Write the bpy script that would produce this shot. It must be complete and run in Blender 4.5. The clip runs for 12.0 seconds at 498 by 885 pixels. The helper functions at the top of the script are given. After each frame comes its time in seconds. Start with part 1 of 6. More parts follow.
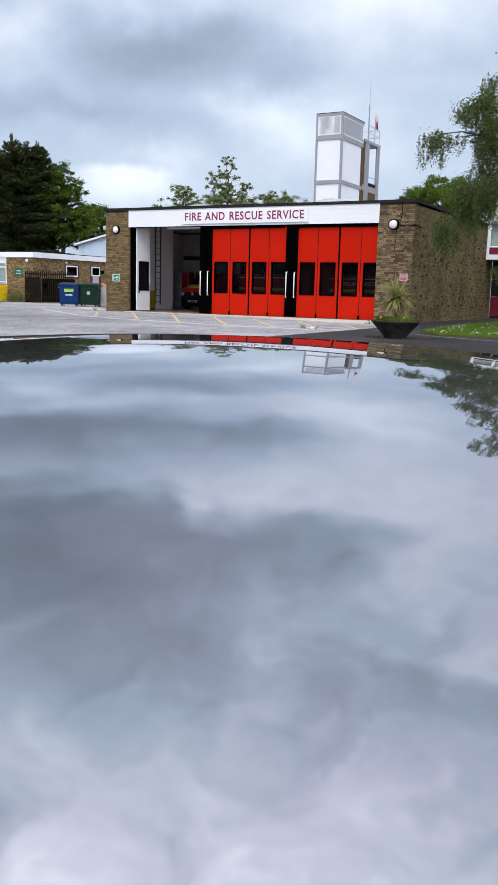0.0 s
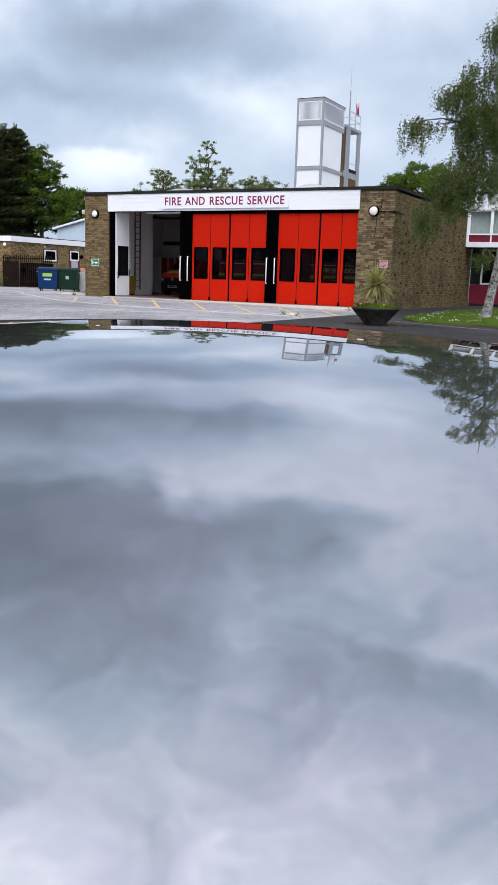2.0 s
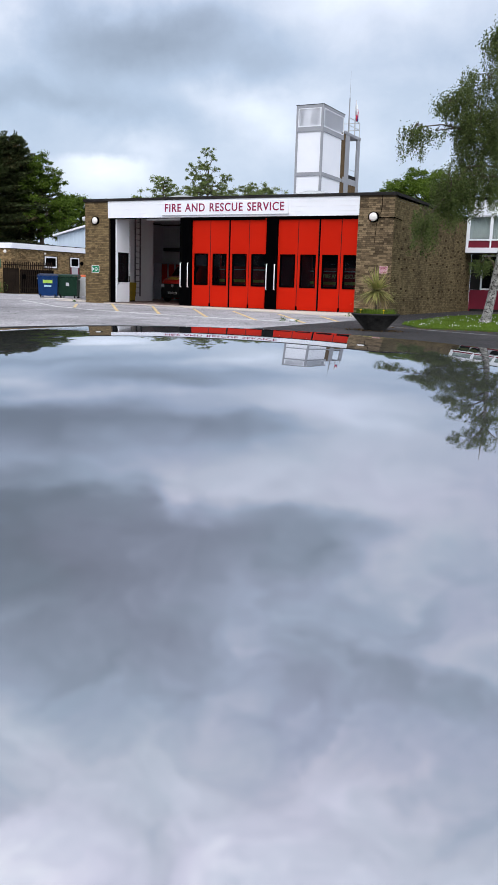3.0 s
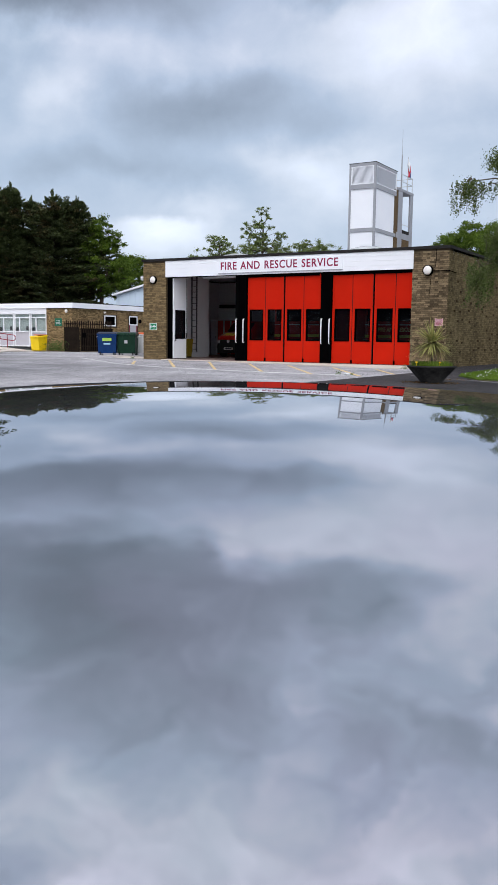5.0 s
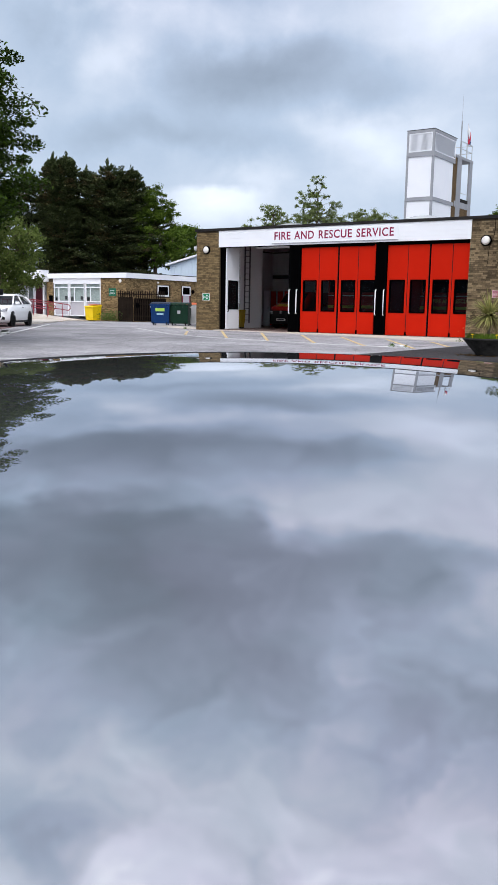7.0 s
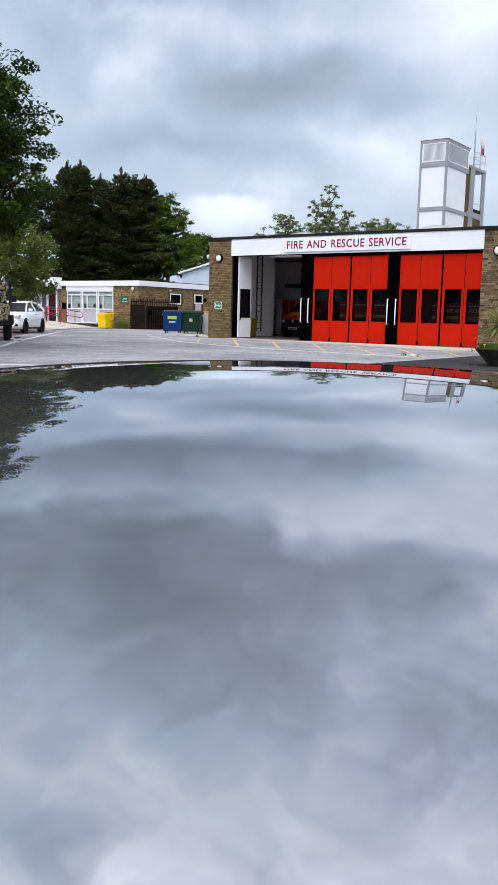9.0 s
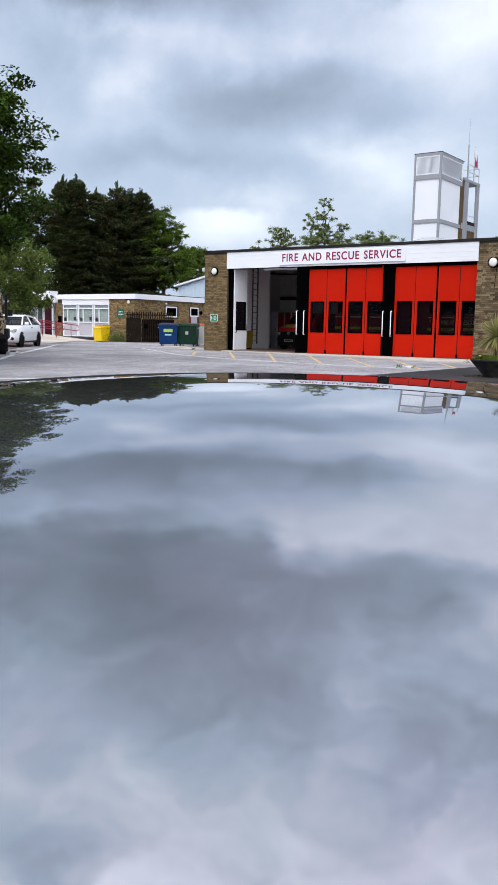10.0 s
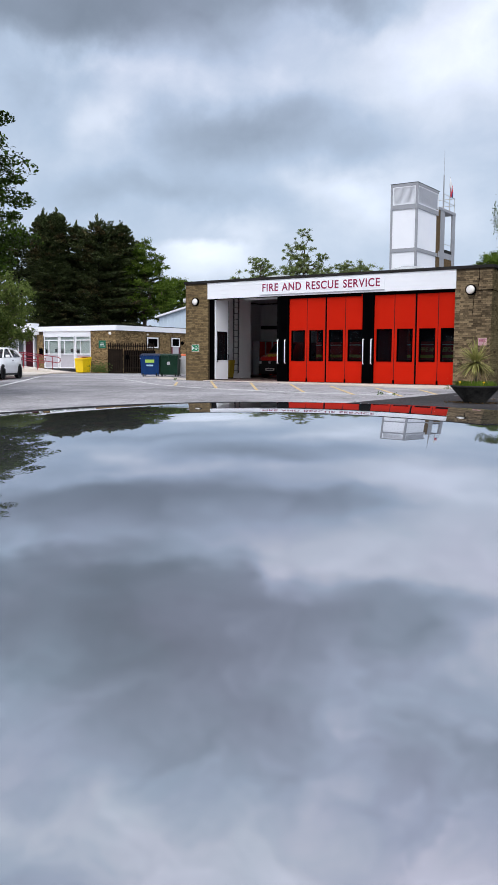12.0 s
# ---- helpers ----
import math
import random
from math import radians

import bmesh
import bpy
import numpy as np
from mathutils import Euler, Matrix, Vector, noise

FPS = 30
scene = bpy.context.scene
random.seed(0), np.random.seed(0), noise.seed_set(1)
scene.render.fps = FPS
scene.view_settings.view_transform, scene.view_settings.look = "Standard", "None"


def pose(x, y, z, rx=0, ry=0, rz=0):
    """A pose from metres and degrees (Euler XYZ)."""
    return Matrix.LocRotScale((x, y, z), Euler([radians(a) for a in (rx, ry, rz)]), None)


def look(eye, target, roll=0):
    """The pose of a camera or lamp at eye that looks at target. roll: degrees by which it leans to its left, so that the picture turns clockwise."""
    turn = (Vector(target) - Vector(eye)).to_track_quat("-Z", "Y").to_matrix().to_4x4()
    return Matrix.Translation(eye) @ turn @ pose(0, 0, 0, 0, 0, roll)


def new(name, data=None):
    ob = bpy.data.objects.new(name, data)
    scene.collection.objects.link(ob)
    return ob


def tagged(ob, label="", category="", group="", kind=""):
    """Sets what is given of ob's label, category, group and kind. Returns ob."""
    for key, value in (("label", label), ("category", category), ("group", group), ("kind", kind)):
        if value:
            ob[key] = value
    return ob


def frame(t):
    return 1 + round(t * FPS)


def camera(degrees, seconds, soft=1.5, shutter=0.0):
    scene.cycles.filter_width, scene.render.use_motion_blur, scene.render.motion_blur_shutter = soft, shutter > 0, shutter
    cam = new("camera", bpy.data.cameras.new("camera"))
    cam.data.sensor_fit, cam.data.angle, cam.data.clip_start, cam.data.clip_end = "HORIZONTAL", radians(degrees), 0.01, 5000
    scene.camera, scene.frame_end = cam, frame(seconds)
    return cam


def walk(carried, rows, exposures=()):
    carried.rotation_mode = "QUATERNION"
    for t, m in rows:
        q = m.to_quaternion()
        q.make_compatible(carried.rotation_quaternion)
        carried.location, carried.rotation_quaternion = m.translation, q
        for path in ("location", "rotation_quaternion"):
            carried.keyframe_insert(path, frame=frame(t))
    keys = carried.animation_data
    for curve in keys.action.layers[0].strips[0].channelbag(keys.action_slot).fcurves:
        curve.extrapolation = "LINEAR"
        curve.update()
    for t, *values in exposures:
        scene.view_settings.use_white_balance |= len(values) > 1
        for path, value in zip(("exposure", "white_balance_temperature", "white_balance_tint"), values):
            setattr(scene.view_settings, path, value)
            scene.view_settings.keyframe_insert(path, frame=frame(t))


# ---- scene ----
EYE = Vector((24.41, -31.09, 0.99))
# seconds, heading, tilt, lean, in degrees
TURNS = [
    (0, 28.42, -10.11, 1.42), (0.5, 27.90, -10.68, 1.66), (1, 27.52, -11.05, 1.86),
    (1.5, 27.21, -11.14, 1.90), (2, 26.99, -11.00, 1.83), (2.5, 26.85, -10.85, 1.71),
    (4.5, 29.55, -8.18, 1.01), (5, 30.97, -7.02, 0.69), (5.5, 32.16, -6.76, 0.55),
    (6, 33.05, -7.41, 0.53), (6.5, 33.77, -8.30, 0.68), (7, 34.45, -9.02, 1.01),
    (7.5, 35.08, -9.31, 1.33), (9.5, 35.22, -8.08, 1.39), (10, 34.98, -7.63, 1.12),
    (10.5, 34.72, -7.20, 1.03), (11, 34.47, -6.73, 0.72), (11.5, 34.16, -6.15, 0.45),
    (12, 33.84, -5.64, 0.33),
]


def heading(yaw, pitch):
    a, b = radians(yaw), radians(pitch)
    return Vector((-math.sin(a) * math.cos(b), math.cos(a) * math.cos(b), math.sin(b)))


cam = camera(32.98, 12.0, soft=1.1)
walk(cam, [(t, look(EYE, EYE + heading(yaw, pitch), roll)) for t, yaw, pitch, roll in TURNS],
     exposures=[(0, 0.24), (2.7, 0.24), (5.0, 0.13), (6.0, 0.16), (7.5, 0.23), (10.0, 0.22), (12, 0.17)])

# ---- sky and sun ----
SUN_AZ, SUN_EL = 206.0, 54.0      # degrees, azimuth counter-clockwise from +y
world = bpy.data.worlds.new("overcast_sky")
scene.world = world
world.use_nodes = True
wt = world.node_tree
wt.nodes.clear()


def node(tree, kind, **settings):
    n = tree.nodes.new(kind)
    for key, value in settings.items():
        if key == "op":
            n.operation = value
        elif key == "blend":
            n.blend_type = value
    return n


def wire(tree, source, socket):
    tree.links.new(source, socket)


def vmath(tree, op, a, b=None):
    n = tree.nodes.new("ShaderNodeVectorMath")
    n.operation = op
    for i, v in enumerate((a, b)):
        if v is None:
            continue
        if isinstance(v, (tuple, Vector)):
            n.inputs[i].default_value = v
        else:
            tree.links.new(v, n.inputs[i])
    return n.outputs["Value"] if op in ("DOT_PRODUCT", "LENGTH") else n.outputs[0]


def fmath(tree, op, a, b=0.0, clamp=False):
    n = tree.nodes.new("ShaderNodeMath")
    n.operation, n.use_clamp = op, clamp
    for i, v in enumerate((a, b)):
        if isinstance(v, (int, float)):
            n.inputs[i].default_value = v
        else:
            tree.links.new(v, n.inputs[i])
    return n.outputs[0]


def ramp(tree, source, stops):
    n = tree.nodes.new("ShaderNodeValToRGB")
    e = n.color_ramp.elements
    while len(e) < len(stops):
        e.new(0.5)
    for el, (p, c) in zip(e, stops):
        el.position, el.color = p, (*c, 1)
    tree.links.new(source, n.inputs[0])
    return n.outputs[0]


def noise_tex(tree, vector, scale, detail=4, rough=0.55, distortion=0.0):
    n = tree.nodes.new("ShaderNodeTexNoise")
    n.inputs["Scale"].default_value = scale
    n.inputs["Detail"].default_value = detail
    n.inputs["Roughness"].default_value = rough
    n.inputs["Distortion"].default_value = distortion
    if vector is not None:
        tree.links.new(vector, n.inputs["Vector"])
    return n.outputs["Fac"]


def mixc(tree, fac, a, b, blend="MIX"):
    n = tree.nodes.new("ShaderNodeMixRGB")
    n.blend_type = blend
    for i, v in enumerate((fac, a, b)):
        if isinstance(v, (int, float)):
            n.inputs[i].default_value = v
        elif isinstance(v, tuple):
            n.inputs[i].default_value = (*v, 1)
        else:
            tree.links.new(v, n.inputs[i])
    return n.outputs[0]


coords = wt.nodes.new("ShaderNodeTexCoord").outputs["Generated"]


def waver(scale, detail, by):
    """A direction bent by a cloudy noise."""
    n = wt.nodes.new("ShaderNodeTexNoise")
    n.inputs["Scale"].default_value, n.inputs["Detail"].default_value = scale, detail
    wt.links.new(coords, n.inputs["Vector"])
    return vmath(wt, "MULTIPLY", vmath(wt, "SUBTRACT", n.outputs["Color"], (0.5, 0.5, 0.5)), by)


bent_low = vmath(wt, "NORMALIZE", vmath(wt, "ADD", coords, waver(12.0, 6, (0.10, 0.10, 0.065))))
bent_high = vmath(wt, "NORMALIZE", vmath(wt, "ADD", coords, waver(7.0, 8, (0.24, 0.24, 0.24))))
axes = wt.nodes.new("ShaderNodeSeparateXYZ")
wt.links.new(coords, axes.inputs[0])
height = fmath(wt, "ADD", fmath(wt, "MAXIMUM", axes.outputs[2], 0.0), 0.42)
deck = wt.nodes.new("ShaderNodeCombineXYZ")
for i in (0, 1):
    wt.links.new(fmath(wt, "DIVIDE", axes.outputs[i], height), deck.inputs[i])
banks = noise_tex(wt, deck.outputs[0], 1.6, 5, 0.5, 0.2)
tufts = noise_tex(wt, deck.outputs[0], 6.0, 5, 0.55, 0.3)
puffs = fmath(wt, "MULTIPLY", fmath(wt, "SUBTRACT", noise_tex(wt, bent_high, 7.0, 7, 0.58), 0.5), fmath(wt, "MULTIPLY", fmath(wt, "MAXIMUM", axes.outputs[2], 0.0), 1.9))
# heavier and thinner parts of the cloud deck: azimuth, elevation, half widths in degrees, change in stops
LOW_CLOUDS = [
    (33.3, 15.3, 4.7, 1.3, -0.45), (38.1, 14.0, 2.5, 1.4, -0.18), (28.0, 13.4, 4.0, 0.9, -0.15), (40.3, 10.9, 4.4, 0.8, -0.28),
    (45.7, 17.0, 2.7, 1.0, -0.12), (43.2, 15.0, 1.4, 1.2, 0.32), (38.1, 17.3, 2.1, 1.5, 0.22), (32.5, 17.4, 2.1, 0.8, 0.14),
    (37.3, 6.6, 3.0, 1.0, 0.22), (34.3, 8.6, 1.5, 0.7, 0.30), (25.8, 10.2, 2.5, 1.4, 0.30), (19.9, 9.3, 2.1, 1.7, 0.18),
    (19.8, 18.0, 4.6, 2.6, 0.40), (29.5, 11.3, 2.6, 0.6, 0.15),
]
HIGH_CLOUDS = [
    (20.0, 30.8, 9.5, 4.6, 0.34), (44.8, 65.5, 13.0, 6.0, 0.26), (70.1, 61.3, 2.0, 3.5, -0.55), (33.4, 34.5, 1.5, 3.0, 0.55),
    (12.7, 38.3, 2.2, 3.9, 0.35), (48.5, 23.8, 7.6, 3.6, -0.25), (53.0, 26.1, 0.9, 3.2, 0.30), (44.5, 18.0, 3.5, 1.1, 0.28), (25.5, 51.0, 1.6, 4.5, 0.28),
    (22.0, 62.0, 4.0, 3.5, -0.10), (16.1, 52.3, 2.2, 1.6, 0.30), (18.1, 22.5, 4.5, 3.0, 0.22),
]
# ragged lower edges of the heavy decks: azimuth, elevation of the edge, half width, depth above (or below, where negative) the edge, change in stops
DECKS = [
    (54.0, 29.2, 7.0, 21.0, -0.90), (40.9, 32.4, 5.9, 21.0, -0.85), (30.6, 37.7, 3.7, 13.4, -0.45), (21.6, 35.1, 5.9, 10.9, -0.70), (45.5, 19.2, 6.6, 6.0, -0.72),
    (32.9, 21.6, 6.5, 5.0, -0.45), (26.0, 21.6, 4.4, 5.0, -0.40), (6.0, 50.3, 8.5, 10.0, -0.55), (37.0, 7.75, 2.6, -2.2, 0.50),
]
bent_deck = vmath(wt, "NORMALIZE", vmath(wt, "ADD", coords, waver(9.0, 7, (0.13, 0.13, 0.13))))
bent_bank = vmath(wt, "NORMALIZE", vmath(wt, "ADD", coords, waver(26.0, 6, (0.035, 0.035, 0.022))))
stops = fmath(wt, "ADD", fmath(wt, "MULTIPLY", fmath(wt, "SUBTRACT", banks, 0.5), 0.55), fmath(wt, "MULTIPLY", fmath(wt, "SUBTRACT", tufts, 0.5), 0.42))
stops = fmath(wt, "ADD", stops, puffs)
for rows, bent in ((LOW_CLOUDS, bent_low), (HIGH_CLOUDS, bent_high)):
    for az, el, wide, tall, gain in rows:
        east = Vector((math.cos(radians(az)), math.sin(radians(az)), 0)) / math.sin(radians(wide * 1.15))
        north = heading(az, el + 90) / math.sin(radians(tall * 1.15))
        e = vmath(wt, "DOT_PRODUCT", bent, east)
        n = vmath(wt, "DOT_PRODUCT", bent, north)
        r = fmath(wt, "ADD", fmath(wt, "MULTIPLY", e, e), fmath(wt, "MULTIPLY", n, n))
        front = fmath(wt, "GREATER_THAN", vmath(wt, "DOT_PRODUCT", bent, heading(az, el)), 0.0)
        g = fmath(wt, "MULTIPLY", fmath(wt, "POWER", 2.718, fmath(wt, "MULTIPLY", r, -0.7)), fmath(wt, "MULTIPLY", front, gain * 1.15))
        stops = fmath(wt, "ADD", stops, g)
for az, el, wide, tall, gain in DECKS:
    low = tall < 0
    bent = bent_bank if low else bent_deck
    e = vmath(wt, "DOT_PRODUCT", bent, Vector((math.cos(radians(az)), math.sin(radians(az)), 0)) / math.sin(radians(wide * 1.1)))
    n = vmath(wt, "DOT_PRODUCT", bent, heading(az, el + 90) * (-1.0 if low else 1.0))
    soft = math.sin(radians(0.35 if low else 1.5))
    edge = fmath(wt, "ADD", fmath(wt, "DIVIDE", n, 2 * soft), 0.5, True)
    edge = fmath(wt, "MULTIPLY", fmath(wt, "MULTIPLY", edge, edge), fmath(wt, "SUBTRACT", 3.0, fmath(wt, "MULTIPLY", edge, 2.0)))
    deep = fmath(wt, "MULTIPLY", fmath(wt, "MAXIMUM", n, 0.0), 1.0 / math.sin(radians(abs(tall))))
    e2 = fmath(wt, "MULTIPLY", e, e)
    fall = fmath(wt, "ADD", fmath(wt, "MULTIPLY", deep, deep), fmath(wt, "MULTIPLY", e2, fmath(wt, "ADD", fmath(wt, "MULTIPLY", e2, 0.4), 0.3)))
    front = fmath(wt, "GREATER_THAN", vmath(wt, "DOT_PRODUCT", bent, heading(az, el)), 0.0)
    g = fmath(wt, "MULTIPLY", fmath(wt, "MULTIPLY", fmath(wt, "POWER", 2.718, fmath(wt, "MULTIPLY", fall, -1.0)), edge), fmath(wt, "MULTIPLY", front, gain))
    stops = fmath(wt, "ADD", stops, g)
# the deck is thinner towards the hidden sun
sunward = fmath(wt, "MAXIMUM", vmath(wt, "DOT_PRODUCT", coords, heading(SUN_AZ, SUN_EL)), 0.0)
stops = fmath(wt, "ADD", stops, fmath(wt, "MULTIPLY", fmath(wt, "POWER", sunward, 3.0), 2.4))
tone = ramp(wt, fmath(wt, "ADD", fmath(wt, "MULTIPLY", stops, 0.5), 0.5), [(0.1, (0.412, 0.508, 0.65)), (0.45, (0.466, 0.572, 0.732)), (0.62, (0.54, 0.605, 0.715)), (0.80, (0.555, 0.607, 0.71)), (0.98, (0.585, 0.62, 0.68))])
# patches of warmer and cooler cloud
warmth = noise_tex(wt, bent_high, 3.2, 4, 0.5)
tone = mixc(wt, fmath(wt, "MULTIPLY", fmath(wt, "SUBTRACT", axes.outputs[2], 0.2), 3.0, True), tone, mixc(wt, 1.0, tone, ramp(wt, warmth, [(0.36, (0.99, 1.01, 0.995)), (0.5, (1.045, 0.995, 0.995)), (0.62, (1.08, 0.985, 1.01))]), "MULTIPLY"))
clouds = mixc(wt, 1.0, tone, fmath(wt, "POWER", 2.0, stops), "MULTIPLY")
clear = wt.nodes.new("ShaderNodeTexSky")
clear.sky_type, clear.sun_disc = "NISHITA", False
clear.sun_elevation, clear.sun_rotation = radians(SUN_EL), radians(-SUN_AZ)
blue = mixc(wt, 1.0, clear.outputs[0], (0.10, 0.10, 0.10), "MULTIPLY")
back = wt.nodes.new("ShaderNodeBackground")
wt.links.new(mixc(wt, 0.92, blue, clouds), back.inputs["Color"])
back.inputs["Strength"].default_value = 1.0
wt.links.new(back.outputs[0], wt.nodes.new("ShaderNodeOutputWorld").inputs[0])

sun = new("sun", bpy.data.lights.new("sun", "SUN"))
sun.data.energy, sun.data.angle, sun.data.color = 0.8, radians(30), (1.0, 0.97, 0.92)
sun.matrix_world = look(heading(SUN_AZ, SUN_EL) * 80, (0, 0, 0))

# ---- materials ----


def surface(name, a, b, scale=3.0, rough=0.7, bump=0.15, grain=60.0, metal=0.0, spread=0.25, coat=0.0, random_mix=0.0, spots=None, spec=0.3, contrast=1.6):
    """Two tones over a broad noise and a fine grain, with fine relief."""
    m = bpy.data.materials.new(name)
    m.use_nodes = True
    t = m.node_tree
    p = t.nodes["Principled BSDF"]
    at = t.nodes.new("ShaderNodeTexCoord").outputs["Object"]
    broad = noise_tex(t, at, scale, 5, 0.6)
    fine = noise_tex(t, at, grain, 3, 0.6)
    f = fmath(t, "ADD", fmath(t, "MULTIPLY", fmath(t, "SUBTRACT", broad, 0.5), contrast), 0.5)
    f = fmath(t, "ADD", f, fmath(t, "MULTIPLY", fmath(t, "SUBTRACT", fine, 0.5), spread * 2))
    if random_mix:
        r = fmath(t, "FRACT", fmath(t, "ADD", t.nodes.new("ShaderNodeObjectInfo").outputs["Random"], t.nodes.new("ShaderNodeNewGeometry").outputs["Random Per Island"]))
        f = fmath(t, "ADD", fmath(t, "MULTIPLY", f, 1 - random_mix), fmath(t, "MULTIPLY", r, random_mix))
    f = fmath(t, "ADD", f, 0.0, True)
    colour = mixc(t, f, a, b)
    if spots:
        tone, size, cut = spots
        s = noise_tex(t, at, size, 2, 0.5)
        colour = mixc(t, fmath(t, "GREATER_THAN", s, cut), colour, tone)
    t.links.new(colour, p.inputs["Base Color"])
    p.inputs["Metallic"].default_value = metal
    p.inputs["Coat Weight"].default_value = coat
    p.inputs["Specular IOR Level"].default_value = spec
    t.links.new(fmath(t, "ADD", fmath(t, "MULTIPLY", broad, 0.2), rough - 0.1, True), p.inputs["Roughness"])
    if bump:
        n = t.nodes.new("ShaderNodeBump")
        n.inputs["Strength"].default_value, n.inputs["Distance"].default_value = bump, 0.01
        t.links.new(fine, n.inputs["Height"])
        t.links.new(n.outputs[0], p.inputs["Normal"])
    return m


def foliage(name, a, b, through_light=0.35, patch=None):
    m = bpy.data.materials.new(name)
    m.use_nodes = True
    t = m.node_tree
    p = t.nodes["Principled BSDF"]
    r = t.nodes.new("ShaderNodeNewGeometry").outputs["Random Per Island"]
    broad = noise_tex(t, t.nodes.new("ShaderNodeTexCoord").outputs["Object"], 0.6, 3, 0.6)
    f = fmath(t, "ADD", fmath(t, "MULTIPLY", r, 0.6), fmath(t, "MULTIPLY", fmath(t, "SUBTRACT", broad, 0.25), 0.8), True)
    c = mixc(t, f, a, b)
    if patch:
        at = t.nodes.new("ShaderNodeTexCoord").outputs["Object"]
        c = mixc(t, fmath(t, "MULTIPLY", fmath(t, "SUBTRACT", noise_tex(t, at, 0.45, 4, 0.6), 0.51), 8.0, True), c, mixc(t, r, a, patch))
    t.links.new(c, p.inputs["Base Color"])
    p.inputs["Roughness"].default_value = 0.6
    p.inputs["Specular IOR Level"].default_value = 0.1
    tr = t.nodes.new("ShaderNodeBsdfTranslucent")
    t.links.new(c, tr.inputs[0])
    mix = t.nodes.new("ShaderNodeMixShader")
    mix.inputs[0].default_value = through_light
    t.links.new(p.outputs[0], mix.inputs[1])
    t.links.new(tr.outputs[0], mix.inputs[2])
    t.links.new(mix.outputs[0], t.nodes["Material Output"].inputs[0])
    return m


def glass(name, tint=(0.02, 0.022, 0.025), rough=0.03, clear_part=0.75, spec=0.5):
    """A thin pane: mostly seen through, with a mirror gloss on it."""
    m = bpy.data.materials.new(name)
    m.use_nodes = True
    t = m.node_tree
    p = t.nodes["Principled BSDF"]
    p.inputs["Base Color"].default_value = (*tint, 1)
    p.inputs["Roughness"].default_value = rough
    p.inputs["Specular IOR Level"].default_value = spec
    see = t.nodes.new("ShaderNodeBsdfTransparent")
    see.inputs[0].default_value = (0.8, 0.84, 0.83, 1)
    mix = t.nodes.new("ShaderNodeMixShader")
    mix.inputs[0].default_value = clear_part
    t.links.new(p.outputs[0], mix.inputs[1])
    t.links.new(see.outputs[0], mix.inputs[2])
    t.links.new(mix.outputs[0], t.nodes["Material Output"].inputs[0])
    return m


ASPHALT = surface("worn_asphalt", (0.20, 0.195, 0.20), (0.41, 0.40, 0.41), 0.22, 0.85, 0.6, 38, spread=0.7, contrast=2.4)
def age(m, cracks, tone, gritty=0.7):
    """Adds mottling of a hand's width and thin branching cracks to a road surface."""
    t = m.node_tree
    p = t.nodes["Principled BSDF"]
    base = p.inputs["Base Color"].links[0].from_socket
    at = t.nodes.new("ShaderNodeTexCoord").outputs["Object"]
    spots = noise_tex(t, at, 1.7, 6, 0.75)
    base = mixc(t, 0.55, base, ramp(t, spots, [(0.32, (0.45, 0.45, 0.46)), (0.5, (0.9, 0.9, 0.9)), (0.68, (1.35, 1.35, 1.37))]), "MULTIPLY")
    # wear drawn out along the way that wheels roll
    drive = t.nodes.new("ShaderNodeCombineXYZ")
    t.links.new(fmath(t, "MULTIPLY", vmath(t, "DOT_PRODUCT", at, (0.845, 0.535, 0.0)), 6.0), drive.inputs[0])
    t.links.new(fmath(t, "MULTIPLY", vmath(t, "DOT_PRODUCT", at, (-0.535, 0.845, 0.0)), 0.22), drive.inputs[1])
    wear = noise_tex(t, drive.outputs[0], 1.0, 6, 0.78)
    base = mixc(t, 0.3, base, ramp(t, wear, [(0.30, (0.62, 0.62, 0.62)), (0.5, (1.0, 1.0, 1.0)), (0.70, (1.32, 1.32, 1.32))]), "MULTIPLY")
    # broad darker repairs and trodden stains, then single pale and dark stones
    patches = noise_tex(t, at, 0.16, 5, 0.62, 0.6)
    base = mixc(t, 0.8, base, ramp(t, patches, [(0.36, (0.58, 0.57, 0.58)), (0.47, (0.95, 0.95, 0.95)), (0.60, (1.12, 1.11, 1.12))]), "MULTIPLY")
    grit = noise_tex(t, at, 14.0, 3, 0.8)
    base = mixc(t, gritty, base, ramp(t, grit, [(0.34, (0.35, 0.35, 0.36)), (0.45, (0.9, 0.9, 0.9)), (0.56, (1.08, 1.07, 1.07)), (0.66, (2.2, 2.15, 2.1))]), "MULTIPLY")
    v = t.nodes.new("ShaderNodeTexVoronoi")
    v.feature = "DISTANCE_TO_EDGE"
    v.inputs["Scale"].default_value = cracks
    bend = t.nodes.new("ShaderNodeTexNoise")
    bend.inputs["Scale"].default_value = 1.1
    t.links.new(at, bend.inputs["Vector"])
    t.links.new(vmath(t, "ADD", at, vmath(t, "MULTIPLY", bend.outputs["Color"], (1.6, 1.6, 0.0))), v.inputs["Vector"])
    thin = fmath(t, "MULTIPLY", fmath(t, "LESS_THAN", v.outputs["Distance"], 0.003), fmath(t, "GREATER_THAN", noise_tex(t, at, 0.25, 2), 0.5))
    t.links.new(mixc(t, thin, base, tone), p.inputs["Base Color"])


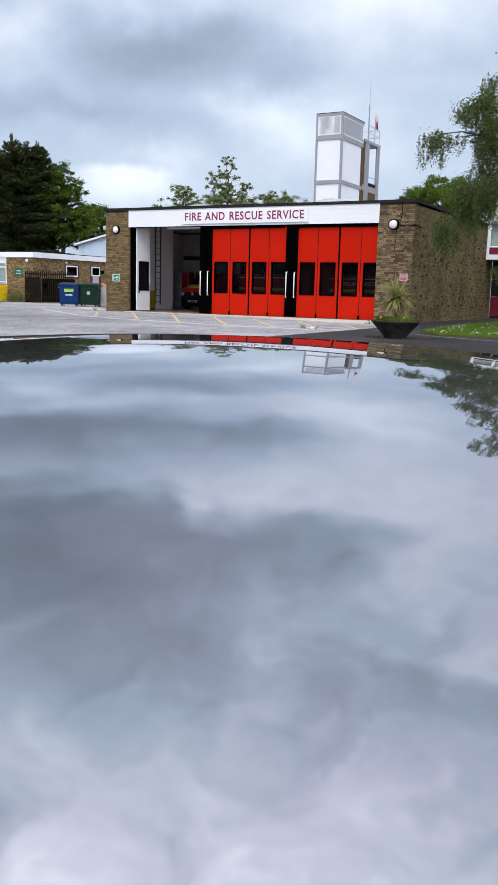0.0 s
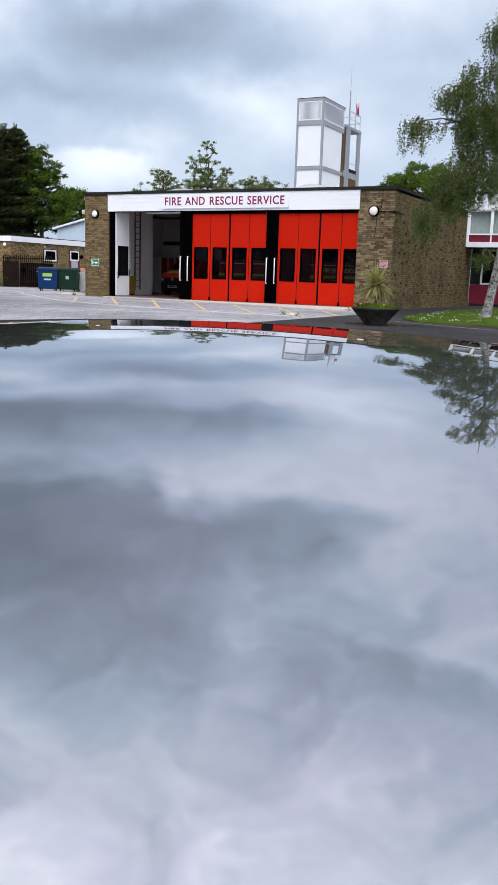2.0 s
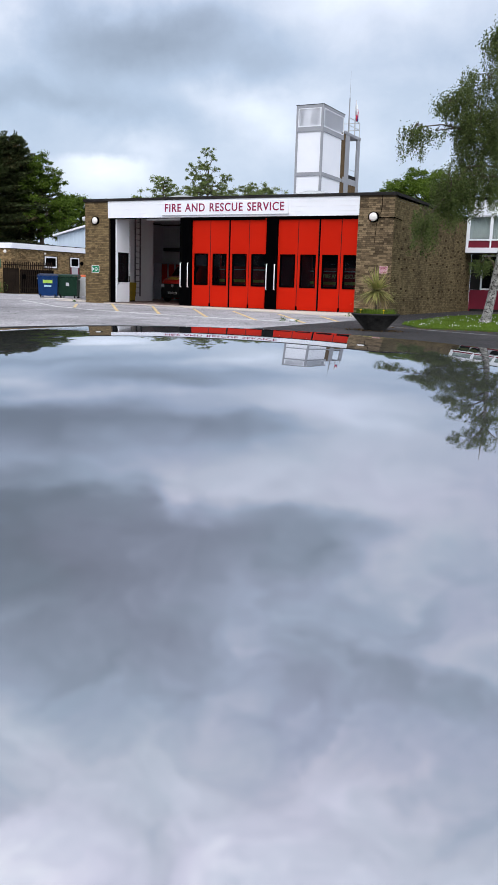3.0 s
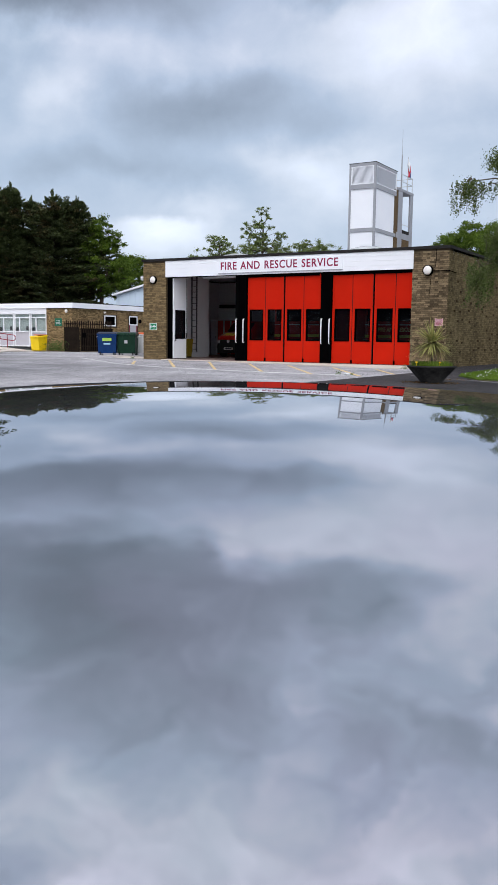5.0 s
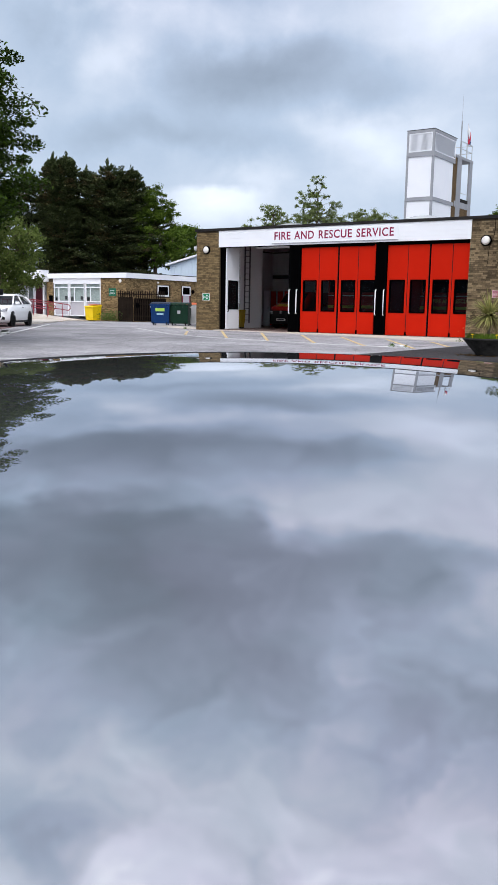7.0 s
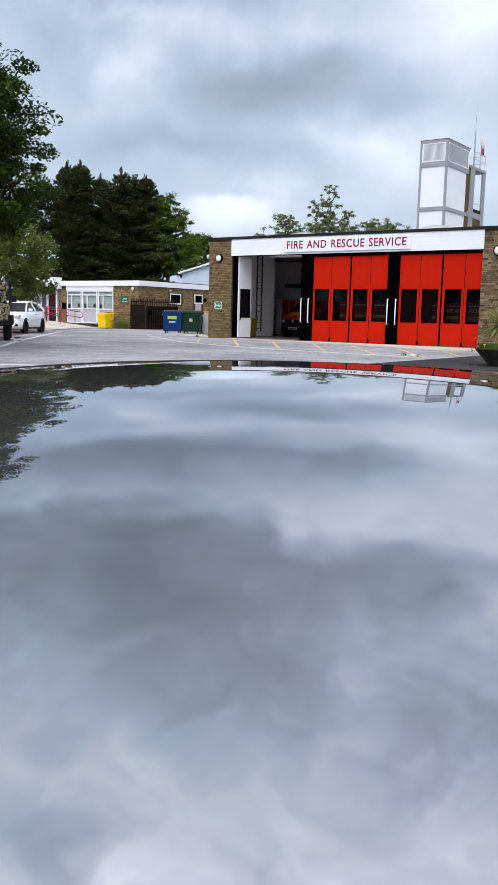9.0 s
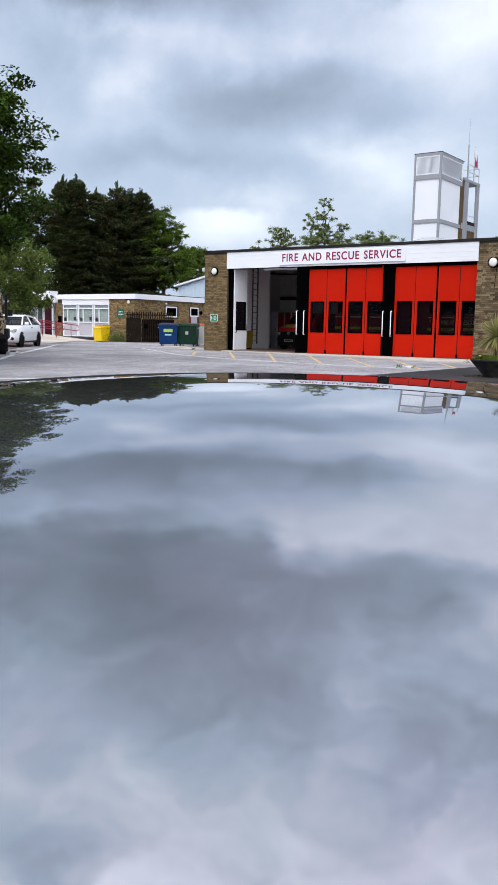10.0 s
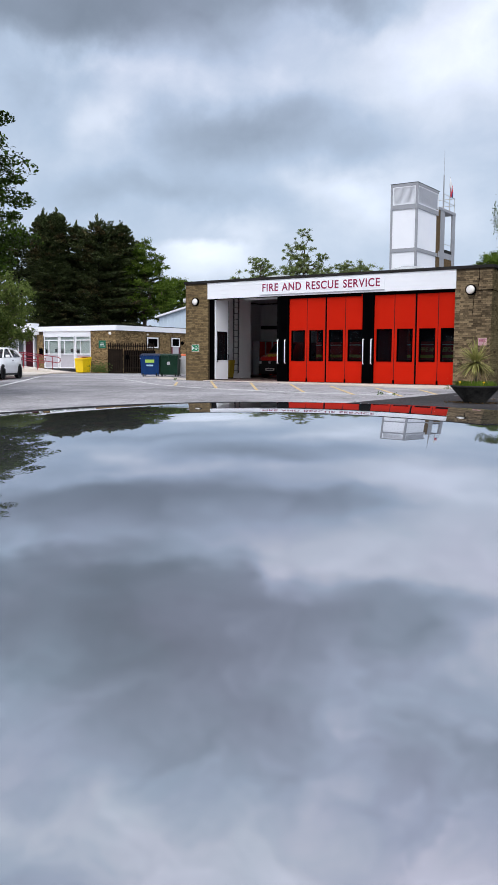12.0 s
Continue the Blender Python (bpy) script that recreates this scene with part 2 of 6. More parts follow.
age(ASPHALT, 0.22, (0.05, 0.05, 0.052))
TARMAC = surface("dark_tarmac", (0.018, 0.017, 0.0175), (0.056, 0.053, 0.054), 0.5, 0.8, 0.6, 50, spread=0.7, contrast=2.2, spec=0.15)
age(TARMAC, 0.3, (0.02, 0.02, 0.022), 1.0)
RED_ASPHALT = surface("reddish_asphalt", (0.10, 0.062, 0.06), (0.16, 0.10, 0.095), 0.8, 0.85, 0.5, 45, spread=0.5)
CONCRETE = surface("apron_concrete", (0.46, 0.41, 0.355), (0.66, 0.60, 0.53), 0.9, 0.85, 0.3, 30)
WHITE_LINE = surface("worn_white_road_paint", (0.42, 0.42, 0.42), (0.76, 0.76, 0.74), 1.6, 0.8, 0.3, 25, spread=0.8)
YELLOW_LINE = surface("worn_yellow_road_paint", (0.40, 0.30, 0.15), (0.74, 0.56, 0.28), 1.5, 0.8, 0.3, 25, spread=0.6)
MORTAR = surface("mortar", (0.045, 0.034, 0.022), (0.09, 0.07, 0.046), 2.0, 0.95, 0.3, 50, spec=0.05)
BRICK = surface("brown_stock_brick", (0.024, 0.017, 0.011), (0.33, 0.245, 0.145), 5.0, 0.9, 0.9, 28, random_mix=0.66, spread=0.7, spec=0.05)
OFFICE_BRICK = surface("tan_office_brick", (0.06, 0.040, 0.02), (0.40, 0.28, 0.14), 5.0, 0.9, 0.9, 28, random_mix=0.6, spread=0.7, spec=0.05)
PIER_BRICK = surface("dull_pier_brick", (0.045, 0.032, 0.017), (0.30, 0.215, 0.11), 5.0, 0.9, 0.9, 28, random_mix=0.5, spread=0.6, spec=0.05)
SIDE_BRICK = surface("weathered_side_brick", (0.030, 0.022, 0.012), (0.255, 0.198, 0.104), 0.8, 0.9, 0.8, 22, random_mix=0.42, spread=0.5, spec=0.05)
DARK_HEADER = surface("dark_header_brick", (0.026, 0.018, 0.011), (0.08, 0.057, 0.033), 5.0, 0.9, 0.4, 40, spec=0.05)
WHITE_PAINT = surface("white_painted_board", (0.78, 0.80, 0.84), (0.86, 0.875, 0.90), 0.8, 0.55, 0.05, 80)
WHITE_PANEL = surface("white_tower_panel", (0.78, 0.80, 0.84), (0.85, 0.865, 0.89), 0.6, 0.5, 0.05, 40)
GREY_FRAME = surface("grey_painted_frame", (0.26, 0.27, 0.29), (0.34, 0.35, 0.37), 1.0, 0.6, 0.1, 50)
RED_PAINT = surface("red_door_paint", (0.45, 0.011, 0.0025), (0.54, 0.016, 0.004), 0.7, 0.5, 0.03, 60, spec=0.05)
BLACK_PAINT = surface("black_paint", (0.0006, 0.0006, 0.0008), (0.0022, 0.0022, 0.0026), 2.0, 0.6, 0.05, 60, spec=0.0)
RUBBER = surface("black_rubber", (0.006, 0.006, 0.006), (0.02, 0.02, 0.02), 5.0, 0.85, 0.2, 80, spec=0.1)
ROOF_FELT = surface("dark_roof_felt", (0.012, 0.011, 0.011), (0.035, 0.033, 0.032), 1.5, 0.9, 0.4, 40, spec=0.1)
MAROON = surface("maroon_panel_paint", (0.13, 0.008, 0.022), (0.19, 0.013, 0.032), 1.0, 0.5, 0.04, 60)
MAROON_LETTER = surface("maroon_letter", (0.20, 0.006, 0.05), (0.27, 0.01, 0.065), 2.0, 0.5, 0.0, 60)
GREEN_SIGN = surface("green_sign", (0.0, 0.17, 0.07), (0.0, 0.22, 0.09), 2.0, 0.45, 0.0, 60)
DARK_GREEN_SIGN = surface("dark_green_sign", (0.0, 0.09, 0.05), (0.0, 0.13, 0.07), 2.0, 0.45, 0.0, 60)
PINK_SIGN = surface("faded_pink_sign", (0.55, 0.33, 0.36), (0.66, 0.42, 0.44), 4.0, 0.6, 0.0, 60)
LAMP_GLASS = surface("opal_lamp_cover", (0.80, 0.77, 0.72), (0.88, 0.85, 0.81), 6.0, 0.35, 0.0, 60)
INNER_WALL = surface("inner_wall_paint", (0.76, 0.77, 0.78), (0.84, 0.85, 0.86), 0.7, 0.7, 0.05, 40)
INNER_FLOOR = surface("painted_bay_floor", (0.16, 0.10, 0.09), (0.24, 0.17, 0.15), 0.8, 0.4, 0.1, 40)
STEEL = surface("galvanised_steel", (0.40, 0.41, 0.42), (0.56, 0.57, 0.58), 3.0, 0.45, 0.05, 60, metal=0.7)
WHITE_HANDLE = surface("white_handle_paint", (0.80, 0.80, 0.80), (0.88, 0.88, 0.88), 3.0, 0.35, 0.0, 60)
FENCE_BROWN = surface("weathered_dark_fence", (0.006, 0.0045, 0.0035), (0.024, 0.017, 0.012), 2.0, 0.85, 0.3, 50, spec=0.05)
BLUE_BIN = surface("blue_bin_plastic", (0.003, 0.024, 0.10), (0.007, 0.042, 0.15), 2.0, 0.5, 0.05, 60, spec=0.15)
GREEN_BIN = surface("green_bin_plastic", (0.005, 0.024, 0.013), (0.010, 0.042, 0.024), 2.0, 0.5, 0.05, 60, spec=0.15)
WHITE_BIN = surface("white_bin_plastic", (0.55, 0.56, 0.57), (0.70, 0.71, 0.72), 2.0, 0.5, 0.05, 60)
ORANGE = surface("orange_plastic", (0.60, 0.10, 0.02), (0.75, 0.16, 0.03), 2.0, 0.5, 0.05, 60)
YELLOW_BIN = surface("yellow_grit_bin_plastic", (0.75, 0.50, 0.005), (0.88, 0.62, 0.01), 2.0, 0.5, 0.05, 60)
RED_RAIL = surface("red_rail_paint", (0.20, 0.014, 0.028), (0.28, 0.022, 0.040), 3.0, 0.45, 0.05, 60, spec=0.2)
SHED_BLUE = surface("pale_blue_cladding", (0.50, 0.60, 0.70), (0.60, 0.69, 0.78), 0.6, 0.55, 0.05, 40)
CURTAIN = surface("pale_blind", (0.74, 0.77, 0.77), (0.84, 0.86, 0.855), 2.0, 0.8, 0.05, 40)
GREY_PANEL = surface("pale_grey_panel", (0.42, 0.41, 0.45), (0.52, 0.51, 0.55), 1.0, 0.6, 0.05, 40)
BARK = surface("brown_bark", (0.05, 0.038, 0.028), (0.12, 0.095, 0.07), 4.0, 0.95, 0.8, 30)
DARK_BARK = surface("dark_conifer_bark", (0.010, 0.008, 0.007), (0.03, 0.024, 0.019), 4.0, 0.95, 0.8, 30, spec=0.1)
BIRCH_BARK = surface("birch_bark", (0.07, 0.066, 0.062), (0.38, 0.37, 0.35), 6.0, 0.9, 0.6, 25, spread=0.7, contrast=2.6, spots=((0.04, 0.036, 0.032), 16.0, 0.58))
GRASS = foliage("grass_blades", (0.05, 0.10, 0.011), (0.185, 0.275, 0.036), 0.3)
SOIL = surface("lawn_soil", (0.05, 0.085, 0.014), (0.11, 0.165, 0.032), 1.5, 0.95, 0.6, 30, spec=0.1)
DAISY = surface("white_daisy_petals", (0.75, 0.76, 0.72), (0.88, 0.88, 0.85), 3.0, 0.7, 0.0, 40)
PLANTER_GREY = surface("dark_weathered_planter", (0.008, 0.008, 0.008), (0.05, 0.048, 0.045), 5.0, 0.85, 0.5, 30, spread=0.4, contrast=2.2, spec=0.15)
CORDYLINE = foliage("cordyline_blades", (0.13, 0.17, 0.04), (0.48, 0.42, 0.16), 0.25)
OAK_LEAF = foliage("oak_leaves", (0.012, 0.036, 0.005), (0.17, 0.25, 0.034), 0.22)
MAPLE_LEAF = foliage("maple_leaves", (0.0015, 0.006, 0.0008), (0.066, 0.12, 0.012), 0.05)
WILLOW_LEAF = foliage("willow_leaves", (0.04, 0.072, 0.015), (0.21, 0.26, 0.068))
ASH_LEAF = foliage("ash_leaves", (0.08, 0.12, 0.035), (0.28, 0.33, 0.13))
BIRCH_LEAF = foliage("birch_leaves", (0.012, 0.028, 0.007), (0.185, 0.232, 0.075), 0.36)
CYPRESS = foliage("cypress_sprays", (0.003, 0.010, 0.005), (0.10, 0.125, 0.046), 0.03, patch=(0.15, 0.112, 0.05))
WEED = foliage("weed_leaves", (0.04, 0.09, 0.02), (0.13, 0.20, 0.05))
CAR_GLASS = glass("car_window", (0.006, 0.007, 0.008), 0.03, 0.12, 0.3)
DOOR_GLASS = glass("dark_door_glass", (0.002, 0.002, 0.003), 0.05, 0.70, 0.12)
WINDOW_GLASS = glass("window_glass", (0.03, 0.035, 0.04), 0.03, 0.9)
WHITE_CAR = surface("white_car_paint", (0.86, 0.87, 0.88), (0.90, 0.905, 0.91), 1.0, 0.3, 0.0, 60, coat=0.4)
CAMO = surface("sand_camouflage_paint", (0.34, 0.26, 0.155), (0.42, 0.325, 0.20), 1.0, 0.7, 0.05, 40, spots=((0.05, 0.038, 0.026), 11.0, 0.52))
VAN_RED = surface("red_van_paint", (0.50, 0.015, 0.012), (0.62, 0.025, 0.018), 1.0, 0.3, 0.0, 60, coat=0.5)
YELLOW_STRIPE = surface("yellow_reflective_film", (0.62, 0.48, 0.06), (0.75, 0.60, 0.10), 3.0, 0.5, 0.0, 60)
PLATE = surface("plate_white", (0.60, 0.60, 0.58), (0.70, 0.70, 0.68), 3.0, 0.5, 0.0, 60)
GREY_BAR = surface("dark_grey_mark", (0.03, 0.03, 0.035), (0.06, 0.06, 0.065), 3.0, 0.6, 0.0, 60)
LAMP_CHROME = surface("headlamp_chrome", (0.55, 0.56, 0.58), (0.75, 0.76, 0.78), 3.0, 0.15, 0.0, 60, metal=0.8)
CAR_PAINT = surface("mirror_gloss_car_paint", (0.585, 0.595, 0.615), (0.60, 0.61, 0.63), 2.0, 0.1, 0.0, 60, metal=0.95)
for link in list(CAR_PAINT.node_tree.links):
    if link.to_socket.name == "Roughness":
        CAR_PAINT.node_tree.links.remove(link)
CAR_PAINT.node_tree.nodes["Principled BSDF"].inputs["Roughness"].default_value = 0.012
CAR_PAINT.node_tree.nodes["Principled BSDF"].inputs["Specular Tint"].default_value = (0.80, 0.82, 0.86, 1)
DARK_TRIM = surface("dark_car_trim", (0.005, 0.005, 0.006), (0.014, 0.014, 0.015), 3.0, 0.5, 0.05, 60, spec=0.2)
SKYLIGHT = glass("white_rooflight_dome", (0.78, 0.79, 0.80), 0.4, 0.6)

# ---- building helpers ----


def thing(name, at=(0, 0, 0), turn=0.0, label="", category="", group="", kind=""):
    e = new(name)
    e.empty_display_size = 0.2
    e.matrix_world = pose(*at, 0, 0, turn)
    return tagged(e, label, category, group, kind)


def part(name, bm, material, parent=None, label="", smooth=False):
    me = bpy.data.meshes.new(name)
    bmesh.ops.recalc_face_normals(bm, faces=bm.faces)
    bm.to_mesh(me)
    bm.free()
    me.materials.append(material)
    if smooth:
        me.polygons.foreach_set("use_smooth", [True] * len(me.polygons))
    ob = new(name, me)
    if parent is not None:
        ob.parent = parent
    return tagged(ob, label)


def box(bm, x0, x1, y0, y1, z0, z1, bevel=0.0):
    vs = [bm.verts.new((x, y, z)) for x in (x0, x1) for y in (y0, y1) for z in (z0, z1)]
    fs = [bm.faces.new([vs[i] for i in f]) for f in ((0, 1, 3, 2), (4, 6, 7, 5), (0, 4, 5, 1), (2, 3, 7, 6), (0, 2, 6, 4), (1, 5, 7, 3))]
    if bevel:
        es = {e for f in fs for e in f.edges}
        bmesh.ops.bevel(bm, geom=list(es), offset=bevel, segments=2, affect="EDGES", profile=0.5)
    return bm


def boxes(*rows, bevel=0.0):
    bm = bmesh.new()
    for r in rows:
        box(bm, *r, bevel=bevel)
    return bm


def frame_ring(bm, x0, x1, z0, z1, w, y0, y1):
    """A rectangular frame in the xz plane."""
    box(bm, x0, x0 + w, y0, y1, z0, z1)
    box(bm, x1 - w, x1, y0, y1, z0, z1)
    box(bm, x0 + w, x1 - w, y0, y1, z0, z0 + w)
    box(bm, x0 + w, x1 - w, y0, y1, z1 - w, z1)
    return bm


def tube(bm, pts, radii, seg=8):
    pts = [Vector(p) for p in pts]
    rings = []
    for i, p in enumerate(pts):
        d = (pts[min(i + 1, len(pts) - 1)] - pts[max(i - 1, 0)]).normalized()
        u = d.cross(Vector((0.31, 0.17, 0.93)) if abs(d.z) < 0.9 else Vector((1, 0, 0))).normalized()
        v = d.cross(u)
        r = radii[i] if isinstance(radii, (list, tuple)) else radii
        rings.append([bm.verts.new(p + r * (math.cos(a) * u + math.sin(a) * v)) for a in [2 * math.pi * k / seg for k in range(seg)]])
    for a, b in zip(rings, rings[1:]):
        for k in range(seg):
            bm.faces.new((a[k], a[(k + 1) % seg], b[(k + 1) % seg], b[k]))
    bm.faces.new(rings[0][::-1])
    bm.faces.new(rings[-1])
    return bm


def lathe(bm, profile, seg=24, axis="Z", at=(0, 0, 0)):
    """A turned shape; profile rows are radius, height along the axis."""
    rings = []
    at = Vector(at)
    for r, h in profile:
        ring = []
        for k in range(seg):
            a = 2 * math.pi * k / seg
            c, s = r * math.cos(a), r * math.sin(a)
            ring.append(bm.verts.new(at + Vector({"Z": (c, s, h), "Y": (c, h, s), "X": (h, c, s)}[axis])))
        rings.append(ring)
    for a, b in zip(rings, rings[1:]):
        for k in range(seg):
            bm.faces.new((a[k], a[(k + 1) % seg], b[(k + 1) % seg], b[k]))
    bm.faces.new(rings[0][::-1])
    bm.faces.new(rings[-1])
    return bm


def prism(bm, outline, y0, y1):
    """An outline in xz, drawn out along y."""
    a = [bm.verts.new((x, y0, z)) for x, z in outline]
    b = [bm.verts.new((x, y1, z)) for x, z in outline]
    bm.faces.new(a)
    bm.faces.new(b[::-1])
    n = len(outline)
    for i in range(n):
        bm.faces.new((a[i], b[i], b[(i + 1) % n], a[(i + 1) % n]))
    return bm


def slab(bm, outline, z0, z1):
    """An outline in xy, drawn up in z."""
    a = [bm.verts.new((x, y, z0)) for x, y in outline]
    b = [bm.verts.new((x, y, z1)) for x, y in outline]
    bm.faces.new(a[::-1])
    bm.faces.new(b)
    n = len(outline)
    for i in range(n):
        bm.faces.new((a[i], a[(i + 1) % n], b[(i + 1) % n], b[i]))
    return bm


def quads(name, corners, material, parent=None, label=""):
    """One mesh of loose four-cornered faces; corners is an (n, 4, 3) array."""
    n = len(corners)
    me = bpy.data.meshes.new(name)
    me.vertices.add(4 * n)
    me.vertices.foreach_set("co", np.ascontiguousarray(corners, dtype=np.float32).ravel())
    me.loops.add(4 * n)
    me.loops.foreach_set("vertex_index", np.arange(4 * n, dtype=np.int32))
    me.polygons.add(n)
    me.polygons.foreach_set("loop_start", np.arange(0, 4 * n, 4, dtype=np.int32))
    me.update(calc_edges=True)
    me.materials.append(material)
    ob = new(name, me)
    if parent is not None:
        ob.parent = parent
    return tagged(ob, label)


def leaves(rng, centres, length, width, droop=0.0, level=0.8):
    """Small diamonds at random turns round the given centres; level: how far their faces lie upwards."""
    n = len(centres)
    u = rng.normal(size=(n, 3))
    u[:, 2] = u[:, 2] * 0.6 - droop
    u /= np.linalg.norm(u, axis=1, keepdims=True)
    w = rng.normal(size=(n, 3)) * 0.75 + np.array([0, 0, level])
    v = np.cross(u, w)
    v /= np.linalg.norm(v, axis=1, keepdims=True) + 1e-9
    k = rng.uniform(0.6, 1.3, (n, 1))
    u, v = u * length * k / 2, v * width * k / 2
    return np.stack([centres - u, centres + v, centres + u, centres - v], 1)


def lettering(words, size, at, tilt, material, parent, depth=0.01, wide=1.0, tall=0.2, bold=0.0, space=1.0, gap=1.0):
    """Raised letters that stand in the xz plane of their thing, each one a part."""
    c = bpy.data.curves.new("letter", "FONT")
    c.body, c.size, c.extrude, c.offset, c.space_character, c.space_word, c.resolution_u = words, size, depth, bold, space, gap, 4
    o = bpy.data.objects.new("letter", c)
    scene.collection.objects.link(o)
    bpy.context.view_layer.update()
    me = bpy.data.meshes.new_from_object(o.evaluated_get(bpy.context.evaluated_depsgraph_get()))
    bpy.data.objects.remove(o)
    bm = bmesh.new()
    bm.from_mesh(me)
    bmesh.ops.remove_doubles(bm, verts=bm.verts, dist=1e-5)
    xs, ys = [v.co.x for v in bm.verts], [v.co.y for v in bm.verts]
    x0, y0, sx, sy = min(xs), min(ys), wide / (max(xs) - min(xs)), tall / (max(ys) - min(ys))
    for v in bm.verts:
        v.co = ((v.co.x - x0) * sx, -v.co.z, (v.co.y - y0) * sy)
    left = set(bm.verts)
    while left:
        stack, island = [left.pop()], []
        while stack:
            v = stack.pop()
            island.append(v)
            for e in v.link_edges:
                w = e.other_vert(v)
                if w in left:
                    left.discard(w)
                    stack.append(w)
        one = bmesh.new()
        twin = {v: one.verts.new(v.co) for v in island}
        for f in {f for v in island for f in v.link_faces}:
            one.faces.new([twin[v] for v in f.verts])
        part("letter", one, material, parent).matrix_basis = pose(*at, tilt, 0, 0)
    bm.free()

# ---- ground ----
AHEAD = heading(31.0, 0.0)
ASIDE = Vector((AHEAD.y, -AHEAD.x, 0))
DIP = -0.45          # the road by the parked car lies this much below the forecourt


def dip(q):
    s = min(max((13.2 - q) / 9.0, 0.0), 1.0)
    return DIP * s * s * (3 - 2 * s)


bm = bmesh.new()
rows = []
for q in [-900, -300, -100, -30] + [i * 1.0 for i in range(-10, 16)] + [18, 25, 40, 70, 120, 300, 900]:
    rows.append([bm.verts.new((EYE.x + AHEAD.x * q + ASIDE.x * p, EYE.y + AHEAD.y * q + ASIDE.y * p, dip(q))) for p in (-900, -200, -60, -20, 0, 20, 60, 200, 900)])
for a, b in zip(rows, rows[1:]):
    for i in range(8):
        bm.faces.new((a[i], a[i + 1], b[i + 1], b[i]))
tagged(part("ground", bm, ASPHALT), "worn grey asphalt forecourt sloping gently to the road", "ground", kind="structure")

bm = bmesh.new()
slab(bm, [(1.25, -0.35), (3.2, -0.45), (6.0, -1.0), (8.2, -1.6), (10.9, -2.6), (13.4, -3.2), (14.3, -2.7), (14.3, -0.02), (1.25, -0.02)], -0.05, 0.035)
tagged(part("apron", bm, CONCRETE), "pale concrete apron strip before the bay doors", "pavement", kind="structure")

# pale slabs where the bins stand
bm = bmesh.new()
slab(bm, [(-2.6, 1.0), (-0.12, 0.6), (-0.12, 2.4), (-3.2, 3.0)], -0.03, 0.02)
slab(bm, [(-5.4, 3.2), (-3.4, 3.0), (-3.6, 4.4), (-5.6, 4.6)], -0.03, 0.018)
tagged(part("bin_pad", bm, CONCRETE), "pale worn concrete slabs by the bins", "pavement", kind="structure")

# footpath of darker tarmac beside the planter and along the lawn
bm = bmesh.new()
slab(bm, [(15.3, -6.1), (15.6, -17.5), (22.0, -15.5), (27.0, -13.0), (27.0, 12.6), (14.42, 12.6), (14.42, -2.0)], -0.04, 0.008)
tagged(part("pavement", bm, TARMAC), "dark tarmac footpath beside the brick wall", "pavement", kind="structure")

# red-brown parking strip by the offices
bm = bmesh.new()
slab(bm, [(-3.0, -12.0), (1.2, -13.6), (-10.3, -0.8), (-16.0, 3.6), (-19.0, 1.0)], -0.04, 0.006)
tagged(part("parking_strip", bm, RED_ASPHALT), "faded reddish parking bay surface", "pavement", kind="structure")
bm = bmesh.new()
slab(bm, [(-10.9, 0.2), (-11.8, -0.8), (-26.0, 8.2), (-26.0, 10.9), (-16.8, 10.9), (-16.6, 7.5)], -0.04, 0.06)
tagged(part("office_path", bm, CONCRETE), "pale pinkish concrete path along the offices", "pavement", kind="structure")


def road_mark(name, points, width, material, label):
    """A painted line, 5 mm over the ground."""
    bm = bmesh.new()
    for (xa, ya), (xb, yb) in zip(points, points[1:]):
        d = Vector((xb - xa, yb - ya, 0)).normalized()
        s = Vector((-d.y, d.x, 0)) * width / 2
        q = [Vector((xa, ya, 0)) - s, Vector((xb, yb, 0)) - s, Vector((xb, yb, 0)) + s, Vector((xa, ya, 0)) + s]
        slab(bm, [(p.x, p.y) for p in q], -0.02, 0.011)
    return tagged(part(name, bm, material), label, "road marking", "road markings", "structure")


road_mark("white_line", [(-3.0, -0.9), (3.6, -6.3), (6.35, -7.75), (9.1, -8.6), (11.8, -9.15), (14.7, -9.25)], 0.10, WHITE_LINE, "worn white painted line across the forecourt")
for xa, ya, xb, yb in [(1.8, -2.9, 4.5, -6.4), (1.9, -0.6, 7.4, -7.75), (4.5, -1.3, 9.6, -8.55), (6.9, -2.0, 11.4, -8.7), (9.2, -2.9, 13.4, -9.3), (11.4, -3.6, 15.0, -9.5), (13.3, -4.2, 15.2, -7.5)]:
    road_mark("yellow_line", [(xa, ya), (xb, yb)], 0.10, YELLOW_LINE, "worn yellow diagonal hatch line")
road_mark("bay_line", [(5.2, -16.0), (1.5, -12.3), (-10.2, 0.3)], 0.14, WHITE_LINE, "white parking bay line")
road_mark("bay_line", [(1.5, -12.3), (-2.0, -9.4), (-0.4, -10.9)], 0.30, WHITE_LINE, "white parking bay line")
road_mark("arrow_mark", [(11.0, -22.0), (11.75, -20.75), (12.5, -20.25), (13.0, -20.4), (13.2, -21.2), (12.4, -22.3)], 0.13, WHITE_LINE, "white curved road marking")

# ---- brickwork ----


def brick_points(length, height, rng):
    """Place, length and set-forward of each brick of a face that mixes stretchers and headers."""
    out = []
    for i in range(int(height / 0.075)):
        x, k = (-0.169 if i % 2 else 0.0), 0
        while x < length - 0.02:
            w = 0.1025 if k % 2 else 0.215
            a, b = max(x, 0.0), min(x + w, length)
            if b - a > 0.03:
                out.append((a, b, i * 0.075 + 0.005, rng.uniform(0.002, 0.015)))
            x += w + 0.01
            k += 1
    return out


